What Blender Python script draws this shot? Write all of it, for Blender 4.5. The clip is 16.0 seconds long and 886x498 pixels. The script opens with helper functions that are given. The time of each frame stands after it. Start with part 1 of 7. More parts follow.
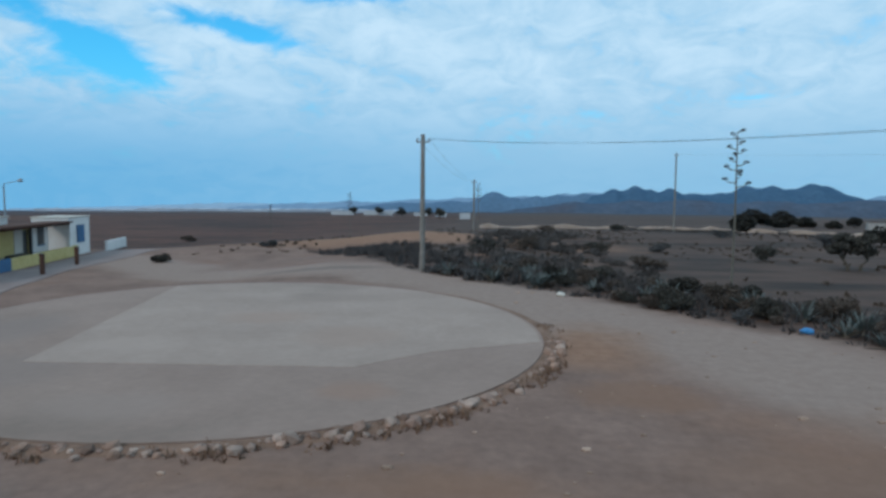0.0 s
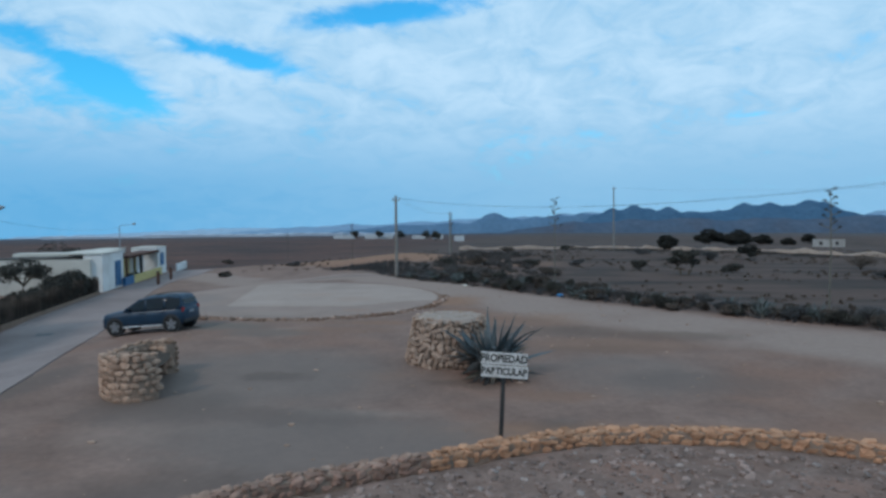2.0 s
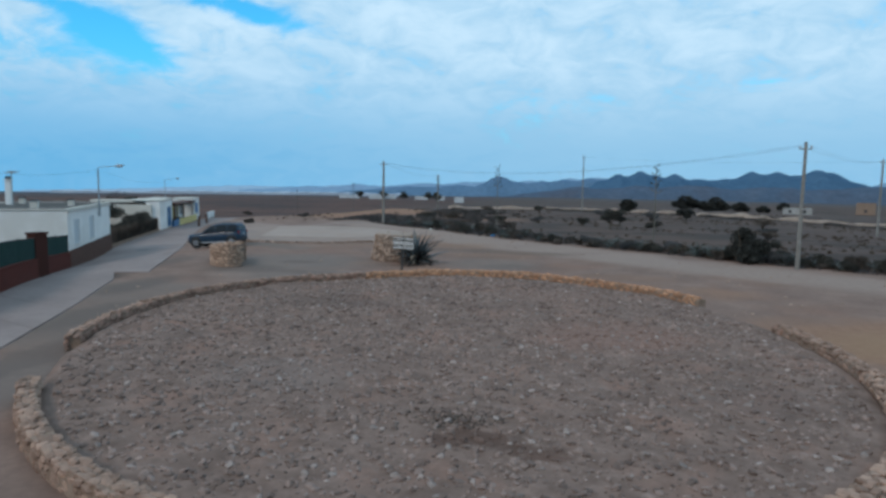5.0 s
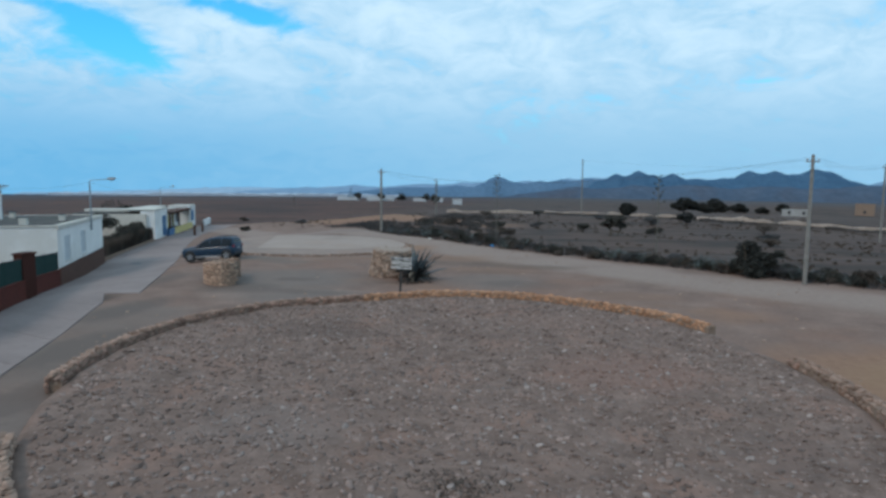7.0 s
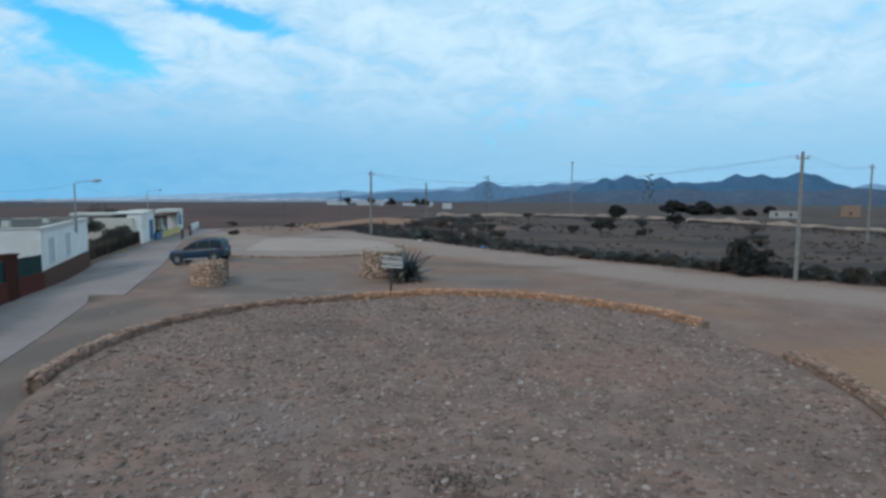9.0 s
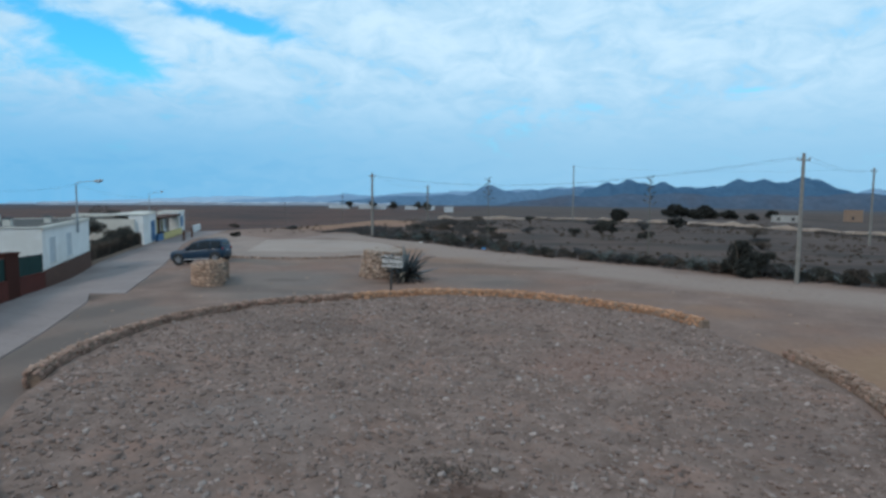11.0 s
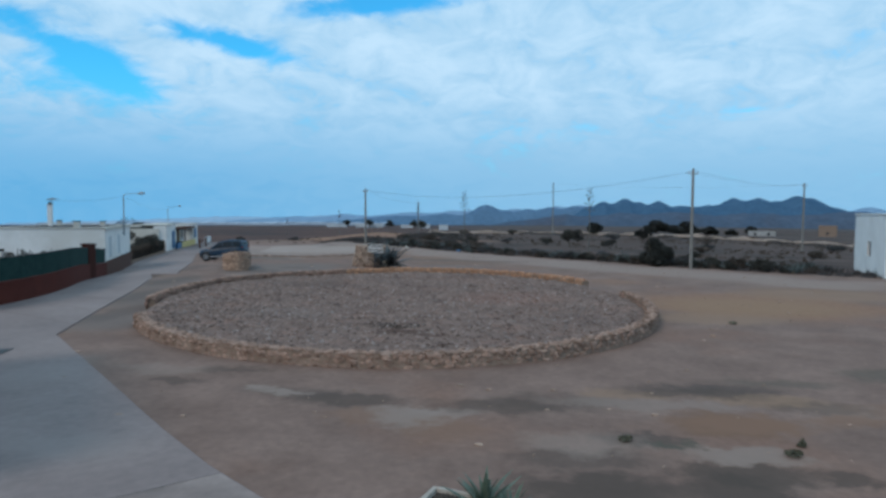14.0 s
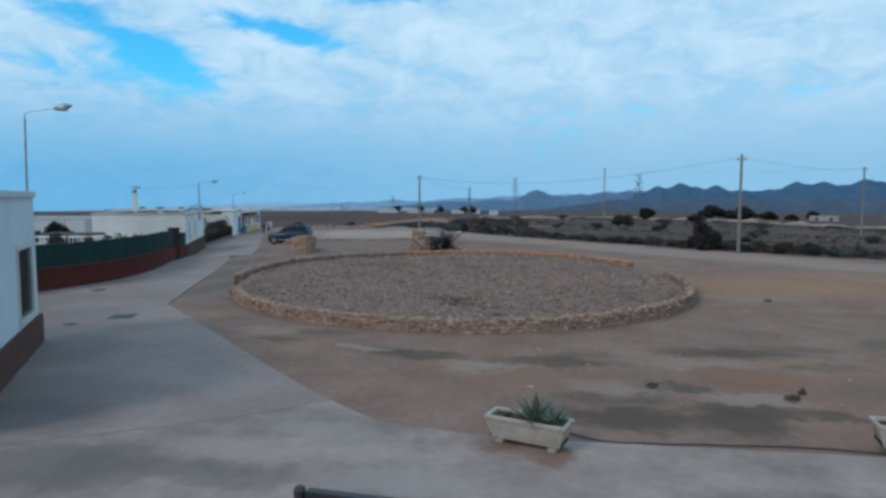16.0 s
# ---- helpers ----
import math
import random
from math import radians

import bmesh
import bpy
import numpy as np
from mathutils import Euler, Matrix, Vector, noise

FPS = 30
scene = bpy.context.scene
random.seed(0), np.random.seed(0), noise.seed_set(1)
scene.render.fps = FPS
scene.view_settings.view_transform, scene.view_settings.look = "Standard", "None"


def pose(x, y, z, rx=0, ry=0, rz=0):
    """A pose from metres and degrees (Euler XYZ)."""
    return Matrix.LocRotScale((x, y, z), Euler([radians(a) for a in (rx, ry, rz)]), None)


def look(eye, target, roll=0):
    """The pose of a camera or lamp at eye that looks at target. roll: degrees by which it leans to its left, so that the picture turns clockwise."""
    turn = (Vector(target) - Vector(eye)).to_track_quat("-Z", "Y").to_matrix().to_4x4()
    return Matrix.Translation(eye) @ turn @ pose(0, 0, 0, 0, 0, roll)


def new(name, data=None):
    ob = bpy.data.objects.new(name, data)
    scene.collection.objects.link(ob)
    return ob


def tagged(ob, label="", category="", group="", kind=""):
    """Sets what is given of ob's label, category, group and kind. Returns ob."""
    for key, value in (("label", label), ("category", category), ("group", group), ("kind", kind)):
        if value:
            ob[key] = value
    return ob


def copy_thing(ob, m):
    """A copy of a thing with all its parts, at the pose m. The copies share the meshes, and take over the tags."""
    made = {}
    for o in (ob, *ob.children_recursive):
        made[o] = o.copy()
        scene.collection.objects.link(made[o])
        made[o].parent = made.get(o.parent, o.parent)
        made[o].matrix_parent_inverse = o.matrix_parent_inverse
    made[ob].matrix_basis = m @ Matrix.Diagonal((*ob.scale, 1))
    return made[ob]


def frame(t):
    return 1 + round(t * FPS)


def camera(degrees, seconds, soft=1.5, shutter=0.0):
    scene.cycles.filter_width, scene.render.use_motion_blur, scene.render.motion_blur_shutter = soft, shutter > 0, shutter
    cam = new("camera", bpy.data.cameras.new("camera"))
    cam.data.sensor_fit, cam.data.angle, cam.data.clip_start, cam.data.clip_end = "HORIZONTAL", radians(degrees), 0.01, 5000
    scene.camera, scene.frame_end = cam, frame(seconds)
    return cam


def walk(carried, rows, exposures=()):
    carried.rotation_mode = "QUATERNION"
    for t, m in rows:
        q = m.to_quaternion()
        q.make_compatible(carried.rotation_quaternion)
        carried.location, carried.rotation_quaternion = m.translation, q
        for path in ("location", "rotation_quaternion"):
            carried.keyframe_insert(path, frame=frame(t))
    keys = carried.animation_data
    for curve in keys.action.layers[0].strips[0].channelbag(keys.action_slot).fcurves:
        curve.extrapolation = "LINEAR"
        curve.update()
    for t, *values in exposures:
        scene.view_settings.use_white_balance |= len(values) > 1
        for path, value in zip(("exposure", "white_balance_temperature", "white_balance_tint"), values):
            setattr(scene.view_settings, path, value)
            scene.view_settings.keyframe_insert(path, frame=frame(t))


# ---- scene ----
cam = camera(70.0, 16.0, soft=3.0)
PATH = [
    (0, (-3.579, -0.216, 3.694), (-3.816, 1.764, 3.54), 0.5),
    (0.5, (-2.986, -3.501, 4.048), (-3.22, -1.519, 3.913), 0.3),
    (1, (-1.838, -8.591, 4.54), (-2.069, -6.607, 4.422), 0.2),
    (1.5, (0.0, -14.288, 4.712), (-0.239, -12.304, 4.611), 0.1),
    (2, (2.125, -21.63, 4.76), (1.882, -19.647, 4.674), -0.45),
    (2.5, (4.475, -28.827, 4.907), (4.257, -26.84, 4.817), 0.25),
    (3, (6.454, -33.967, 4.582), (6.224, -31.984, 4.454), 0.3),
    (3.5, (7.111, -36.313, 4.471), (6.849, -34.338, 4.297), 0.9),
    (4, (7.517, -37.868, 4.336), (7.252, -35.896, 4.142), 1.0),
    (4.2, (7.609, -38.105, 4.291), (7.355, -36.132, 4.094), 1.0),
    (6.3, (7.395, -37.33, 5.37), (7.125, -35.36, 5.159), 0.6),
    (6.5, (7.385, -37.238, 5.39), (7.141, -35.264, 5.179), 0.6),
    (7, (7.361, -37.011, 5.41), (7.107, -35.038, 5.207), 0.6),
    (7.5, (7.39, -36.888, 5.432), (7.111, -34.918, 5.232), 0.6),
    (8, (7.319, -36.811, 5.306), (7.063, -34.838, 5.112), 0.5),
    (8.5, (7.207, -36.829, 5.148), (7.004, -34.848, 4.96), 0.3),
    (9, (7.287, -36.743, 5.09), (7.064, -34.764, 4.902), 0.3),
    (9.2, (7.29, -36.74, 5.06), (7.058, -34.762, 4.872), 0.3),
    (11.5, (7.381, -36.743, 4.887), (7.152, -34.764, 4.713), 0.5),
    (12, (7.417, -36.903, 4.951), (7.172, -34.926, 4.769), 0.3),
    (12.5, (7.928, -38.426, 4.722), (7.691, -36.445, 4.584), -0.2),
    (13, (8.771, -41.026, 4.252), (8.487, -39.049, 4.133), -0.1),
    (13.5, (9.465, -44.099, 3.935), (9.2, -42.119, 3.841), 0.1),
    (14, (10.31, -46.95, 3.965), (10.087, -44.965, 3.852), 0.3),
    (14.5, (10.94, -48.25, 3.70), (10.650, -46.277, 3.552), 0.9),
    (15, (10.624, -48.899, 3.539), (10.242, -46.942, 3.373), 0.6),
    (15.5, (10.498, -49.071, 3.966), (10.097, -47.121, 3.776), 0.8),
    (16, (10.42, -49.58, 3.996), (10.042, -47.622, 3.837), 0.1),
]
EXPOSURES = ((0, -0.16, 6450, 10), (1.0, -0.17, 6350, 10), (1.5, -0.17, 6300, 10), (2.5, -0.23, 6150, 10), (3.5, -0.25, 6200, 10), (4.2, -0.18, 6350, 10), (6.5, -0.03, 6560, 10), (9.2, -0.02, 6560, 10),
             (12.5, -0.06, 6430, 10), (13.5, -0.14, 6280, 10), (14.5, -0.16, 6300, 10), (16, -0.14, 6400, 10))
walk(cam, [(t, look(eye, target, roll)) for t, eye, target, roll in PATH], EXPOSURES)

# ---- world, sun ----
def world_sky():
    w = bpy.data.worlds.new("sky")
    scene.world = w
    w.use_nodes = True
    nt = w.node_tree
    nt.nodes.clear()
    N, L = nt.nodes.new, nt.links.new

    def m(op, a, b=None, c=None, clamp=False):
        n = N("ShaderNodeMath")
        n.operation, n.use_clamp = op, clamp
        for i, v in enumerate((a, b, c)):
            if v is None:
                continue
            if isinstance(v, (int, float)):
                n.inputs[i].default_value = v
            else:
                L(v, n.inputs[i])
        return n.outputs[0]

    def mixc(f, a, b):
        n = N("ShaderNodeMix")
        n.data_type = "RGBA"
        for s, v in ((0, f), (6, a), (7, b)):
            if isinstance(v, (int, float)):
                n.inputs[s].default_value = v
            elif isinstance(v, tuple):
                n.inputs[s].default_value = (*v, 1)
            else:
                L(v, n.inputs[s])
        return n.outputs[2]

    def smooth(v, a, b):
        n = N("ShaderNodeMapRange")
        n.interpolation_type = "SMOOTHSTEP"
        n.inputs[1].default_value, n.inputs[2].default_value = a, b
        L(v, n.inputs[0])
        return n.outputs[0]

    tc = N("ShaderNodeTexCoord")
    sep = N("ShaderNodeSeparateXYZ")
    L(tc.outputs["Generated"], sep.inputs[0])
    x, y, z = sep.outputs
    el = m("MULTIPLY", m("ARCSINE", z), 57.2958)
    az = m("MULTIPLY", m("ARCTAN2", x, y), 57.2958)
    # flat cloud deck seen in perspective
    up = m("ADD", m("MAXIMUM", z, 0.0), 0.33)
    com = N("ShaderNodeCombineXYZ")
    L(m("DIVIDE", x, up), com.inputs[0])
    L(m("DIVIDE", y, up), com.inputs[1])

    def noise_tex(scale, detail, rough, dist=0.0):
        n = N("ShaderNodeTexNoise")
        n.inputs["Scale"].default_value, n.inputs["Detail"].default_value = scale, detail
        n.inputs["Roughness"].default_value, n.inputs["Distortion"].default_value = rough, dist
        L(com.outputs[0], n.inputs["Vector"])
        return n.outputs["Fac"]

    big, fine, frayed = noise_tex(2.4, 8, 0.6, 0.7), noise_tex(7.0, 7, 0.62, 0.6), noise_tex(19.0, 5, 0.6, 0.4)

    def gap(a0, e0, sa, se, tilt=0.0):
        da = m("SUBTRACT", az, a0)
        de = m("SUBTRACT", m("SUBTRACT", el, e0), m("MULTIPLY", da, tilt))
        q = m("ADD", m("POWER", m("ABSOLUTE", m("DIVIDE", da, sa)), 2.0), m("POWER", m("ABSOLUTE", m("DIVIDE", de, se)), 2.0))
        return m("EXPONENT", m("MULTIPLY", q, -1.0))

    # breaks in the deck: azimuth, elevation, half width, half height, tilt, depth
    holes = 0.0
    for a0, e0, sa, se, tilt, depth in ((-34.2, 10.6, 4.4, 1.5, -0.34, 0.72), (-36.4, 12.6, 3.6, 0.9, -0.1, 0.42), (-25.6, 14.2, 5.2, 1.0, -0.20, 0.70), (-12.0, 18.0, 9.0, 1.1, 0.13, 0.78),
                                        (-39.5, 9.6, 6.5, 2.4, 0.0, 0.22), (-42.0, 14.2, 3.5, 1.0, 0.0, 0.36), (-29.0, 12.4, 9.0, 3.4, 0.0, 0.14), (20.5, 8.0, 4.5, 0.8, 0.0, 0.22), (2.5, 6.9, 6.5, 0.8, 0.0, 0.18),
                                        (8.0, 21.0, 16.0, 1.6, 0.0, 0.35), (-30.8, 13.0, 1.8, 0.7, -0.1, -0.42), (-41.0, 12.3, 3.6, 0.6, 0.0, -0.28), (-28.6, 16.4, 5.0, 0.8, -0.1, -0.20)):
        holes = m("ADD", holes, m("MULTIPLY", gap(a0, e0, sa, se, tilt), depth))
    cover = m("ADD", m("ADD", m("MULTIPLY", big, 0.95), m("MULTIPLY", fine, 1.05)), m("MULTIPLY", frayed, 0.40))
    cover = m("SUBTRACT", m("SUBTRACT", cover, 0.53), holes)
    cover = smooth(cover, 0.0, 0.60)
    sky = N("ShaderNodeTexSky")
    sky.sky_type, sky.sun_disc = "NISHITA", False
    sky.sun_elevation, sky.sun_rotation = SUN_EL, SUN_ROT
    tint = N("ShaderNodeVectorMath")
    tint.operation = "MULTIPLY"
    L(sky.outputs[0], tint.inputs[0])
    tint.inputs[1].default_value = SKY_TINT
    white = mixc(smooth(m("ADD", m("MULTIPLY", fine, 0.6), m("MULTIPLY", big, 0.4)), 0.34, 0.66), CLOUD_GREY, CLOUD_WHITE)
    col = mixc(cover, tint.outputs[0], white)
    # thicker air low over the land, bluer to the west
    side = smooth(az, -45, 10)
    low = mixc(side, AIR_WEST, AIR_NORTH)
    haze = m("SUBTRACT", 1.0, smooth(el, 1.0, 12.5))
    wisp = m("MULTIPLY", haze, m("ADD", 0.72, m("MULTIPLY", fine, 0.5)), clamp=True)
    col = mixc(wisp, col, low)
    bg = N("ShaderNodeBackground")
    bg.inputs[1].default_value = SKY_STRENGTH
    L(col, bg.inputs[0])
    out = N("ShaderNodeOutputWorld")
    L(bg.outputs[0], out.inputs[0])


SUN_EL, SUN_ROT = radians(38), radians(215)
SKY_TINT = (0.036, 0.168, 0.215)
CLOUD_GREY, CLOUD_WHITE = (0.37, 0.64, 0.87), (0.59, 0.82, 1.0)
AIR_WEST, AIR_NORTH = (0.15, 0.46, 0.77), (0.27, 0.55, 0.80)
SKY_STRENGTH = 1.07
world_sky()
sun = new("sun", bpy.data.lights.new("sun", "SUN"))
sun.data.energy, sun.data.angle, sun.data.color = 1.25, radians(12), (1.0, 0.91, 0.80)
sun.matrix_world = look((0, 0, 50), (50 * math.cos(SUN_EL) * -math.sin(SUN_ROT), 50 * math.cos(SUN_EL) * -math.cos(SUN_ROT), 50 - 50 * math.sin(SUN_EL)))


# ---- materials ----
def material(name, a, b, scale=4.0, rough=0.85, bump=0.3, fine=40.0, metal=0.0, vary=0.0, island=0.0, third=None, coat=0.0, spec=0.5, grainy=0.14):
    """Two colours mixed by coarse and fine grain, with relief; vary: how far single pieces differ."""
    mt = bpy.data.materials.new(name)
    mt.use_nodes = True
    nt = mt.node_tree
    N, L = nt.nodes.new, nt.links.new
    bs = nt.nodes["Principled BSDF"]
    geo = N("ShaderNodeNewGeometry")
    pos = geo.outputs["Position"]

    def tex(s, d):
        n = N("ShaderNodeTexNoise")
        n.inputs["Scale"].default_value, n.inputs["Detail"].default_value = s, d
        n.inputs["Roughness"].default_value = 0.62
        L(pos, n.inputs["Vector"])
        return n.outputs["Fac"]

    def mix(f, p, q, kind="MIX"):
        n = N("ShaderNodeMix")
        n.data_type, n.blend_type = "RGBA", kind
        for s, v in ((0, f), (6, p), (7, q)):
            if isinstance(v, (int, float)):
                n.inputs[s].default_value = v
            elif isinstance(v, tuple):
                n.inputs[s].default_value = (*v, 1)
            else:
                L(v, n.inputs[s])
        return n.outputs[2]

    def rng(v, lo, hi, to0=0.0, to1=1.0):
        n = N("ShaderNodeMapRange")
        for i, q in enumerate((lo, hi, to0, to1), 1):
            n.inputs[i].default_value = q
        L(v, n.inputs[0])
        return n.outputs[0]

    coarse, small = tex(scale, 5), tex(fine, 3)
    col = mix(rng(coarse, 0.32, 0.68), a, b)
    if third:
        col = mix(rng(tex(scale * 0.27, 4), 0.52, 0.66, 0, 0.8), col, third)
    grain = rng(small, 0.25, 0.75, 1 - grainy, 1 + grainy)
    col = mix(1.0, col, grain, "MULTIPLY")
    if vary:
        oi = N("ShaderNodeObjectInfo")
        col = mix(1.0, col, rng(oi.outputs["Random"], 0, 1, 1 - vary, 1 + vary), "MULTIPLY")
    if island:
        col = mix(1.0, col, rng(geo.outputs["Random Per Island"], 0, 1, 1 - island, 1 + island), "MULTIPLY")
    L(col, bs.inputs["Base Color"])
    L(rng(coarse, 0.2, 0.8, max(0.03, rough - 0.08), min(1.0, rough + 0.08)), bs.inputs["Roughness"])
    bs.inputs["Metallic"].default_value = metal
    bs.inputs["Coat Weight"].default_value = coat
    bs.inputs["Specular IOR Level"].default_value = spec
    if bump:
        bp = N("ShaderNodeBump")
        bp.inputs["Strength"].default_value, bp.inputs["Distance"].default_value = bump, 0.02
        L(mix(0.5, coarse, small), bp.inputs["Height"])
        L(bp.outputs[0], bs.inputs["Normal"])
    return mt


def ground_material():
    """Bare dirt, compacted road, dry field and red clay by a surface-cover layer on the sheet."""
    mt = material("dirt", (0.167, 0.105, 0.083), (0.244, 0.159, 0.128), 0.55, 0.95, 0.25, 5.0, spec=0.15, grainy=0.14, third=(0.217, 0.123, 0.090))
    nt = mt.node_tree
    N, L = nt.nodes.new, nt.links.new
    bs = nt.nodes["Principled BSDF"]
    base = bs.inputs["Base Color"].links[0].from_socket
    at = N("ShaderNodeAttribute")
    at.attribute_name = "cover"
    sep = N("ShaderNodeSeparateColor")
    L(at.outputs["Color"], sep.inputs[0])
    geo = N("ShaderNodeNewGeometry")

    def tex(s, d, r=0.6):
        n = N("ShaderNodeTexNoise")
        n.inputs["Scale"].default_value, n.inputs["Detail"].default_value, n.inputs["Roughness"].default_value = s, d, r
        L(geo.outputs["Position"], n.inputs["Vector"])
        return n.outputs["Fac"]

    def soft(f, noise_fac, amount):
        """The cover's edge broken up by noise."""
        n1 = N("ShaderNodeMath")
        n1.operation = "MULTIPLY_ADD"
        L(noise_fac, n1.inputs[0])
        n1.inputs[1].default_value, n1.inputs[2].default_value = amount, -amount / 2
        n2 = N("ShaderNodeMath")
        n2.operation = "ADD"
        L(f, n2.inputs[0])
        L(n1.outputs[0], n2.inputs[1])
        n3 = N("ShaderNodeMapRange")
        n3.interpolation_type = "SMOOTHSTEP"
        n3.inputs[1].default_value, n3.inputs[2].default_value = 0.25, 0.75
        L(n2.outputs[0], n3.inputs[0])
        return n3.outputs[0]

    def ramp(fac, *stops):
        r = N("ShaderNodeValToRGB")
        r.color_ramp.elements[0].position, r.color_ramp.elements[0].color = stops[0][0], (*stops[0][1], 1)
        r.color_ramp.elements[1].position, r.color_ramp.elements[1].color = stops[-1][0], (*stops[-1][1], 1)
        for p, c in stops[1:-1]:
            e = r.color_ramp.elements.new(p)
            e.color = (*c, 1)
        L(fac, r.inputs[0])
        return r.outputs[0]

    def mix(f, p, q):
        n = N("ShaderNodeMix")
        n.data_type = "RGBA"
        L(f, n.inputs[0])
        L(p, n.inputs[6])
        L(q, n.inputs[7])
        return n.outputs[2]

    mid, fine = tex(0.35, 6), tex(3.0, 5, 0.7)
    road = ramp(fine, (0.3, (0.239, 0.167, 0.137)), (0.7, (0.305, 0.221, 0.183)))
    # furrows and old terraces run across the field
    mp = N("ShaderNodeMapping")
    mp.inputs["Rotation"].default_value = (0, 0, radians(28))
    mp.inputs["Scale"].default_value = (0.035, 0.30, 0.1)
    L(geo.outputs["Position"], mp.inputs["Vector"])
    streak = N("ShaderNodeTexNoise")
    streak.inputs["Scale"].default_value, streak.inputs["Detail"].default_value = 1.0, 5
    L(mp.outputs[0], streak.inputs["Vector"])
    both = N("ShaderNodeMath")
    both.operation = "MULTIPLY_ADD"
    half = N("ShaderNodeMath")
    half.operation = "MULTIPLY"
    L(tex(0.07, 8, 0.72), half.inputs[0])
    half.inputs[1].default_value = 0.5
    L(streak.outputs["Fac"], both.inputs[0])
    both.inputs[1].default_value = 0.5
    L(half.outputs[0], both.inputs[2])
    field = ramp(both.outputs[0], (0.38, (0.036, 0.027, 0.024)), (0.46, (0.062, 0.042, 0.035)), (0.53, (0.100, 0.063, 0.050)), (0.62, (0.055, 0.039, 0.033)))
    clay = ramp(fine, (0.3, (0.212, 0.114, 0.073)), (0.7, (0.286, 0.164, 0.111)))
    col = mix(soft(sep.outputs[0], mid, 0.5), base, road)
    col = mix(soft(sep.outputs[1], tex(0.8, 6), 0.9), col, field)
    wx = N("ShaderNodeSeparateXYZ")
    L(geo.outputs["Position"], wx.inputs[0])
    wm = N("ShaderNodeMapRange")
    wm.interpolation_type = "SMOOTHSTEP"
    wm.inputs[1].default_value, wm.inputs[2].default_value = -10, -45
    L(wx.outputs[0], wm.inputs[0])
    gate = N("ShaderNodeMath")
    gate.operation = "MULTIPLY"
    L(wm.outputs[0], gate.inputs[0])
    L(soft(sep.outputs[1], tex(0.8, 6), 0.9), gate.inputs[1])
    ploughed = ramp(both.outputs[0], (0.38, (0.036, 0.021, 0.018)), (0.46, (0.068, 0.036, 0.028)), (0.53, (0.128, 0.060, 0.042)), (0.60, (0.050, 0.029, 0.024)))
    patch = N("ShaderNodeMapRange")
    patch.interpolation_type = "SMOOTHSTEP"
    patch.inputs[1].default_value, patch.inputs[2].default_value, patch.inputs[4].default_value = 0.46, 0.62, 0.6
    L(tex(0.016, 6, 0.65), patch.inputs[0])
    ploughed = mix(patch.outputs[0], ploughed, ramp(fine, (0.3, (0.018, 0.017, 0.019)), (0.7, (0.036, 0.030, 0.030))))
    col = mix(gate.outputs[0], col, ploughed)
    col = mix(soft(sep.outputs[2], mid, 0.7), col, clay)
    # far lowland: haze painted as blue-grey over the scrub, growing with distance
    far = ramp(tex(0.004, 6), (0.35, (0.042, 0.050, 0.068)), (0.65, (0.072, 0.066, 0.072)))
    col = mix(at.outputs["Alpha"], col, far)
    L(col, bs.inputs["Base Color"])
    return mt


def add_spots(mt, spots, wobble=0.8, scale=1.7):
    """Stains and tone patches of their own shape on a surface: (x, y, half width, half depth, colour, strength)."""
    nt = mt.node_tree
    N, L = nt.nodes.new, nt.links.new
    bs = nt.nodes["Principled BSDF"]
    col = bs.inputs["Base Color"].links[0].from_socket
    geo = N("ShaderNodeNewGeometry")
    nz = N("ShaderNodeTexNoise")
    nz.inputs["Scale"].default_value, nz.inputs["Detail"].default_value, nz.inputs["Roughness"].default_value = scale, 5, 0.65
    L(geo.outputs["Position"], nz.inputs["Vector"])
    off = N("ShaderNodeVectorMath")
    off.operation = "MULTIPLY_ADD"
    L(nz.outputs["Color"], off.inputs[0])
    off.inputs[1].default_value, off.inputs[2].default_value = (wobble * 2,) * 3, (-wobble,) * 3
    pos = N("ShaderNodeVectorMath")
    pos.operation = "ADD"
    L(geo.outputs["Position"], pos.inputs[0])
    L(off.outputs[0], pos.inputs[1])
    for x, y, sx, sy, c, k in spots:
        d = N("ShaderNodeVectorMath")
        d.operation = "MULTIPLY_ADD"
        L(pos.outputs[0], d.inputs[0])
        d.inputs[1].default_value, d.inputs[2].default_value = (1 / sx, 1 / sy, 0), (-x / sx, -y / sy, 0)
        ln = N("ShaderNodeVectorMath")
        ln.operation = "LENGTH"
        L(d.outputs[0], ln.inputs[0])
        r = N("ShaderNodeMapRange")
        r.interpolation_type = "SMOOTHSTEP"
        for i, q in enumerate((0.45, 1.15, k, 0.0), 1):
            r.inputs[i].default_value = q
        L(ln.outputs["Value"], r.inputs[0])
        mx = N("ShaderNodeMix")
        mx.data_type = "RGBA"
        L(r.outputs[0], mx.inputs[0])
        L(col, mx.inputs[6])
        mx.inputs[7].default_value = (*c, 1)
        col = mx.outputs[2]
    L(col, bs.inputs["Base Color"])


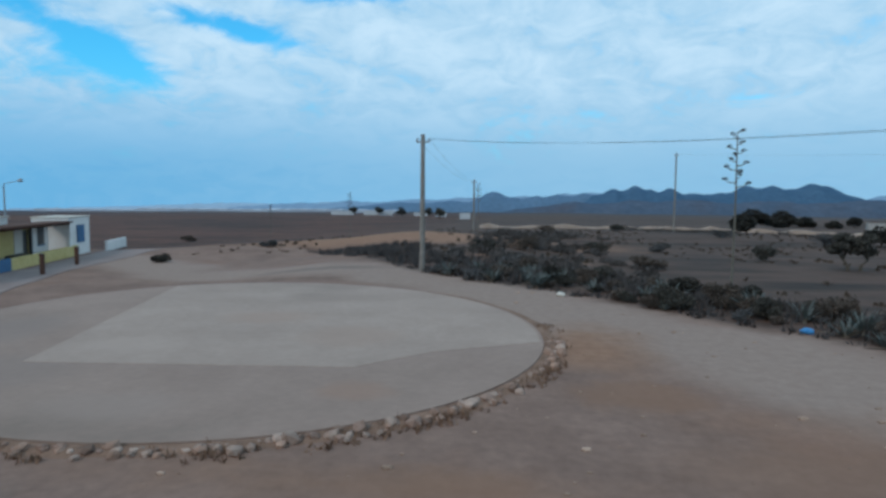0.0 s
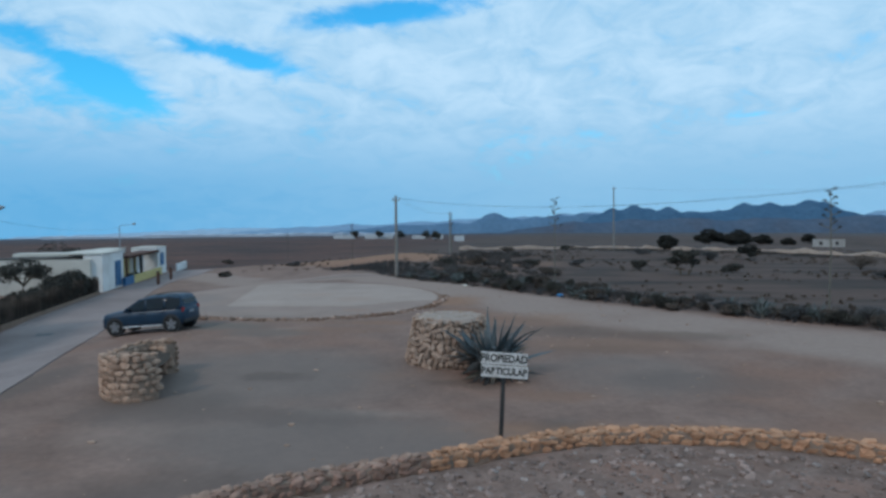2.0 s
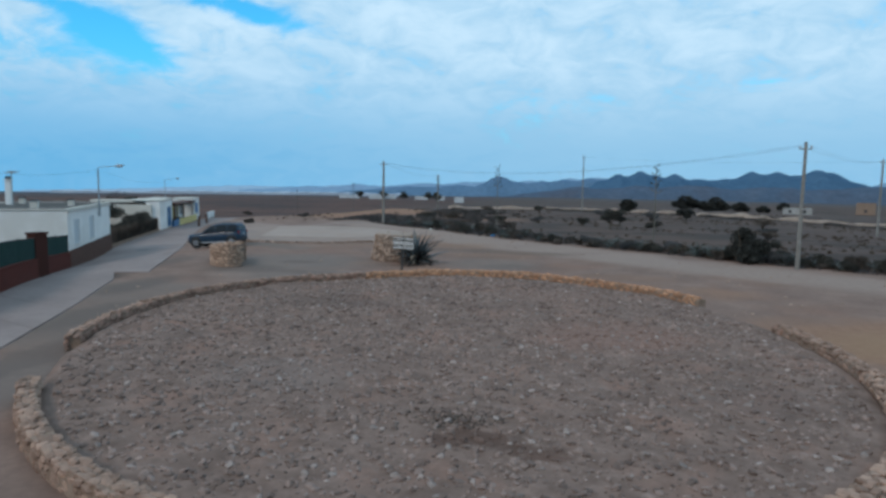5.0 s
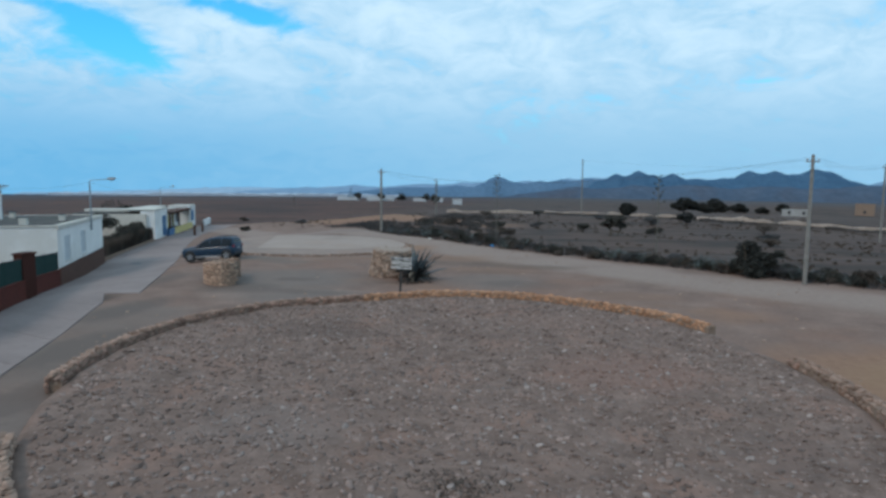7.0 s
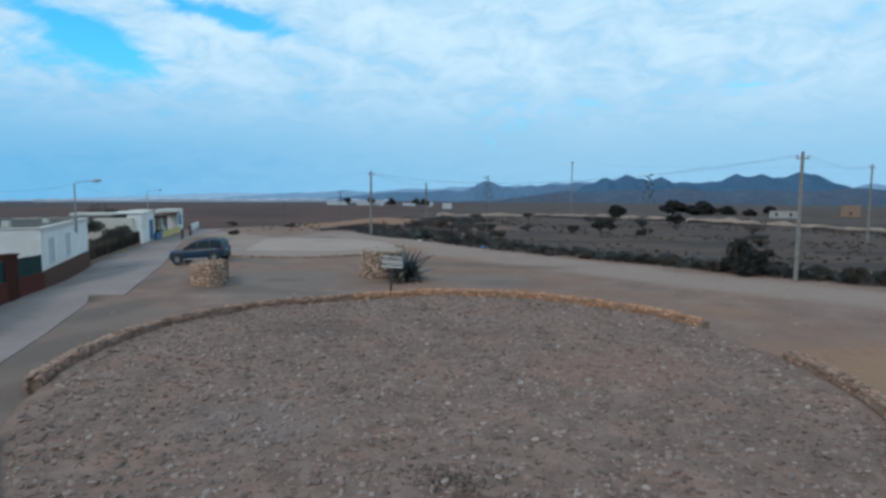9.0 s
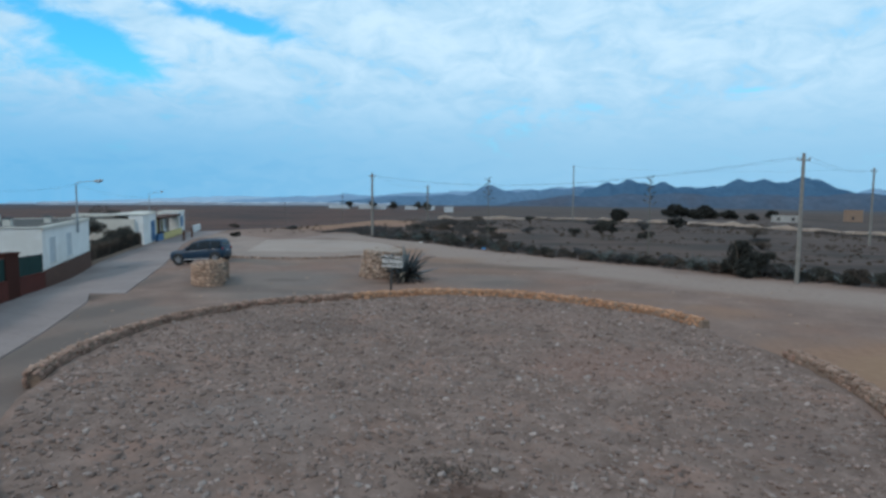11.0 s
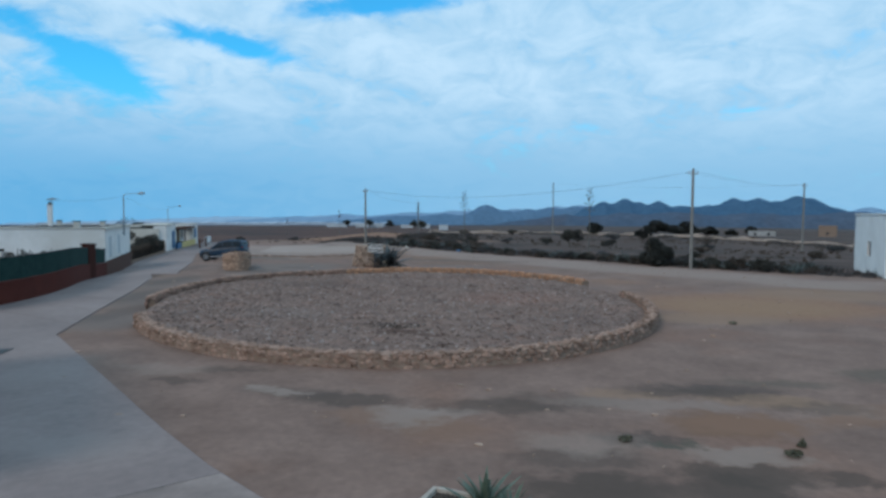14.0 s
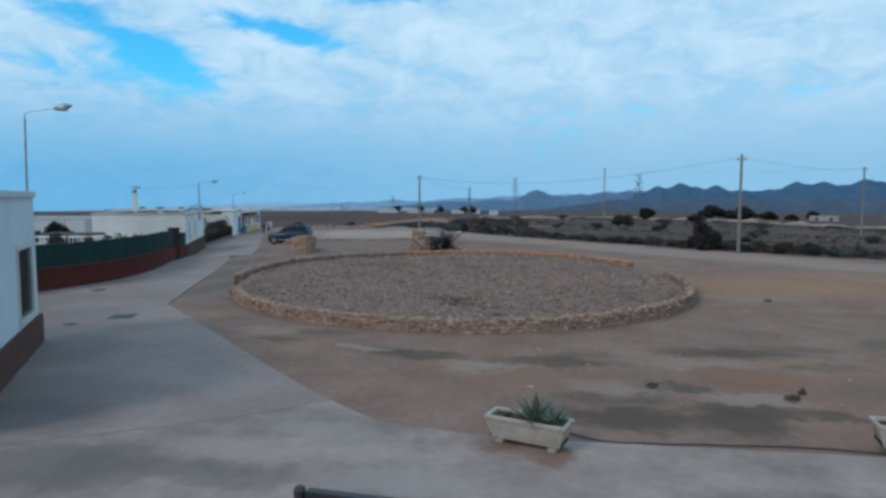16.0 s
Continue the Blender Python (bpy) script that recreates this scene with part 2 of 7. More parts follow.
SILT = (0.120, 0.092, 0.080)
DAMP, RUST, DUST, MOSS = (0.078, 0.057, 0.046), (0.215, 0.120, 0.080), (0.275, 0.205, 0.170), (0.098, 0.084, 0.064)
M_GROUND = ground_material()
add_spots(M_GROUND, (
    (11.1, -33.6, 1.9, 0.7, (0.100, 0.072, 0.058), 0.5), (14.9, -32.1, 1.9, 0.45, (0.090, 0.066, 0.055), 0.7), (14.4, -34.7, 1.3, 0.9, (0.180, 0.100, 0.062), 0.75), (12.6, -35.7, 0.9, 0.45, (0.080, 0.060, 0.050), 0.7), (13.9, -37.0, 1.3, 0.6, (0.082, 0.060, 0.048), 0.75), (11.4, -36.7, 1.3, 0.55, (0.090, 0.066, 0.054), 0.6),
    (5.6, -33.6, 1.6, 0.45, (0.100, 0.074, 0.062), 0.5), (4.7, -33.2, 0.5, 0.25, DUST, 0.8), (9.0, -34.6, 1.0, 0.35, DUST, 0.6), (16.6, -33.4, 1.3, 0.5, (0.120, 0.080, 0.060), 0.6), (20.5, -18.5, 4.5, 3.0, (0.285, 0.172, 0.100), 0.55),
    (-6.0, -3.0, 5.5, 5.0, (0.165, 0.136, 0.121), 0.6), (-2.0, -8.6, 5.0, 2.6, (0.165, 0.136, 0.121), 0.6), (5.5, -1.5, 3.0, 3.2, (0.170, 0.138, 0.122), 0.5), (3.5, 6.0, 3.5, 1.6, (0.120, 0.083, 0.064), 0.5), (8.0, 5.2, 3.6, 1.4, (0.128, 0.086, 0.066), 0.55), (5.0, 2.2, 2.4, 0.9, (0.118, 0.082, 0.065), 0.5),
    (25.4, -13.7, 4.5, 3.0, (0.290, 0.178, 0.112), 0.50), (17.8, -21.9, 3.2, 1.6, (0.290, 0.178, 0.112), 0.50), (15.6, -32.9, 1.6, 0.5, (0.290, 0.178, 0.112), 0.50), (12.8, -32.8, 1.3, 0.4, (0.290, 0.178, 0.112), 0.45),
    (-11.6, 6.0, 2.6, 1.1, (0.150, 0.128, 0.108), 0.6), (-8.8, 4.6, 2.4, 1.2, (0.158, 0.126, 0.106), 0.55), (-7.9, 5.7, 1.6, 0.3, DUST, 0.4), (-4.6, 7.6, 1.8, 0.7, RUST, 0.45),
    (-6.6, -19.5, 3.2, 4.5, (0.166, 0.134, 0.118), 0.6), (-8.6, -13.8, 3.2, 3.4, (0.166, 0.134, 0.118), 0.55), (-4.0, -25.5, 2.2, 2.6, (0.160, 0.130, 0.116), 0.6),
    (14.7, -34.6, 1.5, 0.6, RUST, 0.9), (16.9, -34.2, 1.2, 0.5, RUST, 0.7), (9.1, -35.6, 0.9, 0.7, RUST, 0.55), (7.3, -35.0, 0.8, 0.6, RUST, 0.5), (18.5, -33.4, 1.6, 0.6, RUST, 0.5),
    (14.2, -36.2, 1.2, 0.45, DUST, 0.7), (5.2, -33.6, 0.8, 0.3, DUST, 0.8), (11.5, -36.0, 1.4, 0.7, DUST, 0.45), (8.3, -34.9, 0.9, 0.8, DUST, 0.7), (13.2, -33.5, 2.4, 0.45, DUST, 0.5), (1.6, -32.0, 1.6, 0.5, DUST, 0.4),
    (11.6, -37.9, 1.6, 0.75, DAMP, 0.8), (13.6, -37.7, 1.0, 0.85, DAMP, 0.8), (13.0, -35.9, 0.6, 0.3, MOSS, 0.9), (14.3, -32.5, 1.8, 0.5, DAMP, 0.6), (15.4, -37.1, 0.6, 0.4, DAMP, 0.7),
    (10.1, -34.1, 1.7, 0.6, DAMP, 0.6), (6.8, -34.0, 1.5, 0.6, DAMP, 0.7), (3.4, -31.9, 1.0, 0.4, DAMP, 0.55), (2.4, -33.0, 0.9, 0.3, DAMP, 0.55), (17.2, -37.6, 1.5, 0.4, DAMP, 0.7), (19.8, -30.4, 1.6, 1.0, MOSS, 0.6),
    (16.5, -31.5, 1.6, 0.4, MOSS, 0.5), (-12.2, -10.4, 0.9, 1.5, DAMP, 0.8), (0.6, -3.3, 1.6, 0.6, DAMP, 0.45), (-5.4, -3.0, 1.4, 0.7, DAMP, 0.35), (3.2, -4.4, 1.5, 0.6, RUST, 0.5), (-3.0, -11.6, 3.4, 1.5, SILT, 0.6), (-7.2, -6.4, 2.6, 1.8, SILT, 0.55), (-12.6, -4.6, 1.1, 3.4, SILT, 0.6), (-9.3, -12.4, 1.2, 3.2, SILT, 0.7), (-7.0, -18.4, 1.2, 3.4, SILT, 0.65),
    (-5.0, -23.8, 1.0, 3.0, SILT, 0.6), (-3.4, -6.8, 2.4, 0.9, SILT, 0.45), (5.5, 3.0, 4.0, 1.8, RUST, 0.5), (2.0, 8.6, 4.0, 1.6, RUST, 0.55), (-5.5, 5.6, 3.0, 1.0, RUST, 0.4), (7.5, -2.5, 3.0, 1.6, SILT, 0.4), (12.5, -5.2, 3.4, 1.6, RUST, 0.45),
    (-14.5, 33.5, 4.5, 1.2, SILT, 0.5), (-19.5, 29.5, 3.0, 1.0, RUST, 0.5), (-1.2, 12.0, 1.6, 1.2, RUST, 0.7)))
M_CONC = material("street_concrete", (0.205, 0.157, 0.146), (0.285, 0.224, 0.208), 0.28, 0.8, 0.1, 5, spec=0.12, grainy=0.1, third=(0.192, 0.146, 0.135))
M_FORE = material("forecourt_concrete", (0.222, 0.168, 0.150), (0.338, 0.264, 0.236), 0.7, 0.8, 0.1, 5, spec=0.12, grainy=0.12, third=(0.185, 0.142, 0.128))
add_spots(M_FORE, ((9.5, -39.7, 0.5, 0.4, (0.201, 0.109, 0.080), 0.8), (10.3, -39.95, 0.45, 0.4, (0.201, 0.109, 0.080), 0.8), (15.9, -39.1, 0.7, 0.35, (0.201, 0.109, 0.080), 0.6),
                   (5.6, -41.5, 1.6, 0.5, (0.12, 0.105, 0.10), 0.5), (7.5, -43.0, 1.4, 0.4, (0.13, 0.11, 0.10), 0.5), (4.6, -38.6, 0.8, 0.5, (0.13, 0.11, 0.10), 0.5), (8.3, -41.3, 1.2, 0.5, (0.30, 0.26, 0.24), 0.6),
                   (13.4, -41.0, 1.8, 0.5, (0.13, 0.11, 0.10), 0.5), (11.5, -42.4, 1.0, 0.4, (0.30, 0.26, 0.24), 0.5), (6.4, -39.6, 1.2, 0.5, (0.29, 0.25, 0.23), 0.6),
                   (5.4, -40.6, 1.3, 0.5, (0.330, 0.258, 0.232), 0.6), (7.3, -40.3, 1.0, 0.45, (0.330, 0.262, 0.238), 0.6), (2.9, -41.7, 2.0, 1.0, (0.115, 0.096, 0.096), 0.65), (9.0, -42.2, 1.6, 0.5, (0.160, 0.130, 0.122), 0.45)), 0.6, 1.6)
# darker and paler patches, the darker ones mostly beside the corner house
add_spots(M_CONC, ((-0.2, -38.6, 2.4, 1.6, (0.140, 0.115, 0.114), 0.55), (-2.6, -35.6, 2.0, 2.4, (0.145, 0.118, 0.116), 0.5), (0.9, -39.9, 1.8, 1.0, (0.118, 0.098, 0.098), 0.6), (-5.5, -31.5, 2.2, 3.2, (0.158, 0.128, 0.124), 0.45),
                   (2.9, -37.3, 1.6, 0.7, (0.30, 0.240, 0.220), 0.5), (-1.2, -33.2, 1.2, 1.6, (0.29, 0.232, 0.214), 0.4)), 0.7, 1.1)
M_PAD = material("pad_concrete", (0.249, 0.174, 0.143), (0.302, 0.217, 0.180), 0.35, 0.9, 0.1, 5, spec=0.2, third=(0.196, 0.144, 0.117), grainy=0.08)
M_PADNEW = material("pad_pale_concrete", (0.302, 0.223, 0.186), (0.366, 0.277, 0.233), 0.35, 0.9, 0.1, 5, spec=0.2, third=(0.239, 0.181, 0.150), grainy=0.08)
add_spots(M_PAD, ((-6.6, 11.3, 0.9, 0.7, (0.285, 0.175, 0.130), 0.6), (-10.7, 9.8, 1.5, 1.0, (0.300, 0.222, 0.188), 0.55), (-14.5, 11.5, 2.2, 1.6, (0.225, 0.170, 0.148), 0.5), (-17.5, 15.0, 1.6, 3.0, (0.222, 0.172, 0.152), 0.5)), 0.5, 1.4)
add_spots(M_PADNEW, ((-11.2, 18.3, 1.6, 1.2, (0.330, 0.225, 0.180), 0.55), (-8.0, 16.0, 1.6, 1.5, (0.325, 0.225, 0.180), 0.5), (-13.0, 14.2, 1.5, 0.9, (0.385, 0.292, 0.246), 0.5), (-10.2, 22.5, 2.4, 1.2, (0.270, 0.200, 0.168), 0.5)), 0.7, 1.2)
M_STONE = material("field_stone", (0.245, 0.165, 0.125), (0.41, 0.30, 0.235), 3.0, 0.9, 0.6, 18, vary=0.28, spec=0.2)
M_STONEI = material("field_stone_mass", (0.235, 0.155, 0.115), (0.37, 0.265, 0.205), 3.0, 0.9, 0.6, 18, island=0.28, spec=0.2)
M_OCHRE = material("ochre_stone", (0.325, 0.160, 0.092), (0.45, 0.250, 0.150), 3.0, 0.9, 0.6, 18, vary=0.3, spec=0.2)
M_OCHREI = material("ochre_stone_mass", (0.325, 0.160, 0.092), (0.45, 0.250, 0.150), 3.0, 0.9, 0.6, 18, island=0.3, spec=0.2)
M_WALLSTONE = material("reddish_wall_stone", (0.285, 0.176, 0.125), (0.43, 0.292, 0.215), 3.0, 0.9, 0.6, 18, vary=0.28, spec=0.2)
M_WALLSTONEI = material("reddish_wall_stone_mass", (0.285, 0.176, 0.125), (0.43, 0.292, 0.215), 3.0, 0.9, 0.6, 18, island=0.28, spec=0.2)
# brown bed stone in a darker copy, painting the shade on inner faces
M_BEDSHADE = material("shaded_brown_bed_stone", (0.188, 0.108, 0.082), (0.305, 0.190, 0.146), 3.0, 0.9, 0.6, 18, vary=0.34, spec=0.15)
M_BEDSHADEI = material("shaded_brown_bed_stone_mass", (0.188, 0.108, 0.082), (0.305, 0.190, 0.146), 3.0, 0.9, 0.6, 18, island=0.34, spec=0.15)
M_BEDTOP = material("tan_bed_stone", (0.212, 0.129, 0.096), (0.345, 0.227, 0.173), 3.0, 0.9, 0.6, 18, vary=0.28, spec=0.2)
M_BEDTOPI = material("tan_bed_stone_mass", (0.212, 0.129, 0.096), (0.345, 0.227, 0.173), 3.0, 0.9, 0.6, 18, island=0.28, spec=0.2)
M_PINKSTONE = material("pinkish_stone", (0.24, 0.165, 0.132), (0.40, 0.30, 0.25), 2.0, 0.95, 0.5, 18, vary=0.3, spec=0.15)
M_RIMSTONE = material("earthy_stone", (0.165, 0.102, 0.078), (0.275, 0.19, 0.155), 2.0, 0.95, 0.5, 18, vary=0.35, spec=0.1)
M_MORTAR = material("earth_mortar", (0.20, 0.135, 0.10), (0.28, 0.20, 0.155), 5, 0.95, 0.6, 30, spec=0.1)
M_CAP = material("lime_cap", (0.27, 0.205, 0.170), (0.365, 0.285, 0.24), 2.5, 0.9, 0.5, 20, spec=0.2)
M_SOIL = material("bed_soil", (0.135, 0.089, 0.072), (0.240, 0.163, 0.135), 1.9, 0.95, 0.9, 9, third=(0.240, 0.143, 0.111), spec=0.1)
M_PEB = material("rubble", (0.152, 0.106, 0.090), (0.254, 0.180, 0.153), 0.6, 0.9, 0.4, 25, vary=0.32, spec=0.2)
M_PEBI = material("rubble_mass", (0.152, 0.106, 0.090), (0.254, 0.180, 0.153), 0.6, 0.9, 0.4, 25, island=0.38, spec=0.2)
M_PEBPALE = material("pale_rubble", (0.215, 0.166, 0.147), (0.318, 0.253, 0.225), 0.9, 0.9, 0.4, 25, vary=0.25, spec=0.2)
M_PEBPALEI = material("pale_rubble_mass", (0.215, 0.166, 0.147), (0.318, 0.253, 0.225), 0.9, 0.9, 0.4, 25, island=0.3, spec=0.2)
for bed_mat in (M_SOIL, M_PEB, M_PEBI):
    add_spots(bed_mat, ((6.75, -27.4, 1.1, 0.45, (0.085, 0.048, 0.036), 0.75), (7.7, -27.9, 0.6, 0.3, (0.085, 0.048, 0.036), 0.6), (10.2, -19.5, 2.6, 2.2, (0.235, 0.140, 0.112), 0.55), (8.6, -13.5, 2.5, 1.6, (0.225, 0.145, 0.118), 0.4),
                       (2.2, -24.5, 2.2, 1.2, (0.20, 0.155, 0.138), 0.4), (0.5, -16.0, 2.5, 1.4, (0.12, 0.086, 0.074), 0.35), (12.6, -24.5, 1.8, 1.2, (0.12, 0.09, 0.08), 0.4)), 1.0, 0.9)
M_DARKSOIL = material("dark_soil", (0.045, 0.036, 0.03), (0.08, 0.062, 0.05), 5, 0.95, 0.8, 20, spec=0.1)
M_WHITE = material("white_limewash", (0.66, 0.64, 0.62), (0.76, 0.74, 0.72), 0.8, 0.85, 0.03, 12, third=(0.58, 0.55, 0.51), spec=0.2, grainy=0.03)
# white limewash darkened and blued: the corner house wall's shade is in the colour
M_SHADEWHITE = material("shade_toned_limewash", (0.48, 0.535, 0.59), (0.55, 0.605, 0.66), 0.8, 0.85, 0.03, 12, third=(0.45, 0.49, 0.53), spec=0.2, grainy=0.03)
M_CREAM = material("cream_render", (0.50, 0.46, 0.41), (0.60, 0.56, 0.50), 0.8, 0.9, 0.04, 12, spec=0.2, grainy=0.04)
M_YELLOW = material("yellow_paint", (0.50, 0.39, 0.15), (0.60, 0.49, 0.23), 1.5, 0.8, 0.1, 15, spec=0.2)
M_BLUE = material("blue_paint", (0.025, 0.10, 0.22), (0.04, 0.14, 0.28), 2, 0.6, 0.1, 20)
M_FARWALL = material("dusty_white_plaster", (0.27, 0.26, 0.25), (0.40, 0.385, 0.37), 0.6, 0.9, 0.05, 8, spec=0.1)
M_ROOF = material("flat_roof_tar", (0.060, 0.056, 0.053), (0.115, 0.106, 0.098), 0.7, 0.95, 0.3, 12, spec=0.1)
M_PLINTH = material("brown_tile_plinth", (0.078, 0.040, 0.031), (0.125, 0.067, 0.050), 3, 0.8, 0.3, 20, spec=0.12)
M_DARK = material("dark_opening", (0.012, 0.014, 0.018), (0.03, 0.03, 0.035), 2, 0.4, 0.0)
M_SHUTTER = material("grey_shutter", (0.42, 0.44, 0.46), (0.50, 0.52, 0.54), 3, 0.6, 0.1, 20)
M_MESH = material("green_shade_net", (0.012, 0.032, 0.030), (0.022, 0.05, 0.045), 3, 0.9, 0.3, 60, spec=0.1)
M_BLACK = material("black_iron", (0.015, 0.015, 0.017), (0.035, 0.033, 0.032), 6, 0.6, 0.1, 40)
M_WOODPOLE = material("weathered_pole_wood", (0.17, 0.155, 0.14), (0.25, 0.23, 0.21), 4, 0.9, 0.4, 40, spec=0.2)
M_STEEL = material("galvanised_steel", (0.22, 0.24, 0.26), (0.34, 0.36, 0.38), 4, 0.5, 0.1, 30, metal=0.6)
M_LAMPGLASS = material("lamp_globe_plastic", (0.26, 0.28, 0.30), (0.34, 0.36, 0.38), 3, 0.35, 0.0)
M_AGAVE = material("agave_leaf", (0.056, 0.069, 0.066), (0.108, 0.122, 0.116), 3.0, 0.6, 0.2, 20, vary=0.25, spec=0.3)
M_AGAVEDRY = material("dry_agave_leaf", (0.09, 0.075, 0.06), (0.17, 0.14, 0.11), 3.0, 0.85, 0.2, 20, vary=0.3, spec=0.2)
M_AGAVEBLUE = material("blue_agave_leaf", (0.044, 0.056, 0.062), (0.094, 0.110, 0.118), 2.2, 0.6, 0.2, 20, vary=0.4, spec=0.3)
M_AGAVESKIRT = material("dead_agave_leaf", (0.030, 0.027, 0.026), (0.068, 0.060, 0.055), 3.0, 0.85, 0.2, 20, vary=0.35, spec=0.15)
M_SHRUB = material("dark_shrub_leaf", (0.036, 0.034, 0.030), (0.070, 0.066, 0.058), 2.0, 0.85, 0.0, 20, island=0.4, vary=0.25, spec=0.08)
M_TREE = material("dark_tree_leaf", (0.021, 0.021, 0.019), (0.046, 0.045, 0.040), 2.0, 0.85, 0.0, 20, island=0.4, vary=0.2, spec=0.1)
M_DRYSHRUB = material("dry_shrub_twig", (0.062, 0.050, 0.043), (0.12, 0.097, 0.083), 2.0, 0.9, 0.0, 20, island=0.4, vary=0.25, spec=0.1)
M_GREYSHRUB = material("grey_scrub_leaf", (0.056, 0.055, 0.056), (0.100, 0.098, 0.100), 2.0, 0.9, 0.0, 20, island=0.35, vary=0.25, spec=0.06)
M_FARSCRUB = material("dusty_far_scrub", (0.062, 0.056, 0.054), (0.112, 0.100, 0.096), 0.5, 0.9, 0.0, 8, island=0.3, spec=0.05)
M_BARK = material("bark", (0.06, 0.048, 0.038), (0.12, 0.10, 0.08), 6, 0.9, 0.5, 30, spec=0.1)
M_STALK = material("agave_flower_stalk", (0.11, 0.10, 0.085), (0.17, 0.155, 0.13), 6, 0.9, 0.3, 30, spec=0.1)
M_PLANTER = material("planter_concrete", (0.29, 0.245, 0.205), (0.42, 0.365, 0.315), 3.5, 0.85, 0.2, 25, third=(0.30, 0.19, 0.13), spec=0.3)
M_ALOE = material("aloe_leaf", (0.066, 0.092, 0.062), (0.125, 0.16, 0.115), 5, 0.6, 0.1, 30)
M_SIGN = material("white_sign_board", (0.46, 0.43, 0.41), (0.60, 0.57, 0.55), 4, 0.6, 0.05, 30)
M_LETTER = material("black_lettering", (0.02, 0.02, 0.02), (0.035, 0.035, 0.035), 8, 0.7, 0.0)
M_PANEL = material("yellow_wood_panel", (0.25, 0.145, 0.052), (0.34, 0.205, 0.08), 3, 0.5, 0.1, 30)
M_FRAME = material("dark_brown_frame", (0.02, 0.014, 0.018), (0.04, 0.026, 0.028), 5, 0.5, 0.1, 30)
M_CAR = material("blue_grey_car_paint", (0.010, 0.030, 0.058), (0.013, 0.035, 0.066), 1, 0.46, 0.0, 10, metal=0.1, coat=0.1, spec=0.3)
M_GLASS = material("dark_car_glass", (0.010, 0.013, 0.017), (0.014, 0.017, 0.022), 1, 0.06, 0.0, spec=0.22)
M_TYRE = material("tyre_rubber", (0.014, 0.014, 0.014), (0.028, 0.027, 0.026), 8, 0.9, 0.2, 40, spec=0.2)
M_RIM = material("alloy_rim", (0.27, 0.28, 0.30), (0.36, 0.37, 0.39), 3, 0.4, 0.0, 30, metal=0.6)
M_STEP = material("brushed_aluminium", (0.52, 0.53, 0.54), (0.62, 0.63, 0.64), 3, 0.45, 0.0, 30, metal=0.3)
M_PLASTIC = material("black_plastic", (0.018, 0.018, 0.02), (0.03, 0.03, 0.032), 5, 0.7, 0.1, 40)
M_TAIL = material("red_tail_light", (0.25, 0.012, 0.015), (0.32, 0.02, 0.02), 5, 0.2, 0.0)
M_HEADL = material("clear_headlight", (0.45, 0.47, 0.5), (0.55, 0.57, 0.6), 5, 0.1, 0.0)
M_WASTE = material("blue_plastic_bag", (0.02, 0.16, 0.38), (0.04, 0.22, 0.48), 5, 0.5, 0.3, 20)
M_WIRE = material("cable", (0.03, 0.035, 0.04), (0.05, 0.055, 0.06), 3, 0.7, 0.0)
# aerial haze is mixed into the hill base colours, palest in the far ranges
M_FOOT = material("hazed_foothill", (0.066, 0.096, 0.140), (0.084, 0.108, 0.148), 0.012, 1.0, 0.0, 0.05, third=(0.080, 0.084, 0.106), spec=0.0)
M_HILL = material("haze_blue_mountain", (0.050, 0.104, 0.172), (0.064, 0.122, 0.192), 0.012, 1.0, 0.0, 0.05, spec=0.0)
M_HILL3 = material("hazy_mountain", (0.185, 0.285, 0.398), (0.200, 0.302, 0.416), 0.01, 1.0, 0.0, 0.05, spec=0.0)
M_HILL4 = material("haze_blue_hill", (0.090, 0.158, 0.242), (0.106, 0.176, 0.262), 0.01, 1.0, 0.0, 0.05, spec=0.0)
M_HILL2 = material("hazed_lowland", (0.27, 0.38, 0.49), (0.31, 0.42, 0.53), 0.01, 1.0, 0.0, 0.05, spec=0.0)
M_GREENHOUSE = material("greenhouse_plastic", (0.30, 0.35, 0.42), (0.42, 0.47, 0.54), 0.02, 0.8, 0.0, 0.3)
M_WEED = material("dusty_weed", (0.085, 0.080, 0.055), (0.15, 0.14, 0.10), 4, 0.9, 0.0, 20, island=0.3, spec=0.1)
M_UNDER = material("dark_undergrowth", (0.045, 0.042, 0.042), (0.088, 0.080, 0.080), 0.6, 0.95, 0.0, 10, spec=0.1)
M_RUSTEARTH = material("rusty_earth", (0.165, 0.098, 0.070), (0.255, 0.160, 0.118), 1.6, 0.95, 0.6, 22, spec=0.1)
M_RUSTGRASS = material("rusty_dead_grass", (0.135, 0.082, 0.058), (0.235, 0.145, 0.100), 3.0, 0.95, 0.0, 10, spec=0.1)
M_GRASS = material("withered_grass", (0.050, 0.038, 0.030), (0.085, 0.064, 0.050), 0.5, 0.95, 0.0, 10, spec=0.1)
M_PALE = material("pale_dry_stone", (0.285, 0.220, 0.180), (0.40, 0.318, 0.265), 0.8, 0.95, 0.3, 6, spec=0.1)


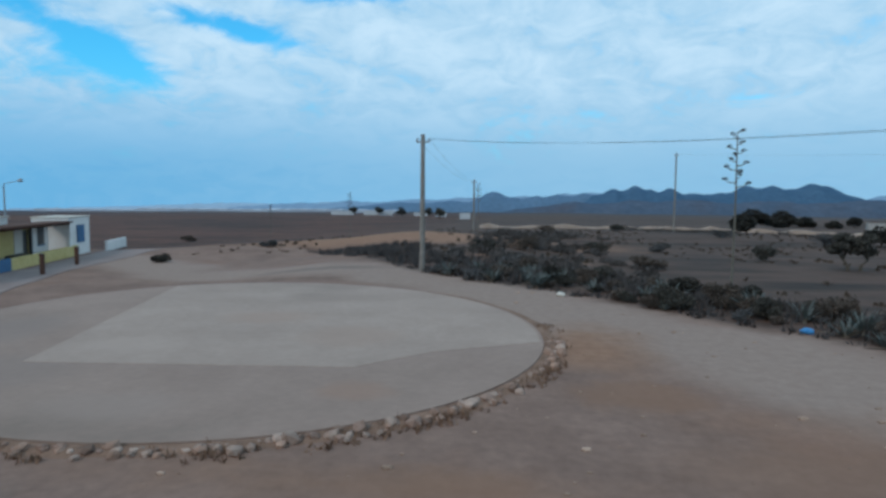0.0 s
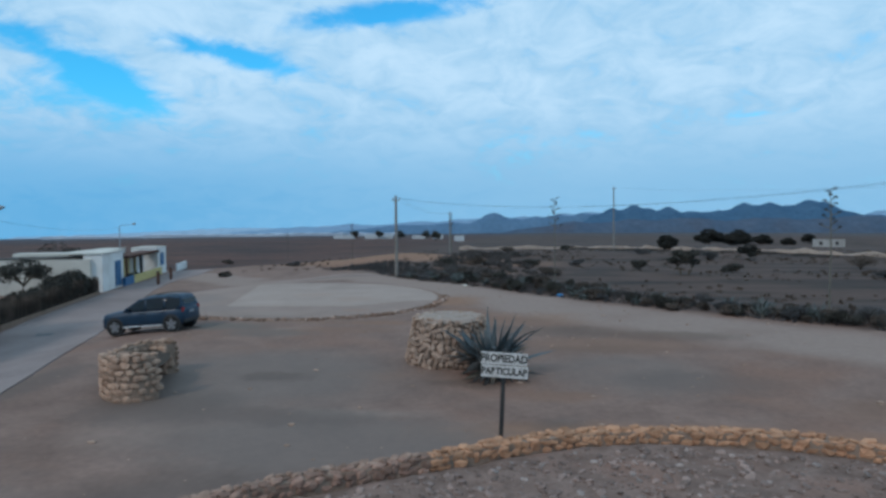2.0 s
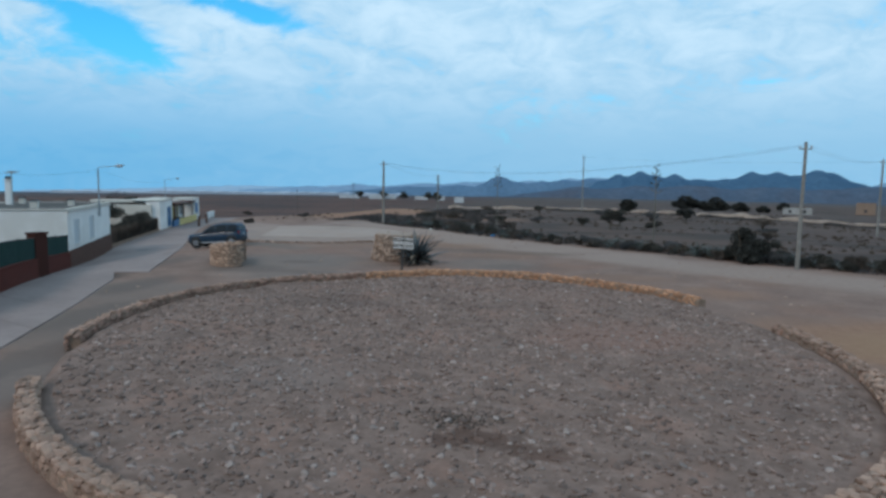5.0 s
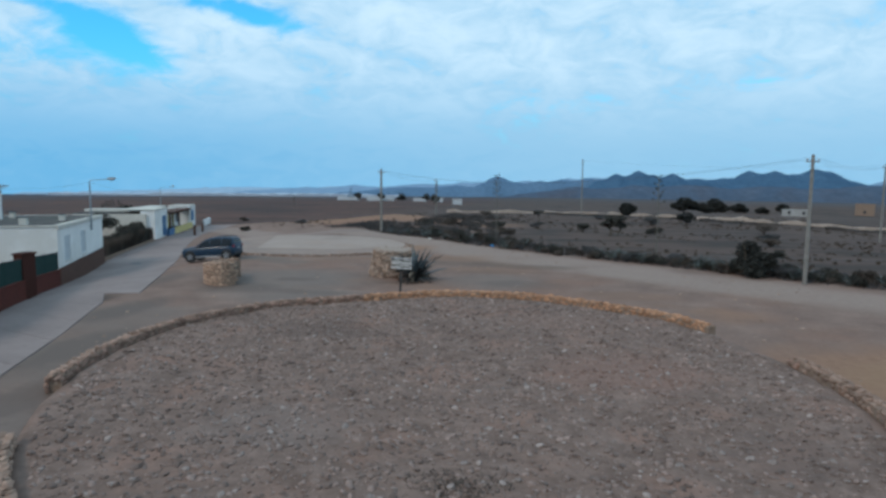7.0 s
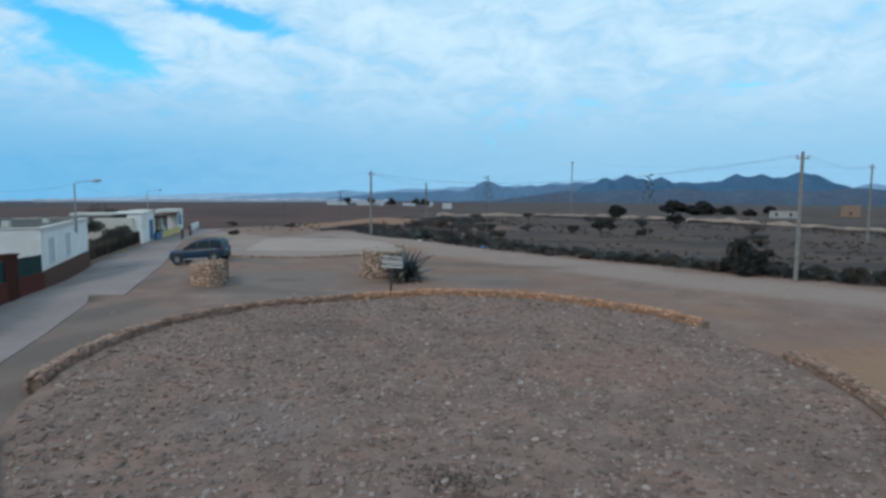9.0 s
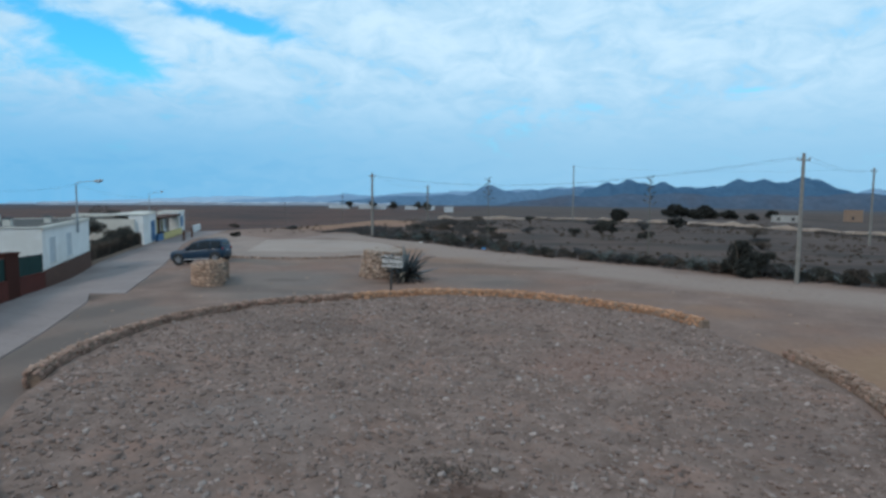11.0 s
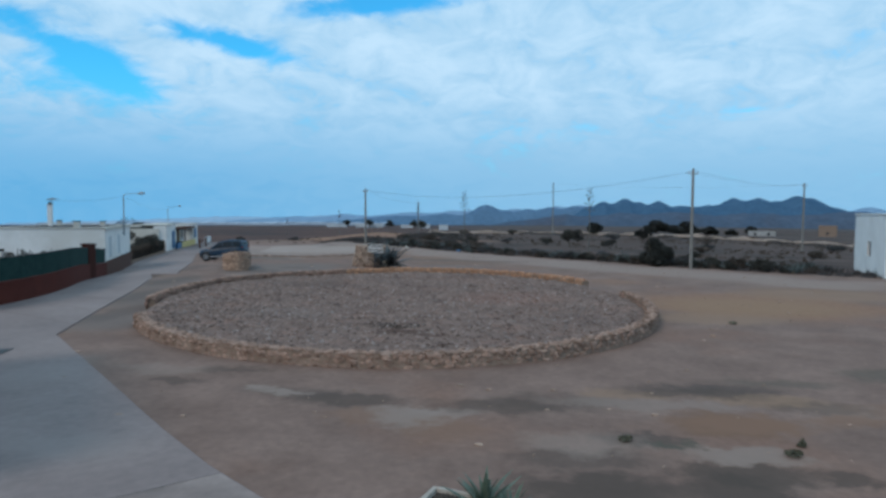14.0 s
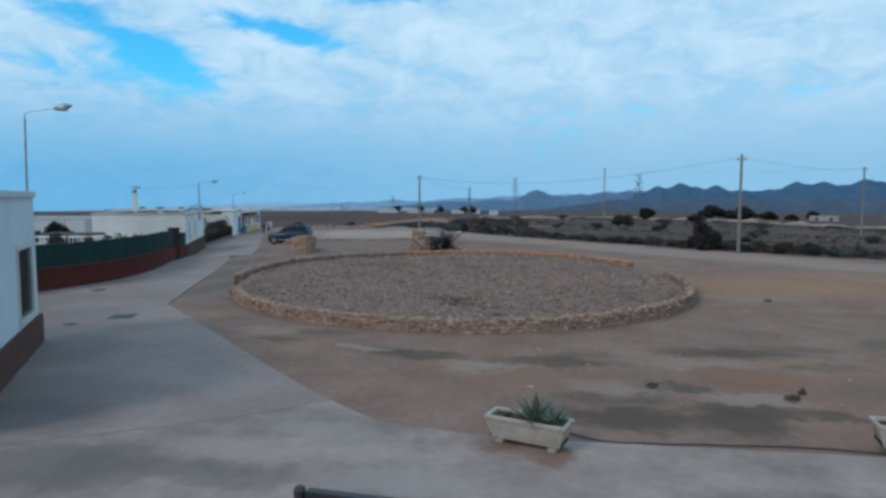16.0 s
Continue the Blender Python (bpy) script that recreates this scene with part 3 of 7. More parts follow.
def brick_material():
    mt = material("red_brick", (0.088, 0.021, 0.016), (0.125, 0.034, 0.025), 1.2, 0.85, 0.0, 20, spec=0.1)
    nt = mt.node_tree
    bs = nt.nodes["Principled BSDF"]
    base = bs.inputs["Base Color"].links[0].from_socket
    uv = nt.nodes.new("ShaderNodeUVMap")
    br = nt.nodes.new("ShaderNodeTexBrick")
    br.inputs["Scale"].default_value = 1.0
    br.inputs["Brick Width"].default_value, br.inputs["Row Height"].default_value = 0.25, 0.075
    br.inputs["Mortar Size"].default_value = 0.008
    br.inputs["Mortar"].default_value = (0.062, 0.024, 0.019, 1)
    nt.links.new(uv.outputs[0], br.inputs["Vector"])
    nt.links.new(base, br.inputs["Color1"])
    nt.links.new(base, br.inputs["Color2"])
    nt.links.new(br.outputs["Color"], bs.inputs["Base Color"])
    bp = nt.nodes.new("ShaderNodeBump")
    bp.inputs["Strength"].default_value, bp.inputs["Distance"].default_value, bp.invert = 0.6, 0.008, True
    nt.links.new(br.outputs["Fac"], bp.inputs["Height"])
    nt.links.new(bp.outputs[0], bs.inputs["Normal"])
    return mt


M_BRICK = brick_material()


# ---- mesh helpers ----
def mesh_of(bm, name, mat, smooth=False):
    me = bpy.data.meshes.new(name)
    bmesh.ops.recalc_face_normals(bm, faces=bm.faces)
    bm.to_mesh(me)
    bm.free()
    me.materials.append(mat)
    if smooth:
        me.polygons.foreach_set("use_smooth", [True] * len(me.polygons))
    return me


def part(name, bm, mat, parent=None, label="", smooth=False):
    """One mesh object out of a bmesh, under a thing or a part."""
    ob = new(name, mesh_of(bm, name, mat, smooth))
    if parent:
        ob.parent = parent
    return tagged(ob, label)


def thing(name, m, label, category, group="", kind=""):
    ob = new(name)
    ob.empty_display_size = 0.3
    ob.matrix_world = m
    return tagged(ob, label, category, group, kind)


def box(bm, lo, hi, bevel=0.0, m=None):
    """A box between two corners, in bm."""
    vs = [bm.verts.new((x, y, z)) for x in (lo[0], hi[0]) for y in (lo[1], hi[1]) for z in (lo[2], hi[2])]
    fs = [bm.faces.new([vs[i] for i in q]) for q in ((0, 1, 3, 2), (4, 6, 7, 5), (0, 4, 5, 1), (2, 3, 7, 6), (0, 2, 6, 4), (1, 5, 7, 3))]
    if bevel:
        es = list({e for f in fs for e in f.edges})
        r = bmesh.ops.bevel(bm, geom=es, offset=bevel, segments=2, affect="EDGES")
        vs = list({v for f in r["faces"] for v in f.verts} | {v for v in vs if v.is_valid})
    if m is not None:
        bmesh.ops.transform(bm, matrix=m, verts=[v for v in vs if v.is_valid])
    return bm


def boxed(lo, hi, bevel=0.0, m=None):
    return box(bmesh.new(), lo, hi, bevel, m)


def tube(bm, pts, radii, seg=8, cap=True):
    """A round tube along points with a radius at each."""
    rings = []
    for i, p in enumerate(pts):
        p = Vector(p)
        a, b = Vector(pts[max(i - 1, 0)]), Vector(pts[min(i + 1, len(pts) - 1)])
        d = (b - a).normalized()
        s = d.cross(Vector((0, 0, 1)) if abs(d.z) < 0.9 else Vector((1, 0, 0))).normalized()
        u = s.cross(d)
        r = radii[i] if isinstance(radii, (list, tuple)) else radii
        rings.append([bm.verts.new(p + r * (math.cos(2 * math.pi * k / seg) * s + math.sin(2 * math.pi * k / seg) * u)) for k in range(seg)])
    for q, w in zip(rings, rings[1:]):
        for k in range(seg):
            bm.faces.new((q[k], q[(k + 1) % seg], w[(k + 1) % seg], w[k]))
    if cap:
        bm.faces.new(rings[0][::-1])
        bm.faces.new(rings[-1])
    return bm


def prism(bm, poly, z0, z1):
    """An upright prism over a plan polygon."""
    lo = [bm.verts.new((x, y, z0)) for x, y in poly]
    hi = [bm.verts.new((x, y, z1)) for x, y in poly]
    bm.faces.new(hi)
    bm.faces.new(lo[::-1])
    n = len(poly)
    for i in range(n):
        bm.faces.new((lo[i], lo[(i + 1) % n], hi[(i + 1) % n], hi[i]))
    return bm


def rock_mesh(name, mat, seed, subdiv=1, rough=0.22):
    """An angular stone, about one unit across."""
    rnd = random.Random(seed)
    bm = bmesh.new()
    bmesh.ops.create_icosphere(bm, subdivisions=subdiv, radius=0.5)
    for v in bm.verts:
        v.co *= 1 + rnd.uniform(-rough, rough)
        for i in range(3):
            v.co[i] = max(-0.40, min(0.40, v.co[i])) * 1.2
    return mesh_of(bm, name, mat)


def stones(name, places, mats, parent, limit=300, kinds=6, mass_name=None, mass_label=""):
    """Stones at (pose, size): the first as parts that share meshes, the rest joined."""
    single, mass = mats
    kin = [rock_mesh(name, single, 11 + k) for k in range(kinds)]
    for i, (m, s) in enumerate(places[:limit]):
        ob = new(name, kin[i % kinds])
        ob.parent = parent
        ob.matrix_local = m @ Matrix.Diagonal((*s, 1))
    rest = places[limit:]
    if rest:
        V, F = [], []
        base = [np.array([v.co[:] for v in me.vertices]) for me in kin]
        faces = [[tuple(p.vertices) for p in me.polygons] for me in kin]
        n = 0
        for i, (m, s) in enumerate(rest):
            k = i % kinds
            mm = np.array(m @ Matrix.Diagonal((*s, 1)))
            pts = base[k] @ mm[:3, :3].T + mm[:3, 3]
            V.extend(map(tuple, pts))
            F.extend(tuple(a + n for a in f) for f in faces[k])
            n += len(pts)
        me = bpy.data.meshes.new(mass_name or name)
        me.from_pydata(V, [], F)
        me.materials.append(mass)
        ob = new(mass_name or name + "_mass", me)
        ob.parent = parent
        tagged(ob, mass_label, kind="stuff")


# ---- ground ----
BED, BED_RX, BED_RY, BED_TURN = (5.32, -19.95), 10.1, 11.35, radians(22)
PAD, PAD_R = (-11.55, 17.2), 8.8


def fall(x, y):
    """The land falls away from the village towards the plain."""
    s = max(0.0, math.hypot(x, y) - 45)
    return -0.0175 * s * s / (s + 25)


def bank(x, y):
    """Low banks of earth at the edge of the ploughed land."""
    h = 0.85 * math.exp(-(((x + 19) / 11) ** 2) - ((y - 66 - 0.12 * x) / 7) ** 2)
    return h + 0.5 * math.exp(-(((x + 30) / 6) ** 2) - ((y - 53) / 4) ** 2)


def ease(t):
    t = min(1.0, max(0.0, t))
    return t * t * (3 - 2 * t)


def dip(x, y):
    """The street drops gently past the white house."""
    return -1.0 * ease((-12 - x) / 11) * ease((y + 24) / 14)


VERGE = [(60, -17), (30, -3.0), (23.6, 1.2), (17.6, 6.6), (10, 12.8), (3.6, 18.6), (-2, 25.3), (-8.2, 31.3), (-13, 38), (-20, 50)]


def sunk_field(x, y):
    """The dry field lies lower than the road beside it."""
    if not (-12 < x < 75 and 12 < y < 92):
        return 0.0
    return -0.75 * ease((-side_of(x, y, VERGE) - 2.5) / 9) * ease((y - 12) / 12) * (1 - ease((y - 58) / 32)) * ease((x + 10) / 14)


def land(x, y):
    r = math.hypot(x, y)
    z = fall(x, y) + bank(x, y) + dip(x, y) + sunk_field(x, y)
    z -= 1.8 * math.exp(-((x - 88) / 60) ** 2 - ((y - 204) / 45) ** 2)
    far = min(1.0, max(0.0, (r - 60) / 200))
    z += far * 1.2 * (noise.noise(Vector((x * 0.01, y * 0.01, 3.1)))) * (1 + min(r, 1500) / 900)
    return z


def side_of(x, y, line):
    """Signed distance to a broken line: positive to its left."""
    best, sign = 1e9, 1
    for (ax, ay), (bx, by) in zip(line, line[1:]):
        dx, dy = bx - ax, by - ay
        k = max(0.0, min(1.0, ((x - ax) * dx + (y - ay) * dy) / (dx * dx + dy * dy)))
        d = math.hypot(x - ax - k * dx, y - ay - k * dy)
        if d < best:
            best, sign = d, (1 if dx * (y - ay) - dy * (x - ax) > 0 else -1)
    return best * sign


ROAD = [(60, -24), (28, -8), (18, 0.5), (7, 10), (0, 18), (-6, 28), (-14, 34), (-24, 37), (-34, 45)]
CLAY = ((20.6, -17.8, 6.2, 4.2, 1.15), (-1.6, 16.0, 2.2, 3.4, 0.75), (-6, 7.6, 7, 1.2, 0.5), (16.0, -9.0, 3, 2.4, 0.55),
        (6.5, -7.6, 9, 1.3, 0.8), (-14, 61, 24, 9, 0.85), (-3, 44, 7, 3, 0.6), (-2.5, -2.5, 2.2, 1.2, 0.5), (2.5, 10.5, 5, 2.0, 0.5))
STAINS = ((-15, 28.8, 5, 0.8, 0.5), (-9.2, 9.0, 6, 0.35, 0.45), (-21, 16, 1.0, 5, 0.6))
LIGHT = ((17.0, -33.6, 2.0, 0.8, 0.6), (-2.0, -31.5, 3.0, 1.2, 0.5), (-6.5, -8.0, 3.0, 2.2, 0.5), (-2, -6.4, 2.4, 0.6, 0.7))


def spread(near_lo, near_hi, step, reach, n):
    near = np.arange(near_lo, near_hi + step / 2, step)
    out = np.geomspace(step, reach, n)
    return np.concatenate((near_lo - np.cumsum(out)[::-1] * reach / np.sum(out), near, near_hi + np.cumsum(out) * reach / np.sum(out)))


def build_ground():
    xs, ys = spread(-42, 48, 0.45, 4400, 42), spread(-46, 74, 0.45, 4400, 48)
    V, cover = [], []
    for y in ys:
        for x in xs:
            x, y = float(x), float(y)
            near = -52 < x < 60 and -70 < y < 100
            z = land(x, y)
            n1 = noise.noise(Vector((x * 0.5, y * 0.5, 0)))
            if near:
                z += 0.018 * n1 + 0.012 * noise.noise(Vector((x * 1.7, y * 1.7, 5)))
            V.append((x, y, z))
            r = math.hypot(x, y)
            fieldside = -side_of(x, y, VERGE) if near else 50
            beyond = y - 62 - 0.25 * x if x < -14 else -50
            west = -26 - 0.30 * (y + 0) - x if near else 20
            g = max(min(1.0, max(0.0, fieldside / 3.0 + 0.4)), min(1.0, max(0.0, beyond / 14 + 0.2)), min(1.0, max(0.0, (west - 4) / 5)))
            rd = min(1.0, max(0.0, 1.3 - abs(side_of(x, y, ROAD)) / 4.2)) if near else 0.0
            rd *= 0.8 + 0.35 * noise.noise(Vector((x * 0.25, y * 0.25, 9)))
            cl = 0.0
            if near:
                for a, b, sx, sy, k in CLAY:
                    cl = max(cl, k * math.exp(-((x - a) / sx) ** 2 - ((y - b) / sy) ** 2))
                for a, b, sx, sy, k in STAINS:
                    g = max(g, k * math.exp(-((x - a) / sx) ** 2 - ((y - b) / sy) ** 2))
                for a, b, sx, sy, k in LIGHT:
                    rd = max(rd, k * math.exp(-((x - a) / sx) ** 2 - ((y - b) / sy) ** 2))
            # alpha: share of the painted haze colour, rising with distance
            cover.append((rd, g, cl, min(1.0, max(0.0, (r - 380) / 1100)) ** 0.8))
    w, h = len(xs), len(ys)
    F = [(j * w + i, j * w + i + 1, (j + 1) * w + i + 1, (j + 1) * w + i) for j in range(h - 1) for i in range(w - 1)]
    me = bpy.data.meshes.new("ground")
    me.from_pydata(V, [], F)
    at = me.color_attributes.new("cover", "FLOAT_COLOR", "POINT")
    at.data.foreach_set("color", np.array(cover, dtype=np.float32).ravel())
    me.polygons.foreach_set("use_smooth", [True] * len(me.polygons))
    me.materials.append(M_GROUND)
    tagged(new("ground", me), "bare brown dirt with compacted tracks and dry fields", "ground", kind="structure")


build_ground()


def hill_range(name, label, dist, peaks, base, x0, x1, mat, deep=500):
    """A chain of hills across the plain, from summits (x, height, width)."""
    V, F = [], []
    n, rows = 420, 14
    for j in range(rows):
        q = j / (rows - 1)
        for i in range(n):
            x = x0 + (x1 - x0) * i / (n - 1)
            h = 0.0
            for a, b, s in peaks:
                h += ((b - base) * math.exp(-abs((x - a) / s * 0.62) ** 1.35 * 0.55)) ** 9
            h = base + h ** (1 / 9)
            prof = math.sin(math.pi * min(1.0, 0.02 + q)) ** 0.8
            h = -110 + (h + 110) * prof
            h += 6 * prof * noise.noise(Vector((x * 0.012, q * 6, 1))) + 2.5 * prof * noise.noise(Vector((x * 0.05, q * 14, 4)))
            V.append((x, dist + deep * q, h))
    for j in range(rows - 1):
        for i in range(n - 1):
            F.append((j * n + i, j * n + i + 1, (j + 1) * n + i + 1, (j + 1) * n + i))
    me = bpy.data.meshes.new(name)
    me.from_pydata(V, [], F)
    me.materials.append(mat)
    me.polygons.foreach_set("use_smooth", [True] * len(me.polygons))
    tagged(new(name, me), label, "mountain", kind="structure")


hill_range("backdrop_mountains", "volcanic hills on the horizon, coloured dark blue for haze", 2750,
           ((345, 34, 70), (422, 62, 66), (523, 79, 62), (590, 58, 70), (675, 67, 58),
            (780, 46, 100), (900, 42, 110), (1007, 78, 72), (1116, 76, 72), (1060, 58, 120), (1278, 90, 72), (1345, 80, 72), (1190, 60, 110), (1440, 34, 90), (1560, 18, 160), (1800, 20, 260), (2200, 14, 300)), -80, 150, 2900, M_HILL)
hill_range("backdrop_foothills", "dark scrub-covered rise below the hills, tinted blue for haze", 2380,
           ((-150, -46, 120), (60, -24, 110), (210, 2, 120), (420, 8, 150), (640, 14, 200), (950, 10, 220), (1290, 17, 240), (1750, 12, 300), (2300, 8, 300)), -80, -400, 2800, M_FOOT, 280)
hill_range("backdrop_near_hills", "rounded hill beside the volcanic range, coloured blue for haze", 2850,
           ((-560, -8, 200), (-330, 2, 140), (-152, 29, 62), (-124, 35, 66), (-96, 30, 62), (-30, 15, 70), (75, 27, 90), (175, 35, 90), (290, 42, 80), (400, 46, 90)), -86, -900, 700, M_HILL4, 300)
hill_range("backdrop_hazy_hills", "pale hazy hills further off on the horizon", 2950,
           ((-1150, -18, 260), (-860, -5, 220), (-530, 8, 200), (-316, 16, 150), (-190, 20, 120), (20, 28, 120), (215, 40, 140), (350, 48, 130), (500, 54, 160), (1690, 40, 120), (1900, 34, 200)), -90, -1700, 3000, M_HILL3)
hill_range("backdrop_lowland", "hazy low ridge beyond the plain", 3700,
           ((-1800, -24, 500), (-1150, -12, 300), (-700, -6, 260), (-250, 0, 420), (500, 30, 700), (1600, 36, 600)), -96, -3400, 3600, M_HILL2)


# ---- concrete street, pad ----
def street_extra():
    poly = [(2.09, -40.93), (4.36, -39.53), (5.95, -38.06), (7.2, -39.0), (9.25, -39.35), (15.6, -39.0), (40, -38.7), (40, -69), (-24, -69), (-24, -56)]
    bm = prism(bmesh.new(), poly, -0.2, 0.041)
    bmesh.ops.triangulate(bm, faces=bm.faces)
    tagged(part("forecourt_slab", bm, M_FORE), "paler concrete forecourt beside the street", "pavement", kind="structure")
    bm = bmesh.new()
    for (ax, ay), (bx, by) in zip(((-8.0, -46.9), (2.09, -40.93), (4.36, -39.53)), ((2.09, -40.93), (4.36, -39.53), (5.95, -38.06))):
        w = Vector((by - ay, ax - bx, 0)).normalized() * 0.007
        bm.faces.new([bm.verts.new(Vector((x, y, 0.046)) + d) for x, y, d in ((ax, ay, -w), (ax, ay, w), (bx, by, w), (bx, by, -w))])
    tagged(part("slab_joint", bm, M_ROOF), "dark joint between street and forecourt", "joint", kind="structure")
    line = curve_line([(10.45, -38.85), (10.95, -39.1), (11.3, -39.17), (12.3, -39.05), (13.4, -38.9), (14.5, -38.8), (15.4, -38.84)], 8)
    pts = [(x, y + 0.03 * noise.noise(Vector((x * 2.1, 0, 3))), 0.03) for x, y in line]
    tagged(part("hose", tube(bmesh.new(), pts, 0.013, 6), M_BLACK), "thin black hose lying along the slab's edge", "hose")


def curve_line(points, n):
    """Points along a smooth line through the given ones."""
    P = [Vector((*p, 0)) for p in points]
    out = []
    for i in range(len(P) - 1):
        a, b, c, d = P[max(i - 1, 0)], P[i], P[i + 1], P[min(i + 2, len(P) - 1)]
        for k in range(n):
            t = k / n
            q = 0.5 * (2 * b + (c - a) * t + (2 * a - 5 * b + 4 * c - d) * t * t + (3 * b - a - 3 * c + d) * t ** 3)
            out.append((q.x, q.y))
    return out + [points[-1]]


def subdivided(points, n):
    """Points at even steps along a broken line."""
    return [(a + (c - a) * k / n, b + (d - b) * k / n) for (a, b), (c, d) in zip(points, points[1:]) for k in range(n)] + [points[-1]]


def street():
    edge = [(-8.7, -17.1), (-6.4, -23.0), (-4.2, -28.42), (1.4, -33.8), (4.0, -36.3), (5.6, -37.75), (7.2, -39.0), (9.25, -39.35), (15.6, -39.0), (40, -38.7)]
    west = [(40, -70), (-30, -70), (-30, -30), (-14, -34), (-12.0, -27), (-11.3, -22), (-12.7, -17.0)]
    bm = prism(bmesh.new(), edge + west, -0.25, 0.035)
    bmesh.ops.triangulate(bm, faces=bm.faces)
    # the northern stretch follows the falling ground
    east = subdivided([(-8.7, -17.1), (-10.0, -14.2), (-11.2, -11.4), (-12.6, -9.3), (-11.05, -8.9), (-13.45, -3.25), (-15.75, 1.5), (-18.4, 6.8), (-21.6, 12.9), (-25.2, 20.2), (-29.4, 29.5), (-32.2, 37), (-34.5, 47.5), (-36, 54)], 6)
    west = subdivided([(-12.7, -17.0), (-14.2, -14.0), (-15.6, -11.4), (-16.9, -9.2), (-17.2, -8.6), (-19.9, -3.2), (-22.4, 2.8), (-25.0, 8), (-27.2, 12.8), (-30.0, 20.2), (-32.6, 28.2), (-35.2, 36.5), (-38.8, 47), (-41, 54)], 6)
    rows = []
    for (ax, ay), (bx, by) in zip(east, west):
        row = []
        for k in range(7):
            x, y = ax + (bx - ax) * k / 6, ay + (by - ay) * k / 6
            row.append(bm.verts.new((x, y, land(x, y) + 0.035)))
        rows.append([bm.verts.new((ax, ay, land(ax, ay) - 0.25))] + row + [bm.verts.new((bx, by, land(bx, by) - 0.25))])
    for p, q in zip(rows, rows[1:]):
        for k in range(8):
            bm.faces.new((p[k], p[k + 1], q[k + 1], q[k]))
    slab = part("street_slab", bm, M_CONC)
    tagged(slab, "grey poured concrete village street", "street", kind="structure")
    # saw-cut joints across the slab
    bm = bmesh.new()
    for k in range(9):
        t = k / 8
        a, b = Vector((-4.6 - 9.3 * t, -26.8 + 23.4 * t, 0)), Vector((-11.4 - 8.4 * t ** 1.6, -23.5 + 20.0 * t, 0))
        row = []
        for i in range(9):
            p = a.lerp(b, i / 8)
            z = land(p.x, p.y) + 0.040
            row.append([bm.verts.new((p.x, p.y + w, z)) for w in (-0.008, 0.008)])
        for p, q in zip(row, row[1:]):
            bm.faces.new((p[0], q[0], q[1], p[1]))
    ob = part("street_joint", bm, M_PLINTH)
    tagged(ob, "dark joints in the concrete street", "joint", kind="structure")
    for x, y, rz, s in ((-4.1, -31.0, 20, 0.75), (-4.8, -32.5, 20, 0.36), (-9.3, -25.8, 15, 0.5), (-22.45, 8.3, 25, 0.8)):
        th = thing("manhole_cover", pose(x, y, land(x, y) + 0.037, 0, 0, rz), "dark cast-iron manhole cover set in concrete", "manhole cover", "street covers")
        part("frame", boxed((-s / 2, -s / 2, 0), (s / 2, s / 2, 0.006), 0.002), M_BLACK, th)
        part("lid", boxed((-s / 2 + 0.05, -s / 2 + 0.05, 0.006), (s / 2 - 0.05, s / 2 - 0.05, 0.012), 0.003), M_BLACK, th)


street()
street_extra()


def on_pad(a, r):
    """The pad is a slightly long oval, turned north-west."""
    c, s, k = math.cos(radians(35.6)), math.sin(radians(35.6)), r / PAD_R
    p, q = 8.29 * k * math.cos(a - radians(35.6)), 9.34 * k * math.sin(a - radians(35.6))
    return PAD[0] + p * c - q * s, PAD[1] + p * s + q * c



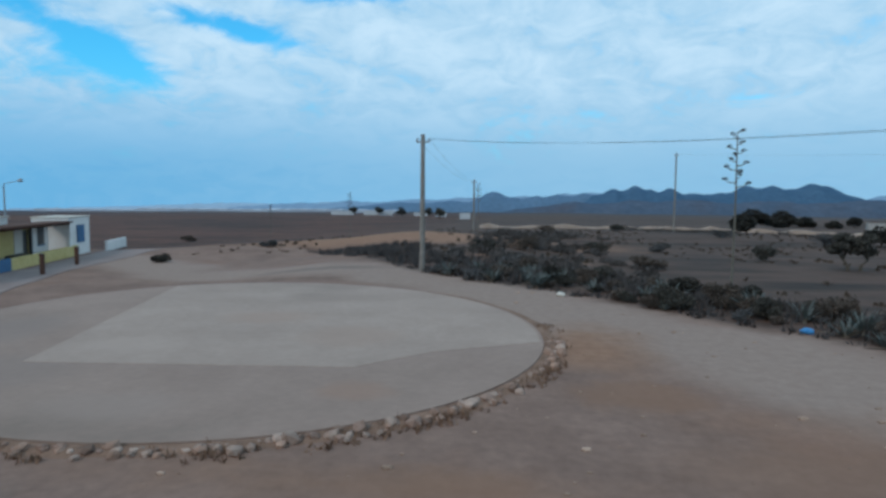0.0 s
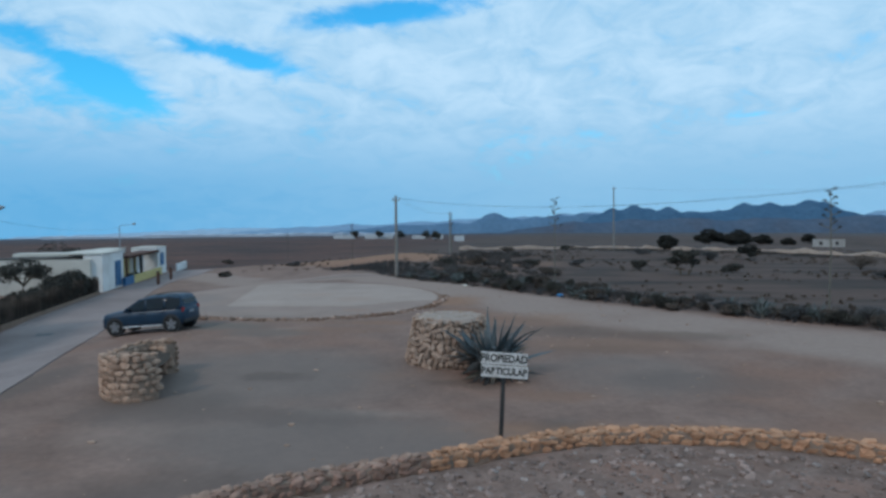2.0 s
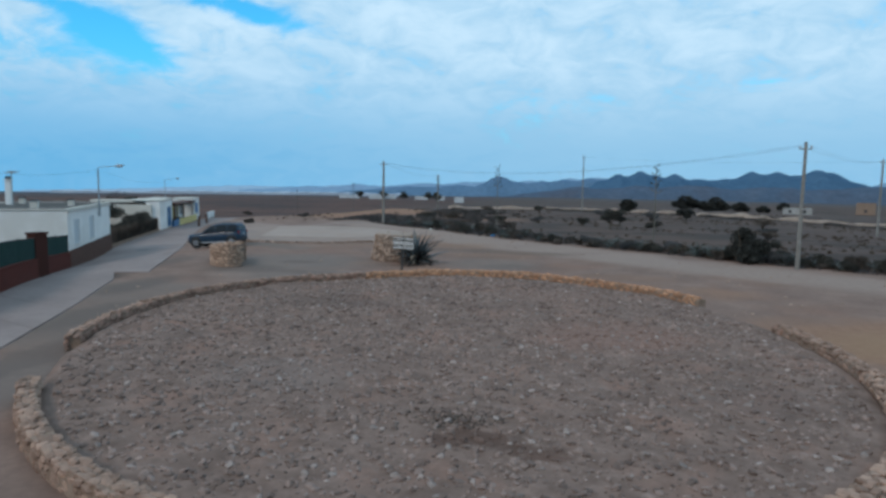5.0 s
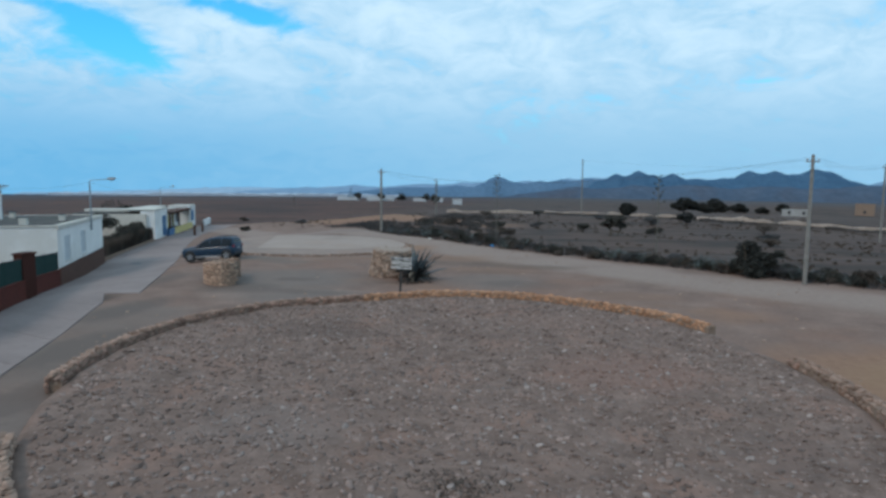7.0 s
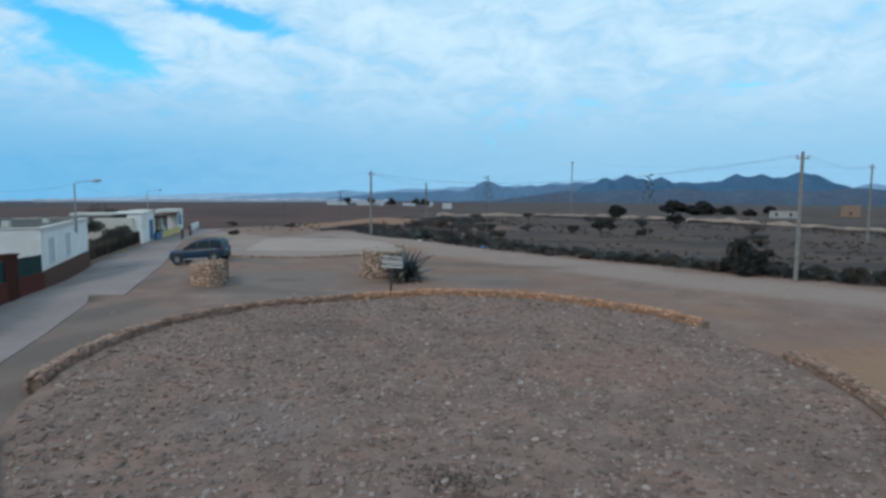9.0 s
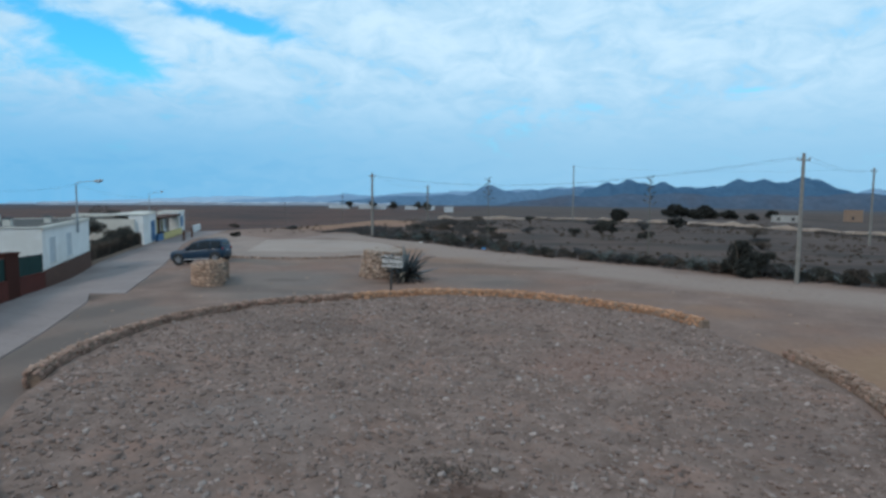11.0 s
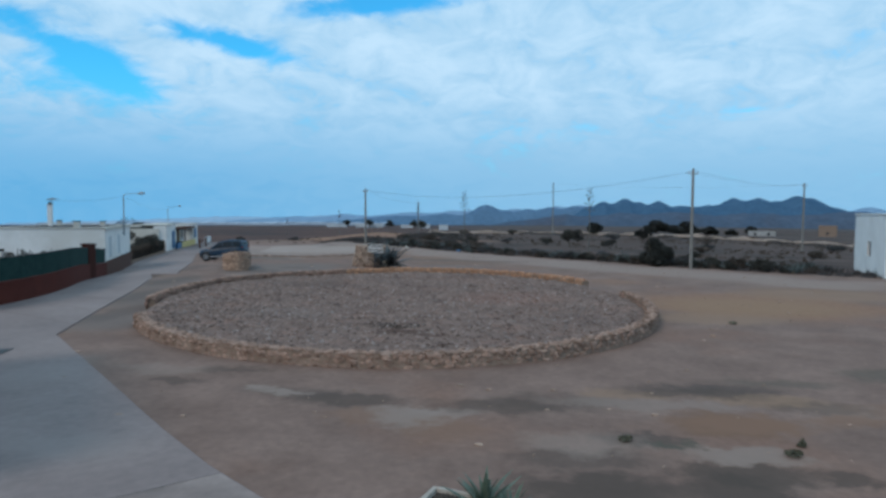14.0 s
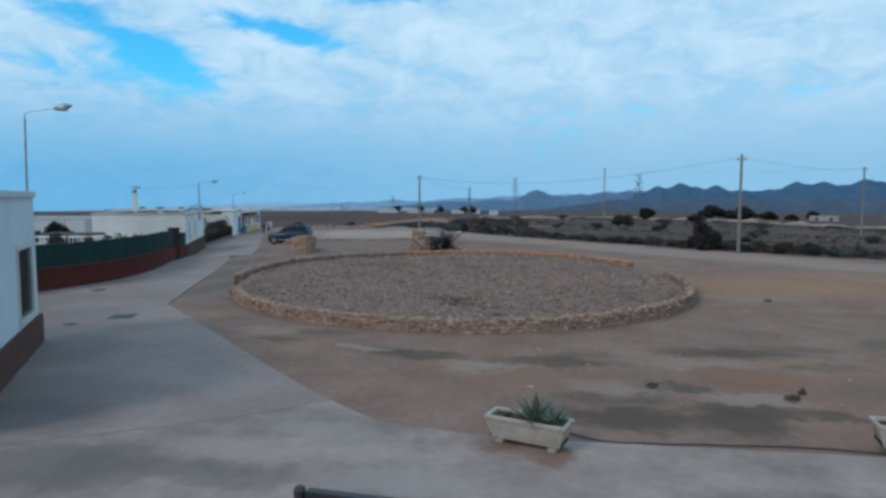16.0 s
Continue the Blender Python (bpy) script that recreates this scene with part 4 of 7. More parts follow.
def concrete_pad():
    th = thing("threshing_pad", pose(PAD[0], PAD[1], 0), "round worn concrete pad with a paler cast section", "concrete pad", kind="structure")
    inv = Matrix.Translation((-PAD[0], -PAD[1], 0))
    bm = prism(bmesh.new(), [on_pad(2 * math.pi * i / 96, PAD_R) for i in range(96)], -0.2, 0.06)
    bmesh.ops.transform(bm, matrix=inv, verts=bm.verts)
    part("slab", bm, M_PAD, th)
    inside = [(-14.4, 12.3), (-7.1, 12.95)]
    arc = [on_pad(a, PAD_R - 0.1) for a in np.linspace(radians(-4), radians(131), 40)]
    bm = prism(bmesh.new(), inside + [(-5.6, 14.6)] + arc, 0.0, 0.066)
    bmesh.ops.transform(bm, matrix=inv, verts=bm.verts)
    part("pale_section", bm, M_PADNEW, th, "paler concrete section")
    # loose border of stones
    rnd = random.Random(5)
    places = []
    for i in range(190):
        a = radians(200 + 158 * i / 189)
        for k in range(2 if rnd.random() < 0.35 else 1):
            x, y = on_pad(a + rnd.uniform(-0.01, 0.01), PAD_R + 0.20 + k * 0.2 + rnd.uniform(-0.07, 0.1))
            s = rnd.uniform(0.08, 0.17) + 0.15 * rnd.random() ** 4
            places.append((pose(x - PAD[0], y - PAD[1], s * 0.2, rnd.uniform(-25, 25), rnd.uniform(-25, 25), rnd.uniform(0, 360)), (s * rnd.uniform(0.8, 1.4), s, s * rnd.uniform(0.7, 1.1))))
    rnd.shuffle(places)
    stones("stone", places[::3], (M_RIMSTONE, M_RIMSTONE), th, 300)
    stones("pale_stone", places[1::3], (M_PINKSTONE, M_PINKSTONE), th, 300)
    stones("rusty_stone", places[2::3], (M_BEDTOP, M_BEDTOP), th, 300)
    bm = bmesh.new()
    rim = [on_pad(a, PAD_R) for a in np.linspace(radians(192), radians(417), 120)]
    out = [on_pad(a, PAD_R + 0.5 + 0.14 * noise.noise(Vector((a * 9, 0, 0)))) for a in np.linspace(radians(192), radians(417), 120)]
    vi = [bm.verts.new((x - PAD[0], y - PAD[1], 0.03)) for x, y in rim]
    vm = [bm.verts.new(((p[0] * 0.55 + q[0] * 0.45) - PAD[0], (p[1] * 0.55 + q[1] * 0.45) - PAD[1], 0.05)) for p, q in zip(rim, out)]
    vo = [bm.verts.new((x - PAD[0], y - PAD[1], -0.03)) for x, y in out]
    for a, b in ((vi, vm), (vm, vo)):
        for i in range(len(a) - 1):
            bm.faces.new((a[i], a[i + 1], b[i + 1], b[i]))
    part("earth_rim", bm, M_RUSTEARTH, th, "earth packed between the border stones", True)


concrete_pad()


# ---- raised bed with a low stone wall ----
def on_bed(a, d=0.0):
    """The wall's line: an oval, flattened to the north and bulging beside that."""
    q = math.degrees(a) % 360
    k = 1 - 0.068 * math.exp(-((q - 97) / 19) ** 2) + 0.030 * math.exp(-((q - 50) / 15) ** 2) + 0.05 * math.exp(-((q - 20) / 14) ** 2) + 0.015 * math.exp(-((q - 150) / 18) ** 2)
    return (BED_RX * k + d) * math.cos(a), (BED_RY * k + d) * math.sin(a)


def rise(x, y):
    """The bed stands a little higher to the north."""
    return 0.23 * (x * math.sin(BED_TURN) + y * math.cos(BED_TURN) + 11.2) / 22.4


def bed_height(x, y):
    return 0.17 + rise(x, y) + 0.06 * noise.noise(Vector((x * 0.5, y * 0.5, 2))) + 0.05 * noise.noise(Vector((x * 1.6, y * 1.6, 7))) + 0.03 * noise.noise(Vector((x * 4, y * 4, 3)))


def in_gap(a):
    a = a % (2 * math.pi)
    return a < radians(11) or a > radians(351) or radians(175) < a < radians(194)


def stone_bed():
    th = thing("stone_walled_bed", pose(BED[0], BED[1], 0, 0, 0, 22), "round bed of rubble inside a low dry-stone wall", "raised bed")
    # fill of earth
    V, F = [(0, 0, 0.33)], []
    seg, rings = 200, 70
    for j in range(1, rings + 1):
        q = j / rings
        for i in range(seg):
            a = 2 * math.pi * i / seg
            x, y = on_bed(a, -0.15)
            x, y = x * q, y * q
            z = bed_height(x, y)
            V.append((x, y, z if j < rings else z - 0.09))
    for i in range(seg):
        F.append((0, 1 + i, 1 + (i + 1) % seg))
    for j in range(rings - 1):
        for i in range(seg):
            a, b = 1 + j * seg + i, 1 + j * seg + (i + 1) % seg
            F.append((a, a + seg, b + seg, b))
    me = bpy.data.meshes.new("soil")
    me.from_pydata(V, [], F)
    me.materials.append(M_SOIL)
    me.polygons.foreach_set("use_smooth", [True] * len(me.polygons))
    soil = new("soil", me)
    soil.parent = th
    tagged(soil, "grey-brown stony earth")
    # wall core
    bm = bmesh.new()
    n = 200
    prof = ((-0.19, 0.0), (-0.17, 0.36), (0.17, 0.36), (0.22, -0.1))
    for i in range(n):
        a0, a1 = 2 * math.pi * i / n, 2 * math.pi * (i + 1) / n
        if in_gap((a0 + a1) / 2):
            continue
        q = [[bm.verts.new((*on_bed(a, d), z + (rise(*on_bed(a)) if z > 0 else 0))) for d, z in prof] for a in (a0, a1)]
        for k in range(3):
            bm.faces.new((q[0][k], q[0][k + 1], q[1][k + 1], q[1][k]))
        bm.faces.new(q[0])
        bm.faces.new(q[1][::-1])
    bmesh.ops.remove_doubles(bm, verts=bm.verts, dist=0.001)
    wall = part("wall_core", bm, M_MORTAR, th, "earth mortar between the wall's stones")
    # stones of the wall: outside, inside and on top
    rnd = random.Random(9)
    near, rest = [], []
    for d, zs, tilt in ((0.155, (0.03, 0.15, 0.27), 0), (-0.145, (0.18, 0.29), 0), (-0.10, (0.36,), 1), (0.02, (0.37,), 1), (0.12, (0.36,), 1)):
        for row, z in enumerate(zs):
            a = row * 0.02
            while a < 2 * math.pi:
                s = rnd.uniform(0.13, 0.34) if not tilt else rnd.uniform(0.12, 0.30)
                step = s * 0.92 / (0.5 * (BED_RX + BED_RY))
                if not in_gap(a):
                    x, y = on_bed(a, d + rnd.uniform(-0.025, 0.025))
                    rz = math.degrees(math.atan2(BED_RY * math.cos(a), -BED_RX * math.sin(a)))
                    m = pose(x, y, z + rise(x, y) * (0.4 if z < 0.1 else 1) + rnd.uniform(-0.03, 0.03), rnd.uniform(-14, 14), rnd.uniform(-18, 18), rz + rnd.uniform(-18, 18))
                    size = (s, rnd.uniform(0.12, 0.17), rnd.uniform(0.10, 0.19)) if not tilt else (s, rnd.uniform(0.12, 0.22), rnd.uniform(0.06, 0.12))
                    (near if math.sin(a) < -0.2 or z > 0.3 and d > 0 else rest).append((m, size))
                a += step
    rnd.shuffle(near)
    ochre = [p for p in near if p[0].translation.y > 1 and p[0].translation.x > -1]
    plain = [p for p in near if p not in ochre]
    stones("wall_stone", plain[:230], (M_BEDTOP, M_BEDTOPI), th, 230)
    stones("ochre_wall_stone", ochre + [p for p in rest if p[0].translation.y > 1 and p[0].translation.x > -1], (M_OCHRE, M_OCHREI), th, 70, 5, "ochre_stone_infill", "ochre stones of the low wall")
    stones("wall_stone", plain[230:], (M_BEDTOP, M_BEDTOPI), th, 0, 6, "stone_infill", "pale brown stones of the low wall")
    stones("wall_stone", [p for p in rest if not (p[0].translation.y > 1 and p[0].translation.x > -1)], (M_BEDSHADE, M_BEDSHADEI), th, 0, 6, "inner_stone_infill", "brown inner stones of the low wall, darkened for shade")
    # rubble over the fill
    places = []
    for i in range(24000):
        r, a = math.sqrt(rnd.random()) * 0.975, rnd.uniform(0, 2 * math.pi)
        x, y = on_bed(a, -0.2)
        x, y = x * r, y * r
        s = 0.032 + 0.112 * rnd.random() ** 3.2
        z = bed_height(x, y)
        places.append((pose(x, y, z + s * 0.03, rnd.uniform(-30, 30), rnd.uniform(-30, 30), rnd.uniform(0, 360)), (s * rnd.uniform(0.9, 1.55), s, s * rnd.uniform(0.45, 0.85))))
    places.sort(key=lambda p: -p[1][1] * (1.5 if -9 < p[0].translation.y < -2 else 1.0))
    pale = [p for i, p in enumerate(places) if i % 10 == 3]
    stones("rubble_stone", [p for i, p in enumerate(places) if i % 10 != 3], (M_PEB, M_PEBI), th, 300, 7, "rubble", "grey broken stones scattered over the bed")
    stones("pale_rubble_stone", pale, (M_PEBPALE, M_PEBPALEI), th, 120, 7, "pale_rubble", "paler broken stones among the rubble")
    tuft = thing("dry_weed", pose(BED[0] + 1.0, BED[1] - 6.6, 0.24), "low brown withered weed among the rubble", "weed")
    bm = bmesh.new()
    for i in range(420):
        a, r = rnd.uniform(0, 6.28), rnd.random() ** 0.7 * 0.95
        x, y = r * math.cos(a), r * math.sin(a) * 0.6
        h = rnd.uniform(0.02, 0.09)
        dx, dy = rnd.uniform(-0.12, 0.12), rnd.uniform(-0.12, 0.12)
        bm.faces.new([bm.verts.new(c) for c in ((x - 0.012, y, 0), (x + 0.012, y, 0), (x + dx, y + dy, h))])
    tagged(part("withered_growth", bm, M_DRYSHRUB, tuft), kind="stuff")


stone_bed()


# ---- masonry ruins ----
def round_pillar():
    """Squat round masonry base with a flat limed top."""
    th = thing("stone_pillar_base", pose(-0.3, -0.15, 0), "squat round rubble-stone base with a flat limed top", "stone base")
    H, R0, R1 = 1.5, 1.5, 1.18
    bm = bmesh.new()
    bmesh.ops.create_cone(bm, segments=40, radius1=R0 - 0.06, radius2=R1 - 0.06, depth=H, cap_ends=True, matrix=Matrix.Translation((0, 0, H / 2 - 0.02)))
    part("core", bm, M_MORTAR, th, "dark earth mortar")
    bm = bmesh.new()
    bmesh.ops.create_cone(bm, segments=48, radius1=R1 + 0.0, radius2=R1 - 0.08, depth=0.1, cap_ends=True, matrix=Matrix.Translation((0, 0, H)))
    for v in bm.verts:
        k = 1 + 0.05 * noise.noise(Vector((v.co.x * 2.5, v.co.y * 2.5, 0)))
        v.co.x, v.co.y = v.co.x * k, v.co.y * k
        v.co.z += 0.02 * noise.noise(Vector((v.co.x * 3, v.co.y * 3, 4)))
    part("cap", bm, M_CAP, th, "pale limed top")
    rnd = random.Random(21)
    places = []
    for i in range(34):
        a = i * 2 * math.pi / 34 + rnd.uniform(-0.06, 0.06)
        r, s = R1 - rnd.uniform(0.0, 0.16), rnd.uniform(0.14, 0.32)
        places.append((pose(r * math.cos(a), r * math.sin(a), H + rnd.uniform(-0.05, 0.05), rnd.uniform(-20, 20), rnd.uniform(-20, 20), rnd.uniform(0, 360)), (s, s * 0.75, s * 0.5)))
    loose = []
    for i in range(110):
        a, r, s = rnd.uniform(0, 6.28), R1 * 0.9 * math.sqrt(rnd.random()), rnd.uniform(0.06, 0.2)
        loose.append((pose(r * math.cos(a), r * math.sin(a), H + 0.04, rnd.uniform(-20, 20), rnd.uniform(-20, 20), rnd.uniform(0, 360)), (s, s * 0.8, s * 0.45)))
    rows = 9
    for j in range(rows):
        z = 0.09 + j * (H - 0.14) / (rows - 0.5)
        r = R0 + (R1 - R0) * z / H
        a = rnd.uniform(0, 0.3)
        end = a + 2 * math.pi
        while a < end - 0.08:
            s = rnd.uniform(0.13, 0.30)
            m = pose(r * math.cos(a) * 0.985, r * math.sin(a) * 0.985, z + rnd.uniform(-0.09, 0.09), 0, 0, math.degrees(a) + 90 + rnd.uniform(-12, 12)) @ Matrix.Rotation(radians(rnd.uniform(-90, 90)), 4, "Y") @ Matrix.Rotation(radians(rnd.uniform(-14, 14)), 4, "X")
            places.append((m, (s * rnd.uniform(0.9, 1.25), 0.18 + rnd.uniform(-0.03, 0.05), s * rnd.uniform(0.6, 0.9))))
            a += s / r * rnd.uniform(0.82, 1.05)
    rnd.shuffle(places)
    stones("stone", places, (M_STONE, M_STONEI), th, 300)
    stones("cap_stone", loose, (M_PALE, M_PALE), th, 300)


def ruined_ring():
    """Open oval ring of masonry, broken on its east side."""
    th = thing("ruined_stone_ring", pose(-8.9, -4.3, 0, 0, 0, 23.5), "broken oval ring of rubble masonry, open on one side", "stone ruin")
    rx, ry = 0.80, 1.66
    rnd = random.Random(31)
    bm, places = bmesh.new(), []
    n = 60
    a0, a1 = radians(50), radians(302)

    def height(a):
        return 1.02 + 0.24 * max(0.0, -math.sin(a)) + 0.07 * noise.noise(Vector((a * 3, 0, 0)))

    def pt(a, d):
        return (rx + d) * math.cos(a), (ry + d) * math.sin(a)

    prev = None
    for i in range(n + 1):
        a = a0 + (a1 - a0) * i / n
        h = height(a) - 0.06
        q = [bm.verts.new((*pt(a, d), z)) for d, z in ((-0.17, -0.05), (-0.15, h), (0.26, h), (0.34, -0.05))]
        if prev:
            for k in range(3):
                bm.faces.new((prev[k], prev[k + 1], q[k + 1], q[k]))
        else:
            bm.faces.new(q)
        prev = q
    bm.faces.new(prev[::-1])
    part("core", bm, M_MORTAR, th, "dark earth mortar")
    for d, outer in ((0.30, True), (-0.15, False)):
        j = 0
        z = 0.09
        while z < 1.25:
            a = a0 + rnd.uniform(0, 0.05)
            while a < a1:
                s = rnd.uniform(0.15, 0.32)
                if z < height(a) - 0.05:
                    x, y = pt(a, d)
                    rz = math.degrees(math.atan2((ry + d) * math.cos(a), -(rx + d) * math.sin(a)))
                    places.append((pose(x, y, z + rnd.uniform(-0.03, 0.03), rnd.uniform(-15, 15), rnd.uniform(-12, 12), rz + rnd.uniform(-15, 15)), (s, 0.13, rnd.uniform(0.13, 0.22))))
                a += s / math.hypot((rx + d) * math.sin(a), (ry + d) * math.cos(a)) * 1.05
            z += 0.18
    for i in range(46):
        a = a0 + (a1 - a0) * i / 45
        x, y = pt(a, rnd.uniform(-0.06, 0.24))
        s = rnd.uniform(0.13, 0.27)
        places.append((pose(x, y, height(a) - 0.02, rnd.uniform(-20, 20), rnd.uniform(-20, 20), rnd.uniform(0, 360)), (s, s * 0.8, s * 0.5)))
    for e in (a0, a1):
        for i in range(12):
            x, y = pt(e, rnd.uniform(-0.3, 0.35))
            s = rnd.uniform(0.15, 0.3)
            places.append((pose(x, y, rnd.uniform(0.08, 0.8), 0, 0, rnd.uniform(0, 360)), (s, s, s * 0.7)))
    rnd.shuffle(places)
    stones("stone", places, (M_WALLSTONE, M_WALLSTONEI), th, 300, 6, "stone_infill", "tan rubble stones")
    bm = bmesh.new()
    c = bm.verts.new((0, 0, 0.84))
    ring = [bm.verts.new(((rx - 0.12) * math.cos(2 * math.pi * i / 32), (ry - 0.12) * math.sin(2 * math.pi * i / 32), 0.74 + 0.08 * noise.noise(Vector((i, 0, 3))))) for i in range(32)]
    for i in range(32):
        bm.faces.new((c, ring[i], ring[(i + 1) % 32]))
    part("pit_soil", bm, M_DARKSOIL, th, "dark soil in the hollow", True)


round_pillar()
ruined_ring()


# ---- plants ----
def leaf(bm, m, length, width, lift, curl, thick=0.03, seg=5):
    """A fleshy tapering leaf that leaves the centre and bends."""
    rows = []
    for i in range(seg + 1):
        t = i / seg
        ang = lift - curl * t * t
        if i == 0:
            x, z = 0.0, 0.0
        else:
            x, z = x + length / seg * math.cos(ang), z + length / seg * math.sin(ang)
        w = width * (0.55 + 1.3 * t - 1.85 * t * t) if t < 0.999 else 0.004
        w = max(w, 0.004)
        rows.append([bm.verts.new(m @ Vector((x - 0.25 * w * math.sin(ang), s * w / 2, z + 0.25 * w * abs(s) * math.cos(ang)))) for s in (-1, 1)] +
                    [bm.verts.new(m @ Vector((x, 0, z - thick * (1 - t))))])
    for a, b in zip(rows, rows[1:]):
        bm.faces.new((a[0], a[1], b[1], b[0]))
        bm.faces.new((a[1], a[2], b[2], b[1]))
        bm.faces.new((a[2], a[0], b[0], b[2]))


def agave(name, m, label, size, count, seed, group="", dry=0.2):
    """A small rosette of spiky leaves, the lowest ones withered."""
    rnd = random.Random(seed)
    th = thing(name, m, label, "agave", group)
    for i in range(count):
        t = i / count
        az = i * 2.39996 + rnd.uniform(-0.25, 0.25)
        lift = radians(8 + 74 * t + rnd.uniform(-10, 10))
        old = t < dry
        ln = size * rnd.uniform(0.75, 1.05) * (0.85 if t > 0.7 else 1.0)
        mm = Matrix.Rotation(az, 4, "Z") @ Matrix.Translation((0.07 * size, 0, 0.04 * size))
        one = bmesh.new()
        leaf(one, mm, ln, size * rnd.uniform(0.10, 0.15), radians(rnd.uniform(2, 38)) if old else lift, rnd.uniform(-0.1, 0.45), 0.02 * size, 6)
        part("dead_leaf" if old else "leaf", one, M_AGAVEDRY if old else M_AGAVE, th, "withered brown leaf" if old else "")
    bm = bmesh.new()
    bmesh.ops.create_icosphere(bm, subdivisions=2, radius=0.16 * size, matrix=Matrix.Translation((0, 0, 0.07 * size)))
    part("heart", bm, M_AGAVEDRY, th)
    return th


def foliage(bm, blobs, per, leafsize, rnd, flat=0.8):
    """Many small leaf clumps scattered through uneven lobes."""
    for (cx, cy, cz, r) in blobs:
        for i in range(per):
            d = Vector((rnd.gauss(0, 1), rnd.gauss(0, 1), rnd.gauss(0, 1))).normalized() * r * (0.45 + 0.6 * rnd.random() ** 0.6)
            p = Vector((cx, cy, cz)) + Vector((d.x, d.y, d.z * flat))
            if p.z < 0.02:
                p.z = 0.02 + rnd.random() * 0.1
            a = Vector((rnd.gauss(0, 1), rnd.gauss(0, 1), rnd.gauss(0, 1))).normalized()
            b = a.cross(Vector((rnd.gauss(0, 1), rnd.gauss(0, 1), rnd.gauss(0, 1)))).normalized()
            s = leafsize * rnd.uniform(0.6, 1.5)
            bm.faces.new([bm.verts.new(p + q) for q in (-a * s, b * s * 0.5, a * s, -b * s * 0.5)])


def shrub(name, m, label, w, h, seed, mat, per=130, leafsize=0.07, group="", category="shrub"):
    rnd = random.Random(seed)
    th = thing(name, m, label, category, group)
    bm = bmesh.new()
    for i in range(9):
        a = rnd.uniform(0, 6.28)
        e = Vector((math.cos(a) * w * 0.38 * rnd.random(), math.sin(a) * w * 0.38 * rnd.random(), h * rnd.uniform(0.55, 0.95)))
        tube(bm, [(0, 0, 0), e * 0.5 + Vector((0, 0, 0.08 * h)), e], [0.03 * h, 0.02 * h, 0.008 * h], 5)
    part("woody_base", bm, M_BARK, th)
    bm = bmesh.new()
    blobs = []
    for i in range(10):
        a, r = rnd.uniform(0, 6.28), rnd.random() ** 0.6 * w * 0.34
        blobs.append((r * math.cos(a), r * math.sin(a), h * rnd.uniform(0.25, 0.75), w * rnd.uniform(0.14, 0.24)))
    foliage(bm, blobs, per, leafsize, rnd, min(1.2, h / w * 1.2))
    part("foliage", bm, mat, th)
    return th


def tree(name, m, label, w, h, seed, mat, trunk=0.35, per=170, leafsize=0.14, trunks=1, group=""):
    rnd = random.Random(seed)
    th = thing(name, m, label, "tree", group)
    bm = bmesh.new()
    blobs = []
    for k in range(trunks):
        ox = (k - (trunks - 1) / 2) * 0.35 * w
        top = Vector((ox * 1.3 + rnd.uniform(-0.1, 0.1) * w, rnd.uniform(-0.1, 0.1) * w, h * trunk))
        tube(bm, [(ox, 0, -0.1), (ox * 1.1, 0, h * trunk * 0.5), top], [0.045 * h, 0.035 * h, 0.028 * h], 7)
        for i in range(7):
            a = rnd.uniform(0, 6.28)
            e = top + Vector((math.cos(a) * w * 0.33, math.sin(a) * w * 0.33, h * rnd.uniform(0.15, 0.5)))
            tube(bm, [top, (top + e) / 2 + Vector((0, 0, 0.05 * h)), e], [0.022 * h, 0.014 * h, 0.006 * h], 5)
            blobs.append((e.x * 0.9, e.y * 0.9, min(e.z, h * 0.82), w * rnd.uniform(0.15, 0.25)))
        blobs.append((top.x, top.y, h * 0.72, w * 0.28))
    part("trunk", bm, M_BARK, th)
    bm = bmesh.new()
    foliage(bm, blobs, per, leafsize, rnd, 0.6)
    part("crown", bm, mat, th)
    return th


def flower_stalk(m, h, seed, label="tall dry flower stalk of an agave"):
    """A mast with short level branches that end in tufts."""
    rnd = random.Random(seed)
    th = thing("agave_stalk", m, label, "agave stalk", "agave stalks")
    bm = bmesh.new()
    tube(bm, [(0, 0, -0.1), (0.03, 0, h * 0.5), (0.0, 0.02, h)], [0.055, 0.038, 0.016], 7)
    part("mast", bm, M_STALK, th)
    for i in range(14):
        t = 0.68 + 0.32 * i / 13
        a = i * 2.4
        ln = 0.10 * h * (1.25 - t) * 1.25
        e = Vector((math.cos(a) * ln, math.sin(a) * ln, h * t + 0.35 * ln))
        br = part("branch", tube(bmesh.new(), [(0, 0, h * t), Vector((e.x * 0.6, e.y * 0.6, h * t + 0.08 * ln)), e], [0.025, 0.02, 0.015], 5), M_STALK, th)
        bm = bmesh.new()
        foliage(bm, [(e.x, e.y, e.z + 0.02, 0.016 * h)], 40, 0.035, rnd, 0.5)
        part("seed_tuft", bm, M_SHRUB, br, "dark cluster of seed heads")


